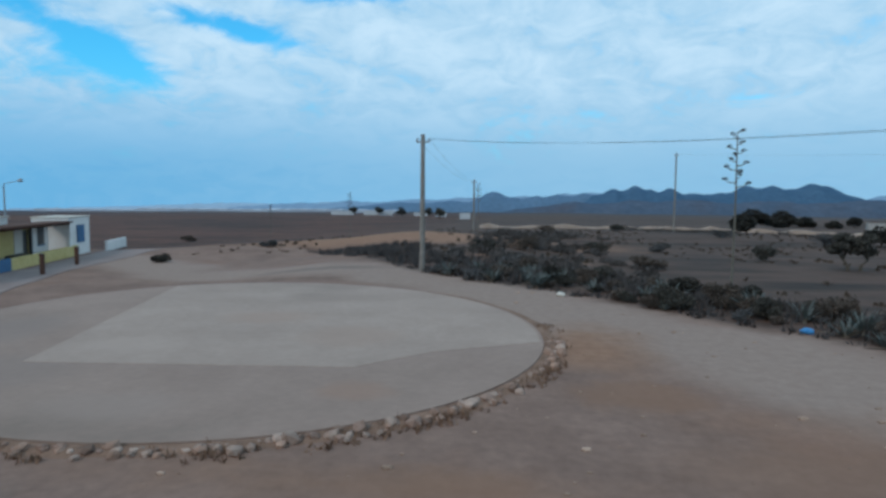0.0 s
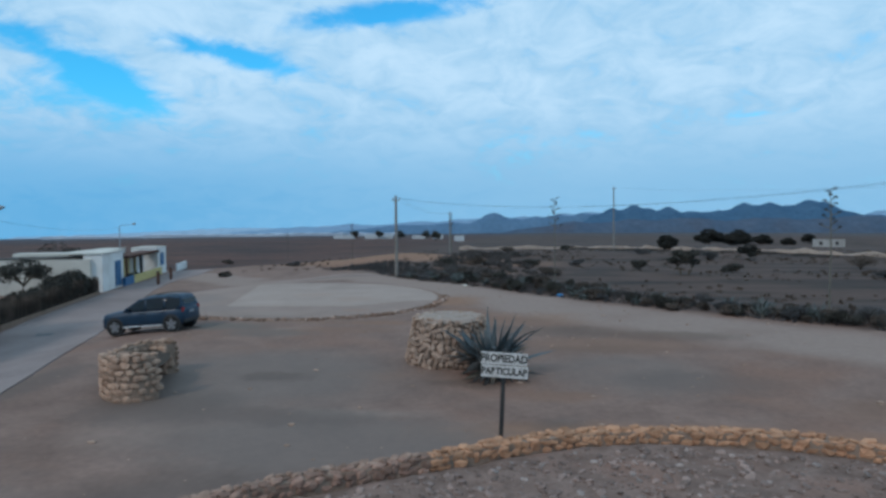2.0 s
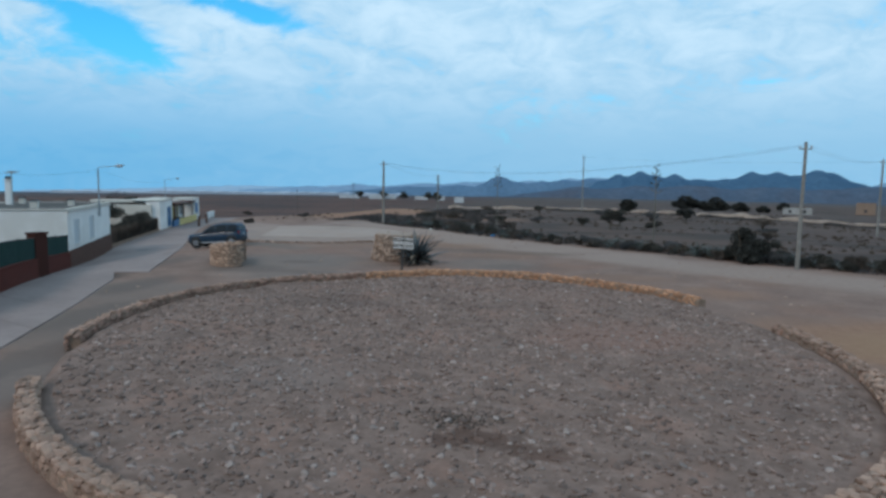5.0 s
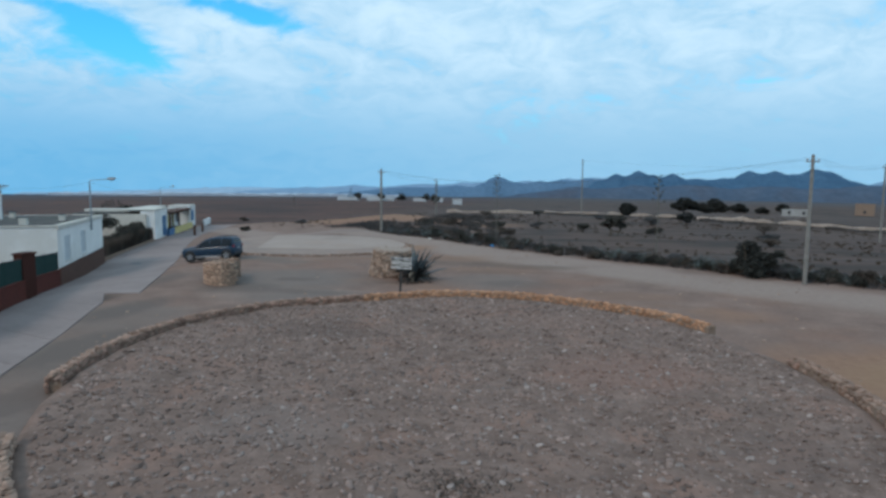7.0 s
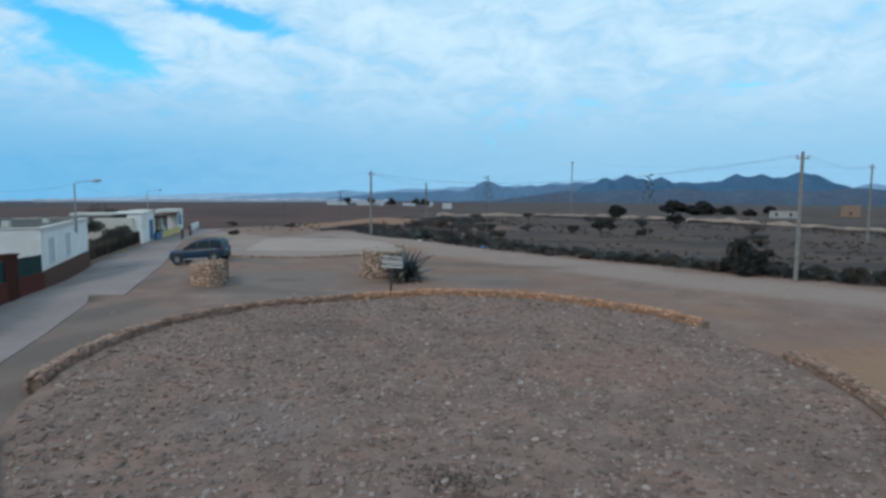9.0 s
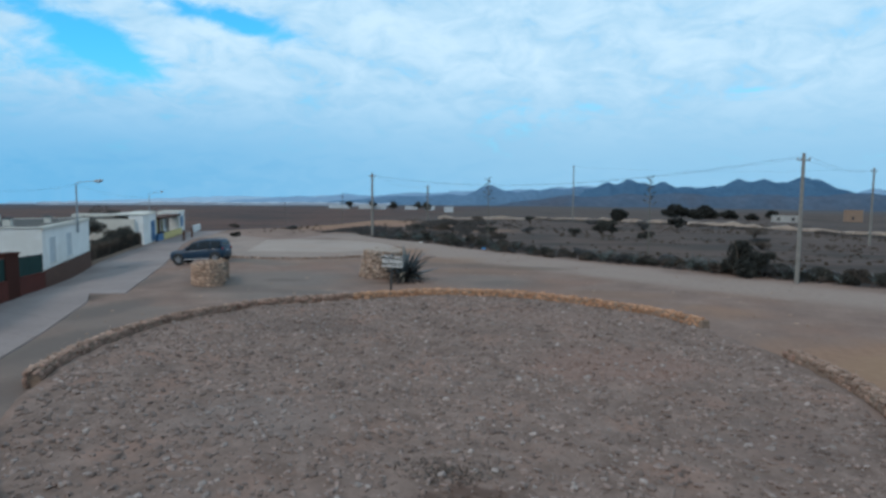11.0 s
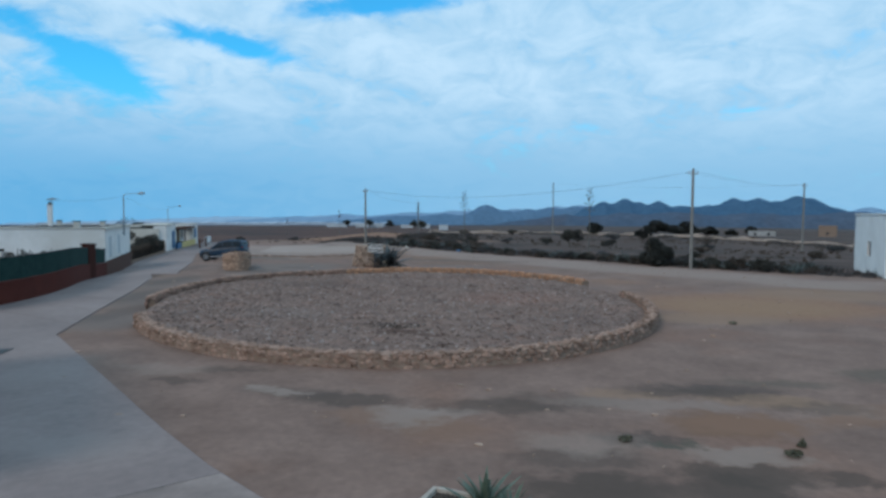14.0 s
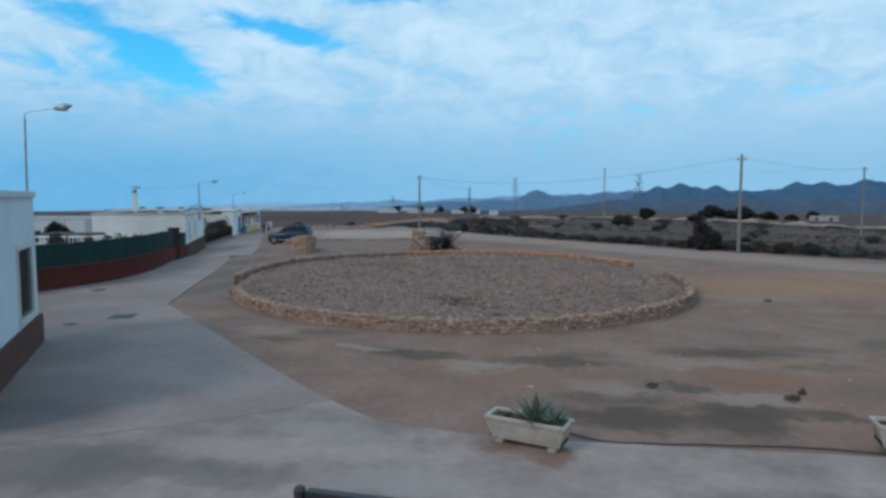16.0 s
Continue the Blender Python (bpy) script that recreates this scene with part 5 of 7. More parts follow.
def large_agave():
    """An old rosette: broad uneven blue-grey leaves over a thick skirt of dead ones."""
    rnd = random.Random(14)
    th = thing("large_agave", pose(1.22, -2.25, 0.0), "large blue-grey agave with dark dead leaves beside a stone base", "agave")
    for i in range(96):
        az, ln = i * 2.39996 + rnd.uniform(-0.4, 0.4), rnd.uniform(0.85, 1.45)
        mm = Matrix.Rotation(az, 4, "Z") @ Matrix.Translation((0.12, 0, 0.1 + 0.25 * rnd.random()))
        one = bmesh.new()
        leaf(one, mm, ln, rnd.uniform(0.14, 0.26), radians(rnd.uniform(-6, 62)), rnd.uniform(0.3, 1.3), 0.03, 6)
        bmesh.ops.rotate(one, verts=one.verts, cent=mm.translation, matrix=Matrix.Rotation(rnd.uniform(-0.5, 0.5), 3, Vector((math.cos(az), math.sin(az), 0.2))))
        for v in one.verts:
            v.co.z = max(v.co.z, 0.015)
        part("dead_leaf", one, M_AGAVESKIRT if i % 7 else M_AGAVEDRY, th, "withered brown leaf")
    # bearing, rise, length
    blades = [(24, 44, 2.2), (4, 20, 2.0), (-22, 5, 1.75), (-48, 8, 1.5), (175, 30, 1.4), (15, 60, 2.0), (150, 52, 1.7)]
    for i in range(44):
        t = i / 44
        blades.append((i * 137.5 + rnd.uniform(-22, 22), 38 + 48 * t ** 0.8 + rnd.uniform(-12, 10), 1.95 * rnd.uniform(0.62, 1.02)))
    for az, up, ln in blades:
        mm = Matrix.Rotation(radians(az), 4, "Z") @ Matrix.Translation((0.14, 0, 0.16))
        one = bmesh.new()
        leaf(one, mm, ln, rnd.uniform(0.20, 0.31), radians(up), rnd.uniform(-0.12, 0.4) if rnd.random() < 0.8 else rnd.uniform(0.5, 1.0), 0.045, 7)
        bmesh.ops.rotate(one, verts=one.verts, cent=mm.translation, matrix=Matrix.Rotation(rnd.uniform(-0.35, 0.35), 3, Vector((math.cos(radians(az)), math.sin(radians(az)), 0.6)).normalized()))
        for v in one.verts:
            v.co.z = max(v.co.z, 0.02)
        part("leaf", one, M_AGAVEBLUE, th)
    bm = bmesh.new()
    bmesh.ops.create_icosphere(bm, subdivisions=2, radius=0.34, matrix=Matrix.Translation((0, 0, 0.15)))
    part("heart", bm, M_AGAVESKIRT, th)


large_agave()


def bare(x, y):
    """A bare break in the growth along the verge, and thin places beside it."""
    s = (x - 10) * -0.741 + (y - 12.8) * 0.671
    return 2.3 < s < 5.0 or -1.8 < s < -0.4 or 6.9 < s < 8.0 or noise.noise(Vector((s * 0.55, 3.0, 1.0))) < -0.30


def verge_plants():
    """Agaves and dry scrub along the far edge of the dirt road."""
    rnd = random.Random(77)
    kinds = [agave("verge_agave", pose(0, -400 - 3 * k, 0), "grey-green agave on the overgrown road verge", 1.0, 22, 40 + k, "verge agaves", 0.25) for k in range(4)]
    scrub = [shrub("verge_shrub", pose(0, -420 - 3 * k, 0), "dry dark scrub bush on the road verge", 1.8, 0.95, 60 + k, (M_SHRUB, M_DRYSHRUB, M_GREYSHRUB)[k % 3], 260, 0.06, "verge shrubs") for k in range(5)]
    out = []
    pts = VERGE[1:-2][::-1]
    for (ax, ay), (bx, by) in zip(pts, pts[1:]):
        ln = math.hypot(bx - ax, by - ay)
        nx, ny = -(by - ay) / ln, (bx - ax) / ln
        if nx * 0.6 + ny * 0.8 < 0:
            nx, ny = -nx, -ny
        n = int(ln * 2.1)
        for i in range(n):
            t = (i + rnd.random()) / n
            out.append((ax + (bx - ax) * t, ay + (by - ay) * t, nx, ny))
    used = set()
    for x, y, nx, ny in out:
        if -0.36 < noise.noise(Vector((x * 0.16, y * 0.16, 8))) < -0.30:
            continue
        for rep in range(3):
            d = rnd.random() ** 1.3 * (3.0 if y < 19 else 6.5) + 0.35
            if bare(x, y) and rnd.random() < 0.82:
                continue
            px_, py_ = x + nx * d + rnd.uniform(-0.4, 0.4), y + ny * d + rnd.uniform(-0.4, 0.4)
            if rnd.random() < 0.36 and d < 4.2:
                src, s = kinds[rnd.randrange(4)], rnd.uniform(0.5, 1.0)
            else:
                src, s = scrub[rnd.randrange(5)], rnd.choice((0.35, 0.42, 0.5, 0.6, 0.7, 0.85))
            if src not in used:
                used.add(src)
                ob = src
            else:
                ob = copy_thing(src, Matrix.Identity(4))
            ob.matrix_world = Matrix.Translation((px_, py_, land(px_, py_) - 0.02)) @ Matrix.Rotation(rnd.uniform(0, 6.28), 4, "Z") @ Matrix.Diagonal((s, s, s * rnd.uniform(0.8, 1.15), 1))
    for k, src in enumerate(kinds + scrub):
        if src not in used:
            src.matrix_world = Matrix.Translation((12 + 3 * k, 16, -0.02))


def far_scrub():
    """Thinner scrub between the road and the field wall, and along that wall."""
    rnd = random.Random(78)
    spots = []
    while len(spots) < 120:
        x, y = rnd.uniform(-12, 6), rnd.uniform(30, 80)
        if -side_of(x, y, VERGE) < 3 or x < -9 + 0.05 * (y - 30) or rnd.random() < (x + 12) / 19 or noise.noise(Vector((x * 0.13, y * 0.13, 15))) < -0.12:
            continue
        spots.append((x, y, rnd.uniform(0.9, 2.1), rnd.uniform(0.4, 0.95)))
    for k in range(70):
        t = k / 69
        if noise.noise(Vector((t * 9, 0, 5))) > -0.15:
            spots.append((12 + 62 * t + rnd.uniform(-1.5, 1.5), 100 - 47 * t ** 1.25 - 3 * rnd.random(), rnd.uniform(1.4, 3.2), rnd.uniform(0.3, 0.75)))
    V, F = [], []
    for x, y, w, h in spots:
        z = land(x, y) - 0.03
        lobes = [(rnd.uniform(-0.4, 0.4) * w, rnd.uniform(-0.3, 0.3) * w, rnd.uniform(0.5, 1.0) * h, rnd.uniform(0.18, 0.34) * w) for k in range(6)]
        for k in range(330):
            a, b, top, r = lobes[k % 6]
            d = Vector((rnd.gauss(0, 1), rnd.gauss(0, 1), rnd.gauss(0, 1))).normalized() * rnd.random() ** 0.4
            p = Vector((x + a + d.x * r, y + b + d.y * r, z + max(0.03, top * (0.5 + 0.5 * d.z))))
            q = Vector((rnd.gauss(0, 1), rnd.gauss(0, 1), rnd.gauss(0, 1))).normalized() * rnd.uniform(0.05, 0.13)
            u = q.cross(Vector((rnd.gauss(0, 1), rnd.gauss(0, 1), rnd.gauss(0, 1)))).normalized() * rnd.uniform(0.03, 0.06)
            n = len(V)
            V += [tuple(p - q), tuple(p + u), tuple(p + q), tuple(p - u)]
            F.append((n, n + 1, n + 2, n + 3))
    me = bpy.data.meshes.new("far_scrub")
    me.from_pydata(V, [], F)
    me.materials.append(M_FARSCRUB)
    tagged(new("far_scrub", me), "grey-brown dry scrub over the far field edge", "scrub", kind="stuff")


far_scrub()

verge_plants()
for x, y, h, s in ((17.0, 11.0, 6.15, 1), (4.6, 25.2, 6.5, 2), (-8.5, 76, 5.9, 3), (-26.5, 84, 6.0, 4), (-41, 92, 4.6, 5)):
    flower_stalk(pose(x, y, land(x, y)), h, s)

shrub("large_dark_bush", pose(21.05, 3.6, 0), "large dense dark green bush on the verge", 3.1, 2.4, 5, M_TREE, 760, 0.085)
tree("field_tree", pose(18.6, 44.6, land(18.6, 44.6)), "small dark tree with two stems in the dry field", 2.2, 3.0, 8, M_SHRUB, 0.24, 260, 0.10, 2)
tree("field_tree", pose(33.3, 69.3, land(33.3, 69.3)), "low dark tree beyond the field", 3.6, 2.3, 9, M_TREE, 0.18, 200, 0.14, 1)
for x, y, w, h, s in ((27.1, 93.3, 3.6, 3.8, 15), (60.0, 182, 8.2, 6.6, 16), (66.5, 186, 6.0, 4.6, 17), (75.0, 200, 8.0, 7.2, 13), (82.0, 213, 5.0, 3.6, 18), (88.5, 217, 6.4, 4.3, 19), (95.0, 213, 4.4, 3.2, 20), (106.0, 222, 4.4, 4.8, 21)):
    tree("far_tree", pose(x, y, land(x, y) - 0.1), "dark round-crowned carob tree in the distance", w * 1.1, h * 0.78, s, M_TREE, 0.14, 420, 0.24 if y < 120 else 0.36, 1, "far trees")
for i, (x, y, w, h) in enumerate(((15.3, 51.4, 2.3, 1.8), (-3.0, 53.1, 3.0, 1.7), (27.7, 68.9, 3.0, 2.3), (24, 47, 2.6, 1.3),
                                  (33, 33, 2.2, 1.2), (36, 42, 2.6, 1.0), (28, 18, 1.8, 0.9), (39.6, 53.5, 4.2, 2.4), (9, 59, 2.4, 1.2), (3.6, 57.7, 2.6, 1.3), (42, 24, 2.4, 1.4), (21, 80, 3, 1.4), (10, 90, 3.4, 1.6),
                                  (0, 84, 3.4, 1.5), (-26, 54.6, 1.8, 0.9), (-29.6, 43.2, 1.6, 1.0), (-42, 70, 2.2, 0.9), (52, 40, 2.8, 1.4), (-6, 47, 2.8, 1.3), (5, 43, 2.6, 1.2))):
    shrub("field_shrub", pose(x, y, land(x, y)), "low dark scrub bush in the dry field", w, h * 0.75, 100 + i, (M_SHRUB, M_DRYSHRUB, M_GREYSHRUB)[i % 3], 170, 0.07, "field shrubs")


def stuff_scrub():
    """Low dry tufts over the field and along the tracks."""
    rnd = random.Random(13)
    V, F = [], []
    for i in range(2600):
        x, y = rnd.uniform(-30, 62), rnd.uniform(-2, 105)
        d = -side_of(x, y, VERGE)
        if d < 2.0 and not (y > 48 and x < -6):
            continue
        if noise.noise(Vector((x * 0.08, y * 0.08, 2))) < -0.05:
            continue
        z, r, h = land(x, y) - 0.02, rnd.uniform(0.12, 0.4), rnd.uniform(0.08, 0.34)
        for k in range(9):
            a, b = rnd.uniform(0, 6.28), rnd.uniform(0, 6.28)
            o = r * rnd.random()
            cx, cy = x + o * math.cos(a), y + o * math.sin(a)
            n = len(V)
            w = 0.05 + 0.05 * rnd.random()
            V += [(cx - w * math.cos(b), cy - w * math.sin(b), z), (cx + w * math.cos(b), cy + w * math.sin(b), z), (cx + rnd.uniform(-0.12, 0.12), cy + rnd.uniform(-0.12, 0.12), z + h * rnd.uniform(0.6, 1.1))]
            F.append((n, n + 1, n + 2))
    me = bpy.data.meshes.new("dry_grass")
    me.from_pydata(V, [], F)
    me.materials.append(M_GRASS)
    tagged(new("dry_grass", me), "withered grass tufts over the brown field", "grass", kind="stuff")


stuff_scrub()


def rim_grass():
    """Dead grass between the border stones of the pad."""
    rnd = random.Random(23)
    V, F = [], []
    for i in range(480):
        a = radians(rnd.uniform(205, 372))
        if noise.noise(Vector((a * 5.0, 0, 7))) < 0.0 and rnd.random() < 0.9:
            continue
        x, y = on_pad(a, PAD_R + 0.1 + 0.6 * rnd.random())
        h = rnd.uniform(0.04, 0.15)
        for k in range(6):
            b, w, n = rnd.uniform(0, 6.28), rnd.uniform(0.012, 0.03), len(V)
            cx, cy = x + rnd.uniform(-0.08, 0.08), y + rnd.uniform(-0.08, 0.08)
            V += [(cx - w * math.cos(b), cy - w * math.sin(b), 0.0), (cx + w * math.cos(b), cy + w * math.sin(b), 0.0), (cx + rnd.uniform(-0.08, 0.08), cy + rnd.uniform(-0.08, 0.08), h * rnd.uniform(0.6, 1.2))]
            F.append((n, n + 1, n + 2))
    me = bpy.data.meshes.new("rim_grass")
    me.from_pydata(V, [], F)
    me.materials.append(M_RUSTGRASS)
    tagged(new("rim_grass", me), "rusty dead grass round the concrete pad", "grass", kind="stuff")


rim_grass()


def undergrowth():
    """Dense low dry growth between the bushes of the verge."""
    rnd = random.Random(19)
    V, F = [], []
    for i in range(26000):
        x, y = rnd.uniform(-24, 56), rnd.uniform(-16, 52)
        d = -side_of(x, y, VERGE)
        deep = (3.6 if y < 19 else 7.0) + 2.5 * noise.noise(Vector((x * 0.3, y * 0.3, 4)))
        if not 0.1 < d < deep or noise.noise(Vector((x * 0.45, y * 0.45, 6))) < -0.28:
            continue
        if bare(x, y) and rnd.random() < 0.7:
            continue
        z, h = land(x, y) - 0.02, rnd.uniform(0.15, 0.6) * (1.0 if d > 0.8 else 0.55)
        for k in range(7):
            a, b, o = rnd.uniform(0, 6.28), rnd.uniform(0, 6.28), 0.3 * rnd.random()
            cx, cy, w, n = x + o * math.cos(a), y + o * math.sin(a), rnd.uniform(0.03, 0.08), len(V)
            tx, ty = cx + rnd.uniform(-0.2, 0.2), cy + rnd.uniform(-0.2, 0.2)
            V += [(cx - w * math.cos(b), cy - w * math.sin(b), z), (cx + w * math.cos(b), cy + w * math.sin(b), z), (tx, ty, z + h * rnd.uniform(0.6, 1.1))]
            F.append((n, n + 1, n + 2))
    me = bpy.data.meshes.new("verge_undergrowth")
    me.from_pydata(V, [], F)
    me.materials.append(M_UNDER)
    tagged(new("verge_undergrowth", me), "dense grey-brown dry growth along the road verge", "undergrowth", kind="stuff")


undergrowth()


def loose_stones():
    rnd = random.Random(44)
    V, F = [], []
    me0 = rock_mesh("pebble", M_STONEI, 3)
    base, faces = np.array([v.co[:] for v in me0.vertices]), [tuple(p.vertices) for p in me0.polygons]
    for i in range(1500):
        x, y = rnd.uniform(-14, 26), rnd.uniform(-37, 30)
        if (((x - BED[0]) / (BED_RX + 0.8)) ** 2 + ((y - BED[1]) / (BED_RY + 0.8)) ** 2 < 1) or side_of(x, y, VERGE) < 0 or math.hypot(x - PAD[0], y - PAD[1]) < 9.6 or x < -8 - 0.42 * (y + 18):
            continue
        s = 0.025 + 0.11 * rnd.random() ** 4
        n = len(V)
        V += [(x + p[0] * s * 1.4, y + p[1] * s, p[2] * s * 0.7 + 0.1 * s) for p in base]
        F += [tuple(a + n for a in f) for f in faces]
    me = bpy.data.meshes.new("loose_stones")
    me.from_pydata(V, [], F)
    me.materials.append(M_STONEI)
    tagged(new("loose_stones", me), "small loose stones on the bare dirt", "stones", kind="stuff")


loose_stones()


# ---- walls and houses ----
def pierced(length, height, thick, holes):
    """An upright wall along x with openings (x0, x1, z0, z1) through it."""
    bm = bmesh.new()
    xs = sorted({0.0, length, *[h[0] for h in holes], *[h[1] for h in holes]})
    zs = sorted({0.0, height, *[h[2] for h in holes], *[h[3] for h in holes]})
    for x0, x1 in zip(xs, xs[1:]):
        for z0, z1 in zip(zs, zs[1:]):
            cx, cz = (x0 + x1) / 2, (z0 + z1) / 2
            if not any(h[0] < cx < h[1] and h[2] < cz < h[3] for h in holes):
                box(bm, (x0, 0, z0), (x1, thick, z1))
    bmesh.ops.remove_doubles(bm, verts=bm.verts, dist=0.0005)
    seen = {}
    for f in bm.faces:
        seen.setdefault(tuple(sorted(v.index for v in f.verts)), []).append(f)
    bm.verts.index_update()
    seen = {}
    for f in bm.faces:
        seen.setdefault(tuple(sorted(v.index for v in f.verts)), []).append(f)
    bmesh.ops.delete(bm, geom=[f for g in seen.values() if len(g) > 1 for f in g], context="FACES_ONLY")
    return bm


def shutter_window(th, x0, x1, z0, z1, thick, mat, leaves=2, frame_mat=None):
    win = part("window", boxed((x0, 0.10, z0), (x1, 0.13, z1)), M_DARK, th, "dark window pane")
    bm = bmesh.new()
    fr = 0.06
    for lo, hi in (((x0, 0.05, z0), (x0 + fr, 0.10, z1)), ((x1 - fr, 0.05, z0), (x1, 0.10, z1)), ((x0 + fr, 0.05, z1 - fr), (x1 - fr, 0.10, z1)), ((x0 + fr, 0.05, z0), (x1 - fr, 0.10, z0 + fr))):
        box(bm, lo, hi)
    part("frame", bm, frame_mat or mat, win)
    if leaves:
        w = (x1 - x0 - 2 * fr) / leaves
        for k in range(leaves):
            a = x0 + fr + k * w
            part("shutter", boxed((a + 0.01, 0.06, z0 + fr), (a + w - 0.01, 0.085, z1 - fr), 0.004), mat, win)
            for s in range(7):
                z = z0 + fr + 0.06 + s * (z1 - z0 - 2 * fr - 0.1) / 7
                part("louvre", boxed((a + 0.05, 0.048, z), (a + w - 0.05, 0.06, z + 0.05)), mat, win)
    part("sill", boxed((x0 - 0.06, -0.06, z0 - 0.06), (x1 + 0.06, 0.08, z0 - 0.002), 0.008), M_CREAM, win)
    return win


def house_shell(th, length, deep, height, holes, mat=M_WHITE, coping=0.12, roof=M_ROOF, cope_mat=None, sunk=0.12):
    t = 0.28
    part("front_wall", pierced(length, height, t, holes), mat, th)
    m = Matrix.Translation((length, 0, 0)) @ Matrix.Rotation(math.pi / 2, 4, "Z")
    for nm, mm, ln in (("back_wall", Matrix.Translation((0, deep - t, 0)), length), ("side_wall", Matrix.Translation((t, t, 0)) @ Matrix.Rotation(math.pi / 2, 4, "Z"), deep - 2 * t),
                       ("side_wall", Matrix.Translation((length, t, 0)) @ Matrix.Rotation(math.pi / 2, 4, "Z"), deep - 2 * t)):
        bm = boxed((0, 0, 0), (ln, t, height))
        bmesh.ops.transform(bm, matrix=mm, verts=bm.verts)
        part(nm, bm, mat, th)
    part("roof", boxed((t, t, height - 0.35), (length - t, deep - t, height - sunk)), roof, th, "flat dusty roof")
    if coping:
        bm = bmesh.new()
        o = 0.06
        for lo, hi in (((-o, -o), (length + o, t)), ((-o, deep - t), (length + o, deep + o)), ((-o, t), (t, deep - t)), ((length - t, t), (length + o, deep - t))):
            box(bm, (*lo, height), (*hi, height + coping), 0.01)
        part("coping", bm, cope_mat or mat, th)


def white_house():
    """Long low white house beside the street."""
    L, D, H = 13.3, 6.8, 3.65
    th = thing("white_house", pose(-19.75, -3.3, -0.95, 0, 0, 115.6), "low whitewashed village house with a flat roof", "house")
    holes = [(1.55, 3.05, 1.45, 3.0), (5.9, 7.4, 1.45, 3.0)]
    house_shell(th, L, D, H, holes, roof=M_ROOF, coping=0.08, cope_mat=M_CREAM, sunk=-0.055)
    for h in holes:
        shutter_window(th, *h, 0.28, M_SHUTTER)
    part("plinth", boxed((-0.02, -0.09, -0.3), (L + 0.03, -0.003, 1.2), 0.015), M_PLINTH, th, "brown tiled plinth")
    ch = part("chimney", boxed((7.4, 5.0, H - 0.2), (7.75, 5.35, H + 1.7), 0.03), M_WHITE, th, "tall white chimney")
    part("cap", boxed((7.35, 4.95, H + 1.7), (7.80, 5.40, H + 1.78), 0.02), M_WHITE, ch)
    part("vent", boxed((7.44, 5.04, H + 1.78), (7.71, 5.31, H + 2.0), 0.02), M_BLACK, ch)
    for x, y, s in ((1.4, 1.9, 0.42), (5.8, 0.9, 0.34), (9.5, 4.8, 0.35)):
        v = part("roof_vent", boxed((x, y, H - 0.1), (x + s, y + s, H + 0.2 + s * 0.7), 0.03), M_CREAM, th)
        part("vent_cap", boxed((x - 0.05, y - 0.05, H + 0.2 + s * 0.7), (x + s + 0.05, y + s + 0.05, H + 0.26 + s * 0.7), 0.01), M_DARK, v)
    an = part("antenna_mast", tube(bmesh.new(), [(8.4, 5.2, H - 0.2), (8.4, 5.2, H + 2.4)], 0.035, 6), M_STEEL, th, "thin steel aerial mast")
    bm = bmesh.new()
    tube(bm, [(7.9, 5.2, H + 2.2), (9.2, 5.2, H + 2.35)], 0.018, 5)
    for k in range(6):
        tube(bm, [(7.95 + 0.22 * k, 4.85, H + 2.21 + 0.025 * k), (7.95 + 0.22 * k, 5.55, H + 2.21 + 0.025 * k)], 0.012, 5)
    part("aerial", bm, M_STEEL, an)
    part("fascia", boxed((-0.09, -0.1, H - 0.14), (L + 0.05, -0.003, H - 0.02), 0.01), M_CREAM, th)


def near_house():
    """White house corner beside the square."""
    th = thing("corner_house", pose(0.76, -41.38, 0, 0, 0, 124.5), "tall white rendered corner house with a stone plinth", "house")
    L = 8.0
    h = (L - 2.3, L - 0.62, 1.0, 2.72)
    house_shell(th, L, 6.5, 4.0, [h], M_SHADEWHITE, 0.16, M_ROOF, M_SHUTTER)
    shutter_window(th, *h, 0.28, M_DARK, 0, M_CREAM)
    bm = bmesh.new()
    for k in range(9):
        x = h[0] + 0.1 + k * (h[1] - h[0] - 0.2) / 8
        tube(bm, [(x, 0.02, h[2]), (x, 0.02, h[3])], 0.012, 5)
    part("window_grille", bm, M_BLACK, th)
    bm = bmesh.new()
    for lo, hi in (((h[0] - 0.14, -0.03, h[2] - 0.1), (h[0] - 0.004, -0.002, h[3] + 0.14)), ((h[1] + 0.004, -0.03, h[2] - 0.1), (h[1] + 0.14, -0.002, h[3] + 0.14)), ((h[0] - 0.004, -0.03, h[3] + 0.004), (h[1] + 0.004, -0.002, h[3] + 0.14))):
        box(bm, lo, hi)
    part("window_surround", bm, M_CREAM, th)
    part("plinth", boxed((-0.05, -0.10, 0), (L + 0.10, -0.003, 0.82), 0.015), M_PLINTH, th, "brown stone-clad plinth")
    part("plinth_return", boxed((L + 0.003, -0.003, 0), (L + 0.10, 6.4, 0.82), 0.015), M_PLINTH, th)


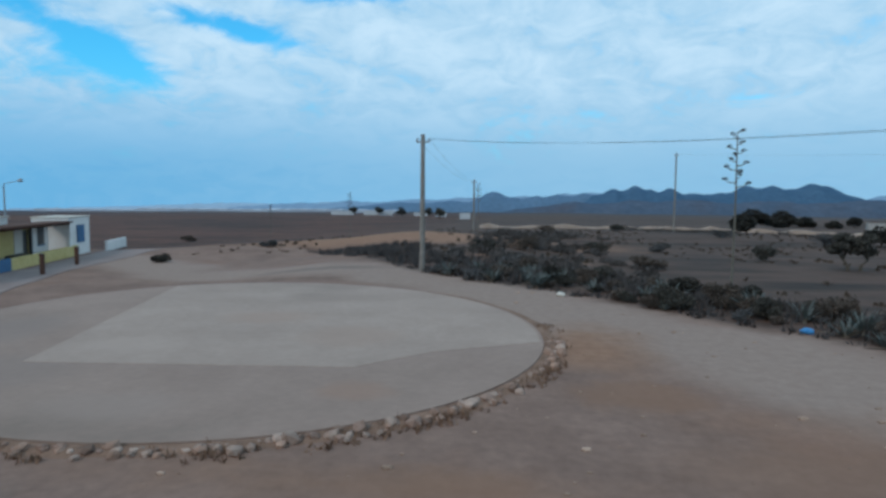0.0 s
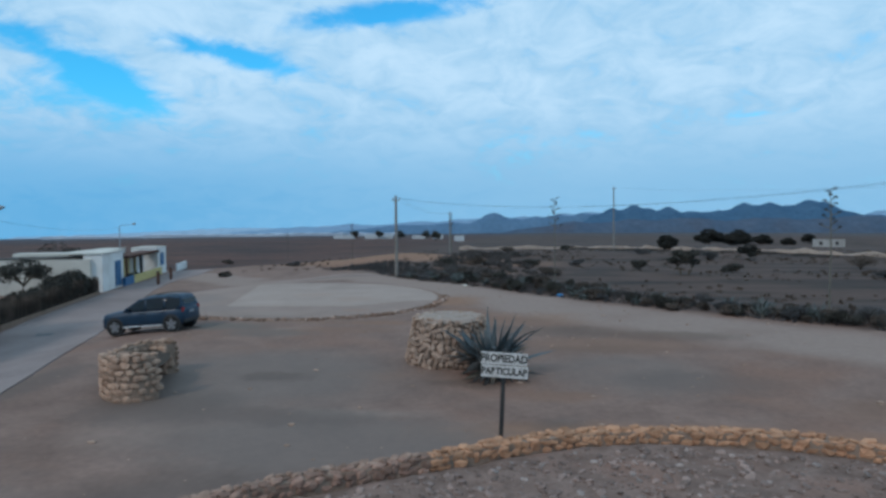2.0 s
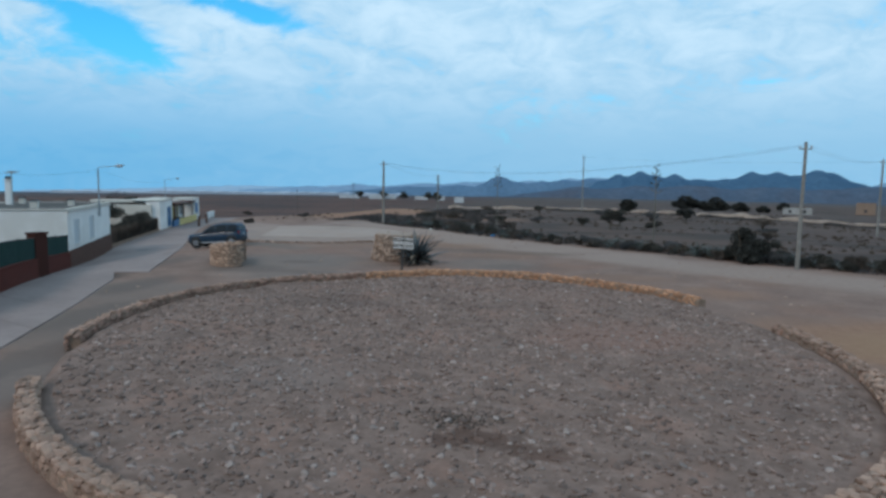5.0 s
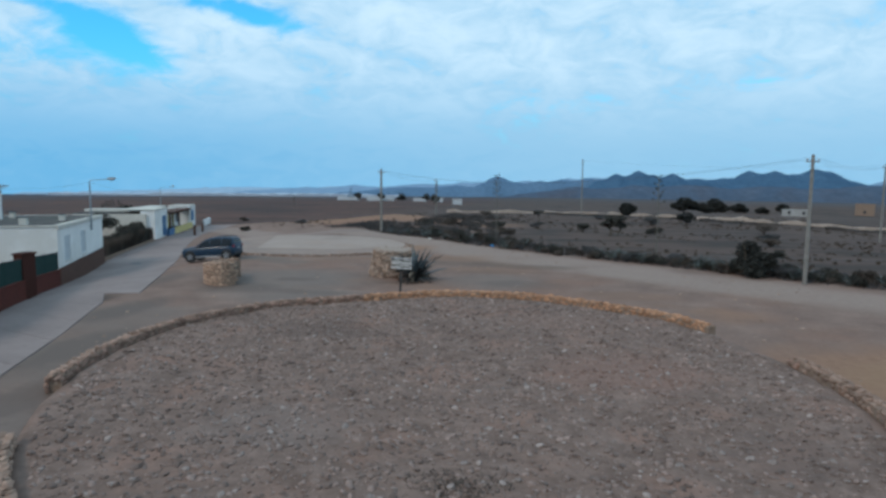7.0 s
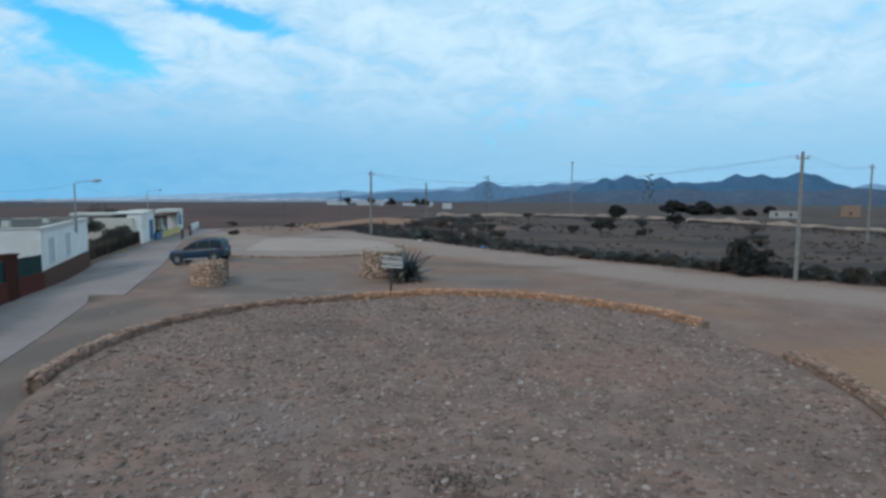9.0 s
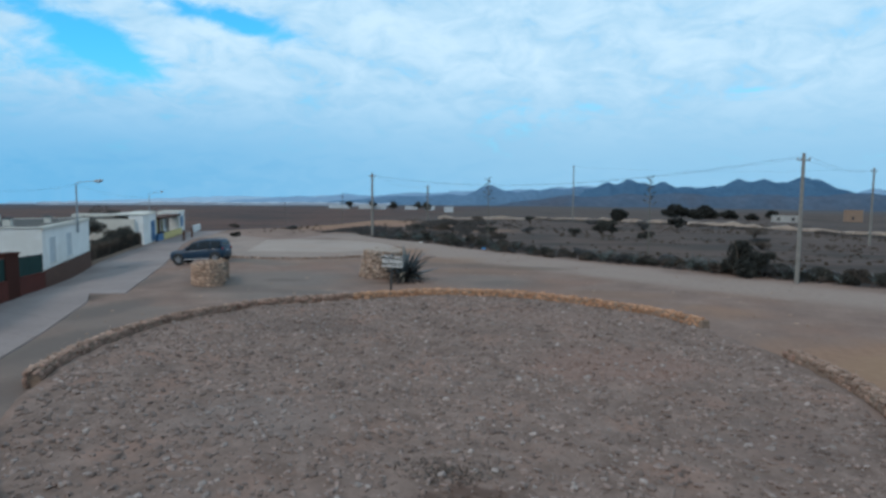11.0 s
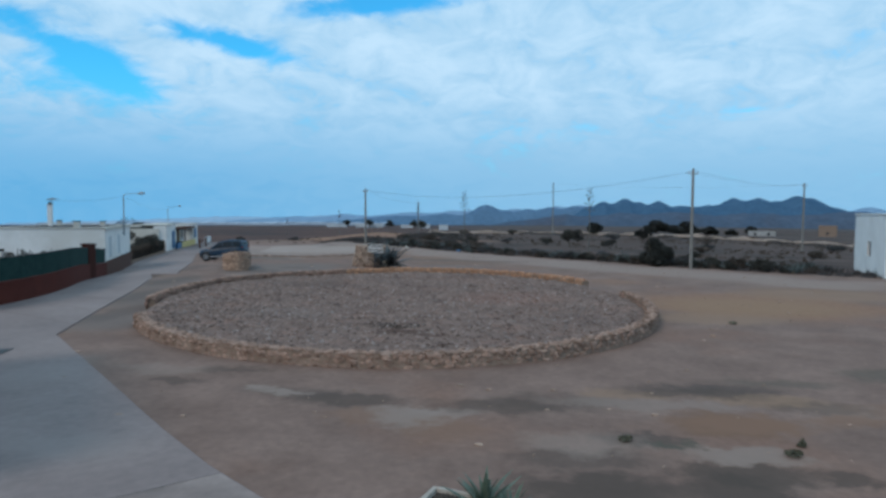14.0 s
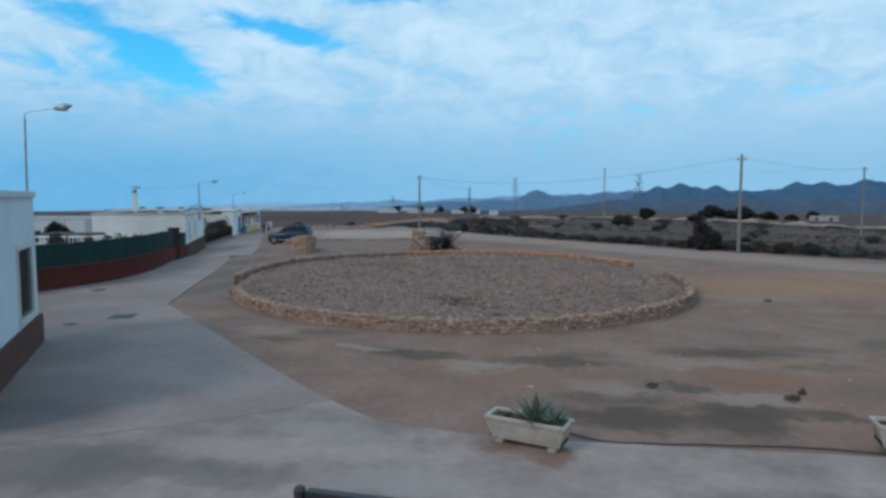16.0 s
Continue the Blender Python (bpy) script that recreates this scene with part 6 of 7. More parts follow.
def porch_hut():
    """White block, yellow porch and a far white room with blue shutters, in one long row."""
    th = thing("porch_house", pose(-32.9, 27.7, -0.88, 0, 0, 109.4), "white and yellow village house with a covered porch and blue door", "house")
    part("front_block", boxed((0.2, 0, -0.2), (6.5, 1.5, 3.12), 0.03), M_WHITE, th)
    part("block_roof", boxed((0.1, -0.1, 3.12), (6.6, 3.6, 3.24), 0.02), M_CREAM, th)
    part("upper_room", boxed((3.0, 1.5, 2.6), (13.2, 3.4, 3.12), 0.03), M_WHITE, th)
    part("upper_roof", boxed((6.6, 1.4, 3.124), (13.3, 3.5, 3.22), 0.02), M_CREAM, th)
    d = part("door", boxed((3.75, -0.05, 0.05), (5.6, -0.004, 2.35), 0.01), M_BLUE, th, "blue painted wooden door")
    for k in range(4):
        part("door_panel", boxed((3.9 + 0.84 * (k % 2), -0.08, 0.25 + (k // 2) * 1.05), (4.6 + 0.84 * (k % 2), -0.052, 1.15 + (k // 2) * 1.05), 0.01), M_BLUE, d)
    part("low_wall", boxed((5.7, -0.35, -0.2), (8.9, -0.1, 0.66), 0.02), M_BLUE, th, "low blue painted wall")
    back = part("porch_back_wall", pierced(12.6, 2.5, 0.25, [(7.9, 9.1, 0.0, 2.15)]), M_YELLOW, th, "ochre yellow porch wall")
    back.matrix_local = Matrix.Translation((6.5, 1.1, 0))
    part("dark_doorway", boxed((14.4, 1.25, 0.0), (15.6, 1.3, 2.15)), M_DARK, th)
    part("white_bay", boxed((13.0, 1.06, 0), (14.35, 1.097, 2.45)), M_CREAM, th)
    part("white_bay", boxed((15.65, 1.06, 0), (19.0, 1.097, 2.45)), M_WHITE, th)
    w = part("window", boxed((16.9, 1.02, 0.95), (18.1, 1.05, 2.25)), M_DARK, th, "dark window pane")
    part("sill", boxed((16.8, 0.96, 0.86), (18.2, 1.055, 0.94), 0.01), M_BLUE, w)
    part("porch_roof", boxed((6.65, -0.45, 2.52), (20.0, 1.49, 2.66), 0.02), M_PLINTH, th, "flat dark porch roof")
    for k in range(13):
        part("rafter", boxed((6.9 + 1.0 * k, -0.55, 2.40), (7.02 + 1.0 * k, 1.08, 2.518), 0.01), M_PLINTH, th)
    for x, mat in ((6.7, M_PLINTH), (12.2, M_BLACK), (19.6, M_WHITE)):
        part("porch_post", boxed((x, -0.30, 0.55), (x + 0.2, -0.12, 2.40), 0.01), mat, th)
    part("porch_parapet", boxed((8.95, -0.35, -0.2), (21.3, -0.1, 0.62), 0.02), M_YELLOW, th, "low yellow parapet")
    part("porch_floor", boxed((6.5, -0.1, -0.2), (20.0, 1.1, 0.10)), M_CONC, th)
    part("far_room", boxed((20.0, -0.05, -0.3), (25.2, 2.6, 2.86), 0.02), M_WHITE, th)
    part("far_room_roof", boxed((19.95, -0.12, 2.86), (25.3, 2.7, 2.96), 0.02), M_CREAM, th)
    win = part("window", boxed((21.9, -0.075, 0.75), (23.7, -0.053, 2.25)), M_DARK, th, "window behind closed blue shutters")
    for k in range(2):
        part("shutter", boxed((21.92 + 0.89 * k, -0.12, 0.77), (22.79 + 0.89 * k, -0.08, 2.23), 0.006), M_BLUE, win, "blue shutter")
    part("corner_stripe", boxed((25.205, 0.0, -0.3), (25.235, 0.8, 2.3)), M_BLUE, th, "blue painted dado")
    an = part("annex", boxed((-0.1, 0.85, -0.4), (6.0, 8.2, 2.72), 0.03), M_CREAM, th, "long cream annex")
    part("annex_roof", boxed((0.0, 1.5, 2.724), (6.1, 8.3, 2.84), 0.02), M_ROOF, an)
    part("annex_parapet", boxed((3.8, 3.7, 2.84), (6.0, 8.2, 3.12), 0.02), M_CREAM, an)
    part("low_white_wall", boxed((26.3, -1.2, -0.3), (32.5, -0.95, 0.62), 0.03), M_WHITE, th)
    part("bench", boxed((11.0, 0.3, 0.1), (13.4, 0.9, 0.62), 0.04), M_ROOF, th, "dark low bench in the porch")


white_house()
near_house()
porch_hut()


def bollard(x, y, h):
    th = thing("bollard", pose(x, y, land(x, y) + 0.03), "dark wooden bollard beside the street", "bollard", "bollards")
    part("post", boxed((-0.11, -0.11, 0), (0.11, 0.11, h), 0.02), M_PLINTH, th)
    part("cap", boxed((-0.13, -0.13, h), (0.13, 0.13, h + 0.05), 0.015), M_BLACK, th)


bollard(-32.0, 34.5, 1.2)
bollard(-34.1, 40.3, 1.2)


def block_house(x, y, rz, L, D, H, label, mat=M_WHITE, windows=2, name="far_house", z=None):
    th = thing(name, pose(x, y, land(x, y) - 0.3 if z is None else z, 0, 0, rz), label, "house")
    holes = [(L * (k + 0.5) / windows - 0.45, L * (k + 0.5) / windows + 0.45, 1.2, 2.2) for k in range(windows)]
    house_shell(th, L, D, H, holes, mat, 0.1)
    for h in holes:
        part("window", boxed((h[0], 0.12, h[2]), (h[1], 0.16, h[3])), M_DARK, th)
    return th


block_house(-38.0, -4.0, 10, 8.4, 6, 3.2, "pale flat-roofed house behind the garden wall", M_SHUTTER, 3, "back_house", -1.0)
block_house(93.5, 190, -22, 8.6, 5.0, 2.7, "small white farm building beyond the field", M_FARWALL, 2, "far_house")
block_house(128.0, 214, -28, 6.0, 4.6, 4.6, "tan half-ruined farm building", M_MORTAR, 1, "far_house")
block_house(35.2, 2.6, 256, 7.5, 6, 4.0, "white windowless farm building beside the road", M_WHITE, 1, "white_barn", 0)
for x, y, L, H in ((-128, 470, 16, 2.6), (-104, 440, 8, 3.2), (-90, 430, 18, 2.6), (-66, 430, 9, 2.6), (-52, 420, 7, 3.0), (-29, 326, 5, 3.4)):
    block_house(x, y, 187, L, 9, H, "small pale farm building far out on the plain", M_SHUTTER, 2, "plain_building")
for i, (x, y) in enumerate(((-116, 425), (-97, 415), (-62, 405), (-45, 330), (-80, 410))):
    tree("plain_tree", pose(x, y, land(x, y)), "dark tree among the far farm buildings", 7, 6.5, 400 + i, M_SHRUB, 0.15, 90, 0.5, 1, "plain trees")


def greenhouse(x, y, L, D, H):
    """Long plastic-covered greenhouse with a ribbed roof."""
    th = thing("greenhouse", pose(x, y, land(x, y) - 0.5), "long white plastic greenhouse on the plain", "greenhouse", "greenhouses")
    n = max(3, int(L / 40))
    for k in range(n):
        a, b = L * k / n, L * (k + 1) / n - 1
        bm = bmesh.new()
        vs = [[bm.verts.new((xx, yy, zz)) for xx, zz in ((a, 0), (a, H * 0.8), ((a + b) / 2, H), (b, H * 0.8), (b, 0))] for yy in (0, D)]
        for i in range(4):
            bm.faces.new((vs[0][i], vs[0][i + 1], vs[1][i + 1], vs[1][i]))
        bm.faces.new(vs[0][::-1])
        bm.faces.new(vs[1])
        part("bay", bm, M_GREENHOUSE, th)


for x, y, L, D, H in ((-900, 1400, 420, 60, 9), (-640, 1500, 260, 60, 8), (-1250, 1500, 300, 60, 9), (-470, 1250, 110, 50, 6), (-250, 900, 70, 40, 4.5)):
    greenhouse(x, y, L, D, H)


def strip(points, lo, hi, thick, follow=False):
    """A wall of even height along a broken line; bricks run along it."""
    bm = bmesh.new()
    lay = bm.loops.layers.uv.new("UVMap")
    run = 0.0
    P = [Vector((x, y, dip(x, y) if follow else 0)) for x, y in points]
    offs = []
    for i, p in enumerate(P):
        d = (P[min(i + 1, len(P) - 1)] - P[max(i - 1, 0)]).normalized()
        offs.append(Vector((-d.y, d.x, 0)) * thick / 2)
    rings, runs = [], []
    for i, p in enumerate(P):
        if i:
            run += (P[i] - P[i - 1]).length
        runs.append(run)
        rings.append([bm.verts.new(q + Vector((0, 0, z))) for q, z in ((p - offs[i], lo), (p - offs[i], hi), (p + offs[i], hi), (p + offs[i], lo))])
    hs = (0, hi - lo, hi - lo + thick, 2 * (hi - lo) + thick)
    for i in range(len(P) - 1):
        for k in range(3):
            f = bm.faces.new((rings[i][k], rings[i][k + 1], rings[i + 1][k + 1], rings[i + 1][k]))
            for lp, (u, v) in zip(f.loops, ((runs[i], hs[k]), (runs[i], hs[k + 1]), (runs[i + 1], hs[k + 1]), (runs[i + 1], hs[k]))):
                lp[lay].uv = (u, v)
    bm.faces.new(rings[0])
    bm.faces.new(rings[-1][::-1])
    return bm


def garden_wall():
    th = thing("garden_wall", pose(0, 0, 0), "low red brick garden wall with green shade netting above", "garden wall")
    runs = (curve_line([(-13.2, -33.5), (-11.5, -26.8), (-11.1, -23.2), (-11.7, -19.6), (-13.2, -15.8), (-16.35, -9.95)], 8), curve_line([(-17.2, -8.5), (-18.5, -5.9), (-19.65, -3.5)], 4))
    for k, line in enumerate(runs):
        part("brick_wall", strip(line, -0.25, 0.92, 0.24, True), M_BRICK, th, "red brick wall")
        part("brick_coping", strip(line, 0.922, 0.98, 0.30, True), M_BRICK, th)
        net = part("shade_net", strip(line, 1.0, 1.98, 0.03, True), M_MESH, th, "dark green shade netting")
        for i in range(0, len(line), 4):
            x, y = line[i]
            part("fence_post", tube(bmesh.new(), [(x, y, 0.95 + dip(x, y)), (x, y, 2.06 + dip(x, y))], 0.03, 6), M_MESH, th)
        part("top_rail", strip(line, 1.985, 2.02, 0.05, True), M_BLACK, th)
    for x, y in ((-16.5, -9.75), (-17.1, -8.7)):
        z = dip(x, y)
        p = part("gate_post", boxed((x - 0.24, y - 0.24, z - 0.2), (x + 0.24, y + 0.24, z + 2.2), 0.01), M_BRICK, th, "square red brick gate post")
        part("post_cap", boxed((x - 0.3, y - 0.3, z + 2.2), (x + 0.3, y + 0.3, z + 2.3), 0.02), M_BRICK, p)
    part("gate", strip([(-16.6, -9.55), (-17.0, -8.9)], 0.1, 1.9, 0.05, True), M_BRICK, th, "closed dark red metal gate")


def white_balustrade():
    th = thing("terrace_balustrade", pose(-19.6, -18.2, 0, 0, 0, 12), "white moulded balustrade on a terrace wall", "balustrade")
    part("terrace_wall", boxed((0, 0, 0), (3.6, 0.3, 1.1), 0.02), M_WHITE, th)
    part("handrail", boxed((-0.05, -0.02, 1.68), (3.65, 0.32, 1.8), 0.03), M_WHITE, th)
    for k in range(15):
        x = 0.15 + k * 0.236
        bm = bmesh.new()
        tube(bm, [(x, 0.15, 1.1), (x, 0.15, 1.2), (x, 0.15, 1.33), (x, 0.15, 1.5), (x, 0.15, 1.68)], [0.05, 0.035, 0.075, 0.04, 0.055], 8)
        part("baluster", bm, M_WHITE, th)


garden_wall()
white_balustrade()
for i, (x, y, w, h) in enumerate(((-15.2, -21.5, 1.8, 2.5), (-18.4, -13.4, 2.0, 2.5), (-16.2, -18.5, 1.5, 2.2), (-19.2, -10.2, 1.6, 2.5))):
    shrub("garden_shrub", pose(x, y, land(x, y)), "green garden shrub behind the netting", w, h, 300 + i, M_SHRUB, 160, 0.07, "garden shrubs")
shrub("garden_tree", pose(-27.2, -7.9, -1.0), "dense dark upright garden bush beside the white house", 2.2, 3.7, 310, M_TREE, 420, 0.1, "", "tree")
tree("garden_tree", pose(-42.0, 33.6, -0.9), "dark bushy tree behind the houses", 5.6, 4.3, 312, M_TREE, 0.25, 220, 0.12)
tree("garden_tree", pose(-36.6, 23.4, -0.8), "dense dark garden tree behind the brush fence", 3.8, 3.3, 311, M_SHRUB, 0.25, 220, 0.11)


def brush_fence():
    """Dark brushwood screen between the houses."""
    th = thing("brush_fence", pose(0, 0, 0), "dark brushwood fence along the street", "fence")
    a, b = Vector((-26.3, 9.6, 0)), Vector((-32.5, 26.6, 0))
    rnd = random.Random(66)
    n = 10
    for k in range(n):
        p, q = a.lerp(b, k / n), a.lerp(b, (k + 1) / n)
        z = land(p.x, p.y)
        part("base_wall", strip([tuple(p.xy), tuple(p.lerp(q, 0.995).xy)], z - 0.5, z + 0.26, 0.25), M_MORTAR, th, "low earth-coloured base wall")
        bm = bmesh.new()
        for i in range(130):
            c = p.lerp(q, i / 130)
            c.z = land(c.x, c.y)
            h = rnd.uniform(1.05, 1.6) + 0.2 * noise.noise(Vector((c.x, c.y, 0)))
            o = Vector((rnd.uniform(-0.06, 0.06), rnd.uniform(-0.06, 0.06), 0))
            tube(bm, [c + o + Vector((0, 0, 0.2)), c + o * 2 + Vector((rnd.uniform(-0.05, 0.05), rnd.uniform(-0.05, 0.05), h))], [0.022, 0.01], 3, False)
        part("brush_panel", bm, M_DRYSHRUB, th)
        part("fence_post", tube(bmesh.new(), [p + Vector((0, 0, z)), p + Vector((0, 0, z + 1.45))], 0.05, 6), M_BARK, th)


def garden_canopy():
    th = thing("garden_canopy", pose(-18.6, -16.6, 0, 0, 0, 12), "dark low canopy on thin posts in the garden", "canopy")
    bm = boxed((-1.6, -0.9, 1.78), (1.6, 0.9, 1.9), 0.05)
    part("cover", bm, M_BLACK, th, "dark cloth cover")
    for x in (-1.5, 1.5):
        for y in (-0.8, 0.8):
            part("post", tube(bmesh.new(), [(x, y, 0), (x, y, 1.8)], 0.03, 6), M_STEEL, th)


garden_canopy()
brush_fence()
for i, (t, w, h) in enumerate(((0.16, 2.0, 1.5), (0.34, 2.2, 1.7), (0.48, 2.4, 2.0), (0.60, 2.4, 2.35), (0.70, 2.2, 2.1), (0.80, 2.4, 2.6), (0.89, 2.0, 2.3), (0.97, 1.6, 1.7))):
    x, y = -26.3 - 6.2 * t - 0.9, 9.6 + 17.0 * t - 0.3
    shrub("hedge_bush", pose(x, y, land(x, y)), "dark green bush leaning over the brush fence", w, h, 330 + i, M_SHRUB, 210, 0.085, "hedge bushes")


def dry_stone_wall():
    th = thing("field_wall", pose(0, 0, 0), "long pale dry-stone wall across the fields", "wall")
    line = curve_line([(-10, 104), (14, 106), (27, 101), (38, 90), (52, 78.5), (64, 66), (78, 55)], 10)
    bm = bmesh.new()
    prev = None
    for i, (x, y) in enumerate(line):
        z = land(x, y)
        h = 0.45 + 0.75 * noise.noise(Vector((i * 0.6, 0, 0)))
        q = [bm.verts.new((x, y + d, z + k)) for d, k in ((-0.6, -0.3), (-0.4, h), (0.4, h), (0.6, -0.3))]
        if prev:
            for k in range(3):
                bm.faces.new((prev[k], prev[k + 1], q[k + 1], q[k]))
        prev = q
    part("wall_body", bm, M_PALE, th)


dry_stone_wall()


# ---- poles, lamps and wires ----
def power_pole(x, y, top, label="weathered wooden power pole", arm=True, r=0.13):
    th = thing("power_pole", pose(x, y, land(x, y)), label, "power pole", "power poles")
    h = top - land(x, y)
    part("mast", tube(bmesh.new(), [(0, 0, -0.4), (0, 0, h * 0.5), (0, 0, h)], [r, r * 0.85, r * 0.68], 10), M_WOODPOLE, th)
    if arm:
        part("bracket", boxed((-0.35, -0.04, h - 0.42), (0.35, 0.04, h - 0.34), 0.01), M_STEEL, th)
        for k in (-0.3, 0.3):
            part("insulator", tube(bmesh.new(), [(k, 0, h - 0.34), (k, 0, h - 0.26), (k, 0, h - 0.2)], [0.03, 0.05, 0.03], 8), M_LAMPGLASS, th)
    return th


power_pole(-8.55, 32.24, 7.05, "weathered wooden power pole beside the dirt road", True, 0.15)
power_pole(23.08, 0.60, 7.27, "pale weathered power pole at the road's edge", True, 0.12)
power_pole(18.8, 95.2, 10.8, "tall thin power pole in the distance", True, 0.14)
power_pole(-9.5, 83, 6.4, "short power pole beside the track", True, 0.14)
power_pole(49.3, 44, 8.3, "grey power pole in the field", True, 0.14)


def street_lamp(base, top, head, label, r=0.05, foot=0.0):
    """foot: how high over the ground the pole begins, where a wall holds it."""
    bx, by = base
    th = thing("street_lamp", pose(bx, by, land(bx, by)), label, "street lamp", "street lamps")
    t, h = Vector(top) - Vector((bx, by, land(bx, by))), Vector(head) - Vector((bx, by, land(bx, by)))
    part("pole", tube(bmesh.new(), [(0, 0, foot), (t.x, t.y, t.z - 0.15)], [r * 1.3, r], 8), M_STEEL, th, "slim steel pole")
    if foot:
        for z in (foot + 0.2, foot + 0.9):
            part("wall_bracket", boxed((-0.25, -0.16, z), (0.06, 0.06, z + 0.06), 0.005), M_STEEL, th)
    arm = [(t.x, t.y, t.z - 0.17), (t.x, t.y, t.z - 0.02), t.lerp(h, 0.12) + Vector((0, 0, 0.04)), h]
    part("arm", tube(bmesh.new(), arm, [r * 0.8, r * 0.6, r * 0.45, r * 0.45], 8), M_STEEL, th)
    bm = bmesh.new()
    d = (h - t).normalized()
    tube(bm, [h - d * 0.12, h + d * 0.02, h + d * 0.28, h + d * 0.5], [0.04, 0.10, 0.12, 0.04], 10)
    hd = part("lamp_head", bm, M_STEEL, th)
    bm = bmesh.new()
    bmesh.ops.create_uvsphere(bm, u_segments=14, v_segments=8, radius=0.15, matrix=Matrix.Translation(h + d * 0.2 - Vector((0, 0, 0.06))) @ Matrix.Diagonal((1.3, 0.9, 0.5, 1)))
    part("globe", bm, M_LAMPGLASS, hd, "pale lamp globe", True)


street_lamp((-23.38, 4.60), (-23.38, 4.60, 5.4), (-22.25, 5.1, 5.55), "steel street lamp on a pole fixed to the white house", 0.05, 2.9)
street_lamp((-40.6, 41.6), (-40.6, 41.6, 4.55), (-37.9, 39.9, 4.8), "steel street lamp behind the porch house")
street_lamp((-8.1, -30.6), (-8.05, -30.5, 6.9), (-6.95, -30.25, 7.1), "steel street lamp with a round head beside the corner house", 0.032)


def wire(a, b, sag, r=0.006):
    a, b = Vector(a), Vector(b)
    th = thing("overhead_wire", Matrix.Translation(a), "thin dark overhead cable between poles", "cable", "overhead cables")
    pts = [(b - a) * t - Vector((0, 0, sag * 4 * t * (1 - t))) for t in np.linspace(0, 1, 21)]
    part("strand", tube(bmesh.new(), pts, r, 5), M_WIRE, th)


for k in (-0.3, 0.3):
    wire((-8.55 + k, 32.24, 6.85), (23.08 + k, 0.60, 7.07), 1.35)
    wire((23.08 + k, 0.60, 7.07), (49.3 + k, 44, 8.1), 0.5)
    wire((-8.55 + k, 32.24, 6.85), (-9.5 + k, 83, 6.2), 0.6)
wire((-23.38, 4.6, 5.3), (-40.6, 41.6, 4.4), 0.5)
wire((-23.38, 4.6, 5.3), (-27.4, 0.4, 4.9), 0.25)
wire((49.3, 44, 8.1), (18.8, 95.2, 10.6), 0.6)


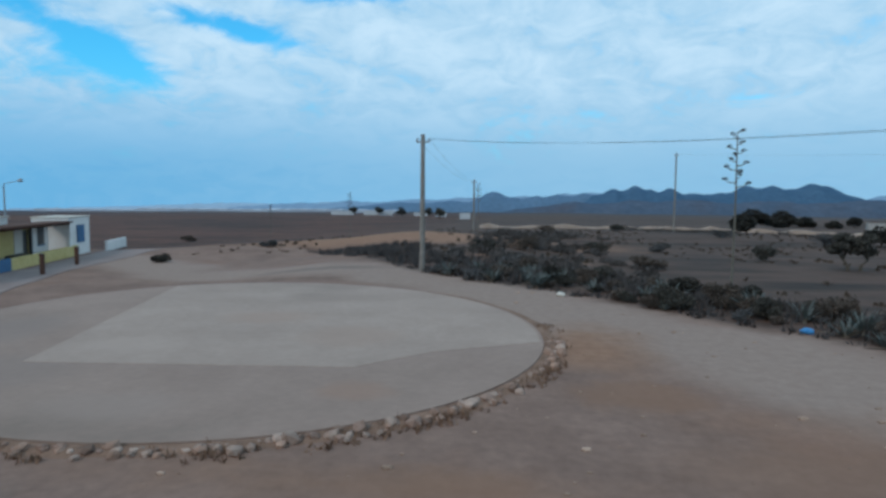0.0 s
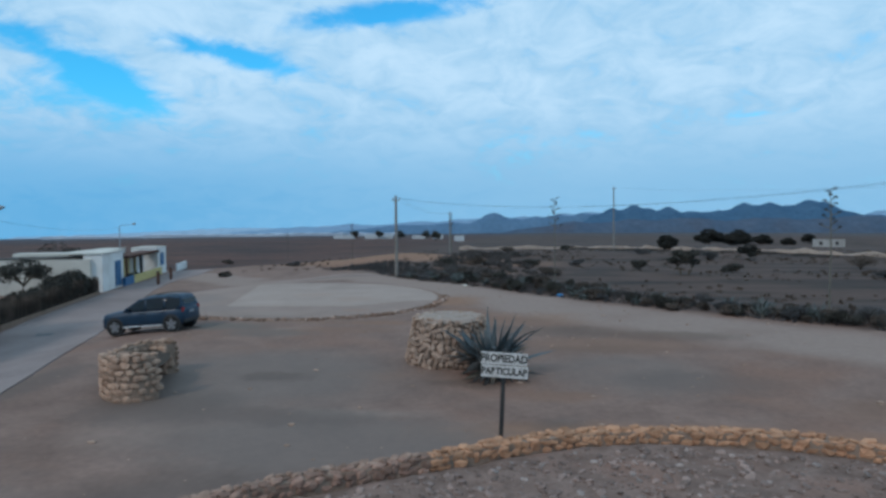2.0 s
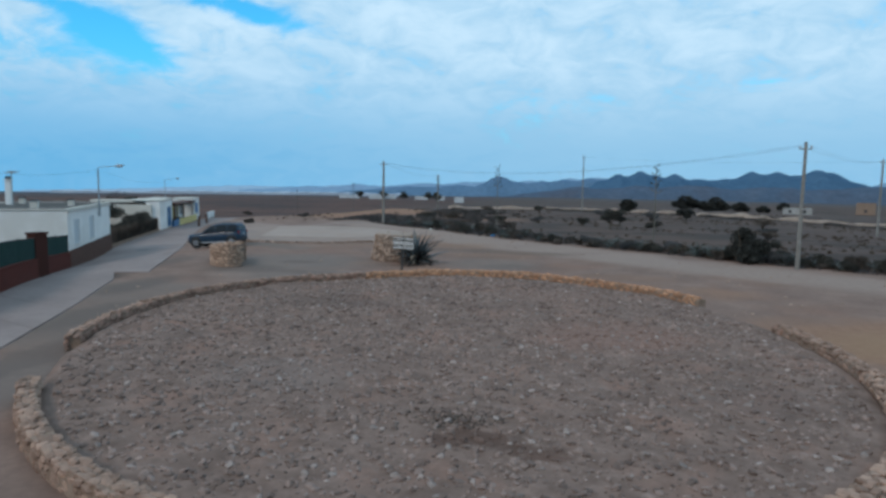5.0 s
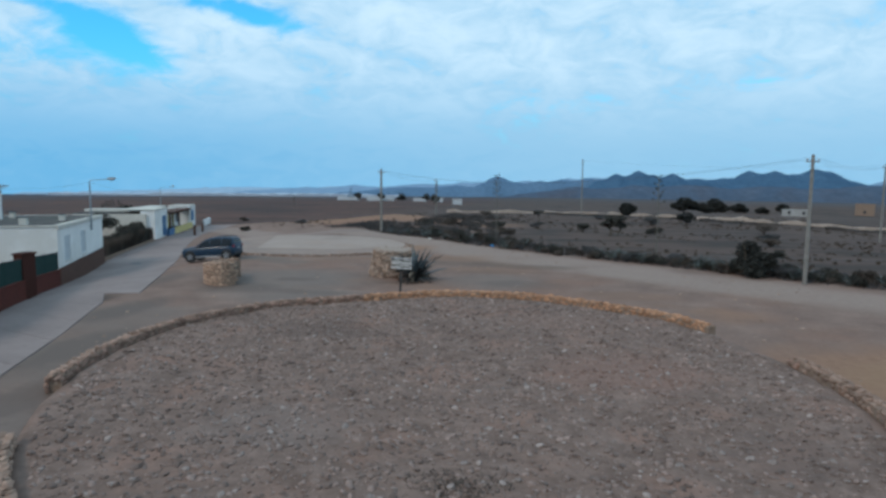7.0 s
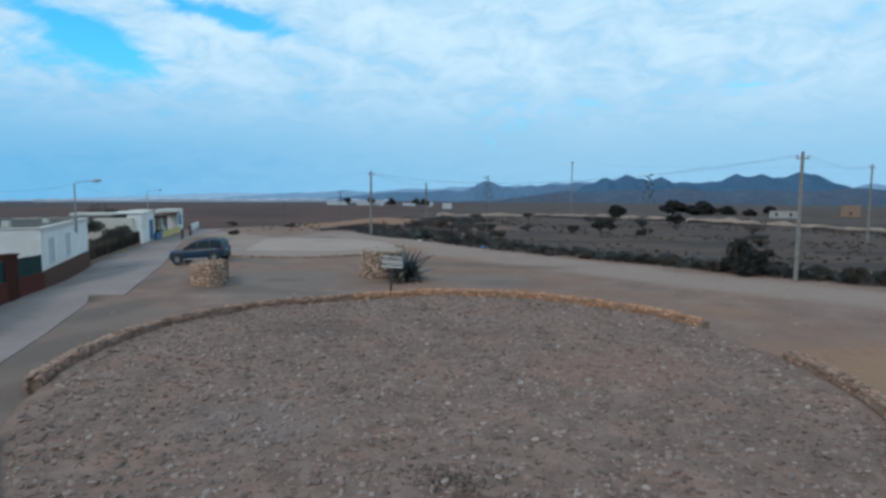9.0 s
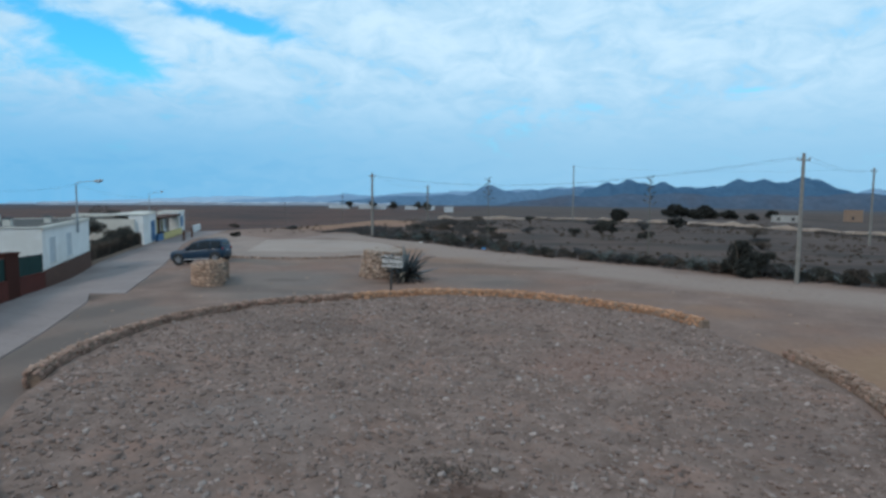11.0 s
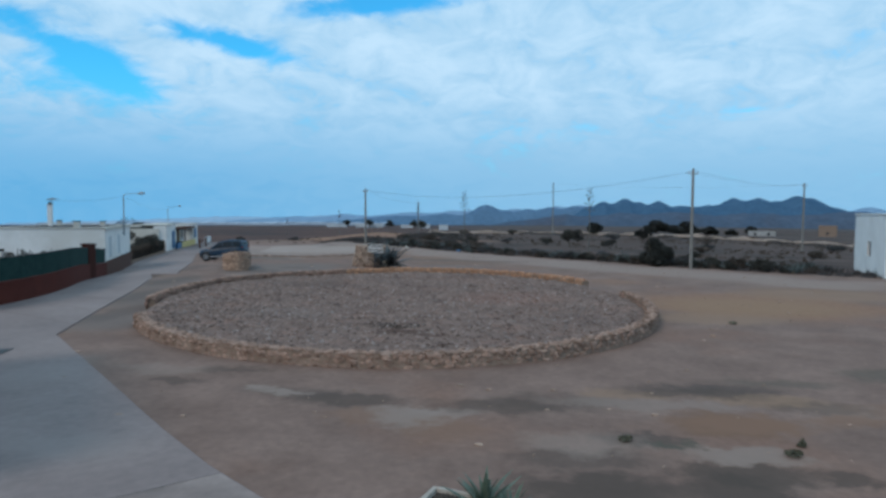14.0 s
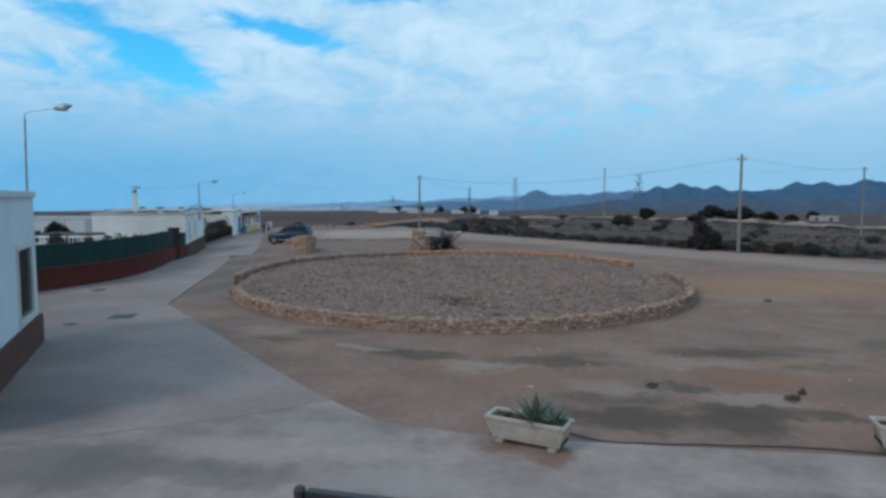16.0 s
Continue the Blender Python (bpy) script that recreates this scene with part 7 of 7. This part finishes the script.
# ---- car ----
def car():
    th = thing("parked_car", pose(-14.57, 5.36, dip(-14.57, 5.36) + 0.01, 0, 4, 182), "dark blue-grey five-door off-road car parked on the dirt", "car")

    def loft(stations, close=True):
        bm = bmesh.new()
        rings = [[bm.verts.new((x, y, z)) for y, z in pts] for x, pts in stations]
        for a, b in zip(rings, rings[1:]):
            for i in range(len(a) - 1):
                bm.faces.new((a[i], a[i + 1], b[i + 1], b[i]))
            if close:
                bm.faces.new((a[-1], a[0], b[0], b[-1]))
        bm.faces.new(rings[0][::-1])
        bm.faces.new(rings[-1])
        return bm

    def section(w, zb, zt):
        half = [(w * 0.86, zb), (w * 0.97, zb + 0.10), (w, zb + 0.32), (w * 0.995, (zb + zt) / 2 + 0.12), (w * 0.955, zt - 0.07), (w * 0.86, zt)]
        return half + [(w * 0.4, zt + 0.015), (-w * 0.4, zt + 0.015)] + [(-y, z) for y, z in half[::-1]]

    body = [(2.34, .62, .46, .70), (2.30, .74, .38, .84), (2.15, .86, .33, .93), (1.9, .93, .31, .985), (1.4, .955, .30, 1.03), (0.95, .96, .30, 1.07), (0.4, .96, .30, 1.08), (-0.6, .965, .30, 1.10), (-1.5, .96, .31, 1.11),
            (-2.1, .93, .35, 1.10), (-2.32, .88, .40, 1.06), (-2.40, .80, .46, .98)]
    ob = part("body", loft([(x, section(w, zb, zt)) for x, w, zb, zt in body]), M_CAR, th, "dark blue-grey painted body", True)
    # cabin: side slope given by width at belt and roof
    cab = [(1.02, 1.05, 1.09, .84, .80), (0.55, 1.05, 1.36, .86, .76), (0.22, 1.05, 1.565, .87, .70), (-0.1, 1.05, 1.645, .88, .68), (-0.7, 1.05, 1.69, .88, .675), (-1.4, 1.05, 1.665, .87, .66), (-1.85, 1.05, 1.60, .85, .64), (-2.08, 1.05, 1.47, .83, .65), (-2.28, 1.05, 1.14, .80, .76)]
    st = []
    for x, zb, zt, wb, wt in cab:
        wb, wt = wb * 1.085, wt * 1.10
        half = [(wb, zb), (wb + (wt - wb) * 0.55, zb + (zt - zb) * 0.55), (wt, zt - 0.03), (wt * 0.86, zt)]
        st.append((x, half + [(wt * 0.4, zt + 0.015), (-wt * 0.4, zt + 0.015)] + [(-y, z) for y, z in half[::-1]]))
    part("cabin_shell", loft(st), M_CAR, th, "", True)

    def side(x, z):
        for a, b in zip(cab, cab[1:]):
            if b[0] <= x <= a[0]:
                t = (a[0] - x) / (a[0] - b[0])
                zb, zt, wb, wt = (a[i] + (b[i] - a[i]) * t for i in range(1, 5))
                wb, wt = wb * 1.085, wt * 1.10
                return wb + (wt - wb) * min(1, max(0, (z - zb) / (zt - 0.03 - zb)))
        return 0.8

    def top(x):
        for a, b in zip(cab, cab[1:]):
            if b[0] <= x <= a[0]:
                t = (a[0] - x) / (a[0] - b[0])
                return a[2] + (b[2] - a[2]) * t
        return 1.1

    for x0, x1 in ((0.72, -0.13), (-0.2, -1.08), (-1.15, -1.92)):
        for s in (1, -1):
            bm = bmesh.new()
            n = 8
            lo, hi = [], []
            for i in range(n + 1):
                x = x0 + (x1 - x0) * i / n
                zl, zh = 1.085, max(1.1, top(x) - 0.085)
                if x < -1.7:
                    zl += 0.14 * (-1.7 - x) / 0.2
                lo.append(bm.verts.new((x, s * (side(x, zl) + 0.012), zl)))
                hi.append(bm.verts.new((x, s * (side(x, zh) + 0.012), zh)))
            for i in range(n):
                bm.faces.new((lo[i], lo[i + 1], hi[i + 1], hi[i]))
            part("side_window", bm, M_GLASS, th, "dark tinted side window")
    for nm, pts in (("windscreen", ((0.93, 1.15), (0.26, 1.56))), ("rear_window", ((-2.1, 1.44), (-2.25, 1.2)))):
        (xa, za), (xb, zb2) = pts
        bm = bmesh.new()
        d = 0.02 if nm == "windscreen" else -0.02
        bm.faces.new([bm.verts.new(c) for c in ((xa + d, -0.72, za + 0.015), (xa + d, 0.72, za + 0.015), (xb + d, 0.60, zb2 + 0.015), (xb + d, -0.60, zb2 + 0.015))])
        part(nm, bm, M_GLASS, th, "dark sloping glass")
    for x in (1.43, -1.43):
        for s in (1, -1):
            bm = bmesh.new()
            bmesh.ops.create_cone(bm, segments=28, radius1=0.435, radius2=0.435, depth=0.26, cap_ends=True, matrix=Matrix.Translation((x, s * 0.832, 0.40)) @ Matrix.Rotation(math.pi / 2, 4, "X"))
            part("wheel_arch", bm, M_PLASTIC, th, "black wheel arch")
            bm = bmesh.new()
            c = Vector((x, s * 0.86, 0.372))
            prof = ((0.245, -0.115), (0.33, -0.125), (0.37, -0.09), (0.372, 0.09), (0.33, 0.125), (0.245, 0.115))
            rings = [[bm.verts.new(c + Vector((r * math.cos(q), s * y, r * math.sin(q)))) for r, y in prof] for q in np.linspace(0, 2 * math.pi, 28, endpoint=False)]
            for a, b in zip(rings, rings[1:] + rings[:1]):
                for i in range(len(prof) - 1):
                    bm.faces.new((a[i], a[i + 1], b[i + 1], b[i]))
            wh = part("wheel", bm, M_TYRE, th, "black tyre with alloy rim", True)
            bm = bmesh.new()
            bmesh.ops.create_cone(bm, segments=24, radius1=0.255, radius2=0.255, depth=0.12, cap_ends=False, matrix=Matrix.Translation(c + Vector((0, s * 0.075, 0))) @ Matrix.Rotation(math.pi / 2, 4, "X"))
            for k in range(5):
                q = 2 * math.pi * k / 5
                m = Matrix.Translation(c + Vector((0, s * 0.112, 0))) @ Matrix.Rotation(q, 4, "Y")
                box(bm, (-0.062, -0.02, 0.03), (0.062, 0.02, 0.25), 0.0, m)
            bmesh.ops.create_cone(bm, segments=14, radius1=0.075, radius2=0.06, depth=0.06, cap_ends=True, matrix=Matrix.Translation(c + Vector((0, s * 0.118, 0))) @ Matrix.Rotation(math.pi / 2, 4, "X"))
            part("rim", bm, M_RIM, wh, "silver five-spoke rim")
    for s in (1, -1):
        part("side_step", boxed((-0.95, s * 0.965 - 0.045, 0.33), (0.98, s * 0.965 + 0.045, 0.385), 0.012), M_STEP, th, "bright side step")
        part("tail_light", boxed((-2.37, s * 0.79 - 0.16, 0.90), (-2.20, s * 0.79 + 0.12, 1.09), 0.03), M_TAIL, th, "red tail light")
        part("headlight", boxed((2.02, s * 0.66 - 0.17, 0.73), (2.27, s * 0.66 + 0.17, 0.88), 0.04), M_HEADL, th)
        mi = part("door_mirror", boxed((0.62, s * 1.02 - 0.1, 1.08), (0.78, s * 1.02 + 0.1, 1.24), 0.04), M_CAR, th)
        part("roof_rail", tube(bmesh.new(), [(-0.05, s * 0.62, 1.67), (-0.4, s * 0.62, 1.735), (-1.3, s * 0.61, 1.725), (-1.75, s * 0.59, 1.66)], 0.018, 6), M_PLASTIC, th)
        for x in (0.05, -1.0):
            part("door_handle", boxed((x - 0.1, s * 0.965 - 0.02, 0.93), (x + 0.1, s * 0.965 + 0.02, 0.965), 0.008), M_CAR, th)
        for x in (0.78, -0.165, -1.12):
            part("door_gap", boxed((x - 0.006, s * 0.96 - 0.008, 0.42), (x + 0.006, s * 0.96 + 0.004, 1.04)), M_PLASTIC, th)
    part("front_bumper", boxed((2.12, -0.74, 0.34), (2.36, 0.74, 0.52), 0.05), M_PLASTIC, th)
    part("rear_bumper", boxed((-2.43, -0.84, 0.38), (-2.2, 0.84, 0.60), 0.05), M_PLASTIC, th)
    part("grille", boxed((2.28, -0.4, 0.62), (2.36, 0.4, 0.76), 0.02), M_PLASTIC, th)
    th.scale = (0.925, 0.86, 0.97)
    part("rear_plate", boxed((-2.42, -0.26, 0.80), (-2.385, 0.26, 0.92), 0.004), M_STEEL, th, "blank pale number plate")
    # short overhangs
    for ob in th.children_recursive:
        for v in ob.data.vertices:
            if v.co.x < -1.86:
                v.co.x = -1.86 + (v.co.x + 1.86) * 0.35
            elif v.co.x > 1.88:
                v.co.x = 1.88 + (v.co.x - 1.88) * 0.6


car()


# ---- sign, board, planters, litter ----
def lettering(text, size, mat, parent, m, name="lettering"):
    cu = bpy.data.curves.new(name, "FONT")
    cu.body, cu.size, cu.align_x, cu.align_y, cu.extrude, cu.offset = text, size, "CENTER", "CENTER", 0.002, 0.0075
    tmp = bpy.data.objects.new("t", cu)
    scene.collection.objects.link(tmp)
    bpy.context.view_layer.update()
    me = bpy.data.meshes.new_from_object(tmp.evaluated_get(bpy.context.evaluated_depsgraph_get()))
    bpy.data.objects.remove(tmp)
    me.materials.clear()
    me.materials.append(mat)
    ob = new(name, me)
    ob.parent = parent
    ob.matrix_local = m
    return ob


def property_sign():
    th = thing("private_property_sign", pose(1.70, -8.55, 0, 0, 2.5, -2), "white sign with black lettering on a dark post", "sign")
    part("post", boxed((-0.045, -0.03, -0.1), (0.045, 0.03, 2.11), 0.006), M_BLACK, th, "dark square post")
    for k, (z, text, dx) in enumerate(((1.92, "PROPIEDAD", 0.0), (1.65, "PARTICULAR", 0.02))):
        b = part("board", boxed((-0.48 + dx, -0.058, z - 0.125), (0.48 + dx, -0.033, z + 0.125), 0.004), M_SIGN, th, "white painted board")
        lettering(text, 0.225 if k == 0 else 0.205, M_LETTER, b, Matrix.Translation((dx, -0.061, z)) @ Matrix.Rotation(math.pi / 2, 4, "X") @ Matrix.Diagonal((0.80, 1, 1, 1)))


def notice_board():
    th = thing("notice_board", pose(8.5, -45.15, 0.0, 0, 0, -3), "yellow-brown wooden board in a dark frame on legs", "notice board")
    W, H = 1.62, 1.76
    for x in (-0.06, W + 0.06):
        lg = part("leg", tube(bmesh.new(), [(x, 0, 0), (x, 0, H - 0.01)], 0.05, 8), M_FRAME, th, "dark painted steel leg")
        part("leg_cap", tube(bmesh.new(), [(x, 0, H - 0.01), (x, 0, H + 0.02)], [0.052, 0.03], 8), M_FRAME, lg)
    part("panel", boxed((0.09, -0.02, 0.75), (W - 0.09, 0.02, H - 0.10)), M_PANEL, th, "yellow varnished panel")
    for lo, hi in (((0, -0.045, H - 0.1), (W, 0.045, H)), ((0, -0.045, 0.65), (W, 0.045, 0.75)), ((0, -0.045, 0.75), (0.09, 0.045, H - 0.1)), ((W - 0.09, -0.045, 0.75), (W, 0.045, H - 0.1))):
        part("frame_rail", boxed(lo, hi, 0.008), M_FRAME, th, "dark brown frame")
    part("hasp", boxed((0.28, -0.035, H - 0.17), (0.42, -0.021, H - 0.145), 0.004), M_RIM, th)


def planter(x, y, rz, seed, label):
    th = thing("planter", pose(x, y, 0.035, 0, 0, rz), label, "planter", "planters")
    L, D, H = 1.32, 0.47, 0.46
    bm = bmesh.new()
    o = [(-L / 2, -D / 2), (L / 2, -D / 2), (L / 2, D / 2), (-L / 2, D / 2)]
    levels = [(0.86, 0.80, 0.09), (1.0, 1.0, H - 0.07), (1.03, 1.06, H - 0.065), (1.03, 1.06, H), (0.93, 0.82, H), (0.90, 0.78, H - 0.12)]
    rings = [[bm.verts.new((px_ * a, py_ * b, z)) for px_, py_ in o] for a, b, z in levels]
    for a, b in zip(rings, rings[1:]):
        for i in range(4):
            bm.faces.new((a[i], a[(i + 1) % 4], b[(i + 1) % 4], b[i]))
    bm.faces.new(rings[0][::-1])
    bmesh.ops.bevel(bm, geom=bm.edges[:], offset=0.008, segments=1, affect="EDGES")
    part("trough", bm, M_PLANTER, th, "weathered pale concrete trough")
    for s in (-1, 1):
        part("foot", boxed((s * 0.44 - 0.07, -0.19, 0), (s * 0.44 + 0.07, 0.19, 0.095), 0.015), M_PLANTER, th)
    part("soil", boxed((-L * 0.455, -D * 0.40, 0.12), (L * 0.455, D * 0.40, H - 0.05)), M_DARKSOIL, th, "dark potting soil")
    rnd = random.Random(seed)
    for cx, size, n in ((0.10, 0.58, 24), (0.44, 0.42, 18), (-0.38, 0.17, 14)):
        mat = M_ALOE if size > 0.2 else M_DRYSHRUB
        bm = bmesh.new()
        bmesh.ops.create_icosphere(bm, subdivisions=1, radius=size * 0.1, matrix=Matrix.Translation((cx, 0, H - 0.06)))
        plant = part("aloe", bm, mat, th, "spiky green aloe" if size > 0.2 else "withered small plant")
        for i in range(n):
            bm = bmesh.new()
            m = Matrix.Translation((cx, rnd.uniform(-0.04, 0.04), H - 0.07)) @ Matrix.Rotation(i * 2.4 + rnd.uniform(-0.3, 0.3), 4, "Z")
            leaf(bm, m, size * rnd.uniform(0.7, 1.05), size * 0.17, radians(20 + 62 * i / n + rnd.uniform(-8, 8)), rnd.uniform(-0.1, 0.5), 0.015)
            part("aloe_leaf", bm, mat, plant)


property_sign()
notice_board()
planter(9.90, -39.55, -17, 1, "pale concrete trough planter with spiky aloes")
planter(15.95, -38.75, -8, 2, "pale concrete trough planter near the slab's edge")

rnd = random.Random(91)
for i, (x, y, s) in enumerate(((12.27, -35.8, 0.14), (14.9, -36.2, 0.17), (18.2, -23.2, 0.17), (15.25, -35.7, 0.09))):
    th = thing("weed_clump", pose(x, y, 0.0), "small dark weed clump on bare dirt", "weed", "weeds")
    bm = bmesh.new()
    foliage(bm, [(0, 0, s * 0.35, s * 0.8), (s * 0.6, 0.1, s * 0.3, s * 0.5)], 150, 0.022, rnd, 0.35)
    part("foliage", bm, M_WEED, th)
for x, y, s, mat, label in ((4.6, 18.6, 0.17, M_WASTE, "crumpled blue plastic bag at the road's edge"), (-1.9, 24.6, 0.16, M_CREAM, "pale broken stone block on the verge")):
    th = thing("litter" if mat == M_WASTE else "stone_block", pose(x, y, 0.0), label, "litter" if mat == M_WASTE else "stone")
    bm = bmesh.new()
    bmesh.ops.create_icosphere(bm, subdivisions=3, radius=s, matrix=Matrix.Translation((0, 0, s * 0.45)) @ Matrix.Diagonal((1.2, 0.8, 0.6, 1)))
    for v in bm.verts:
        v.co *= 1 + 0.25 * noise.noise(v.co * 6)
    part("lump", bm, mat, th)
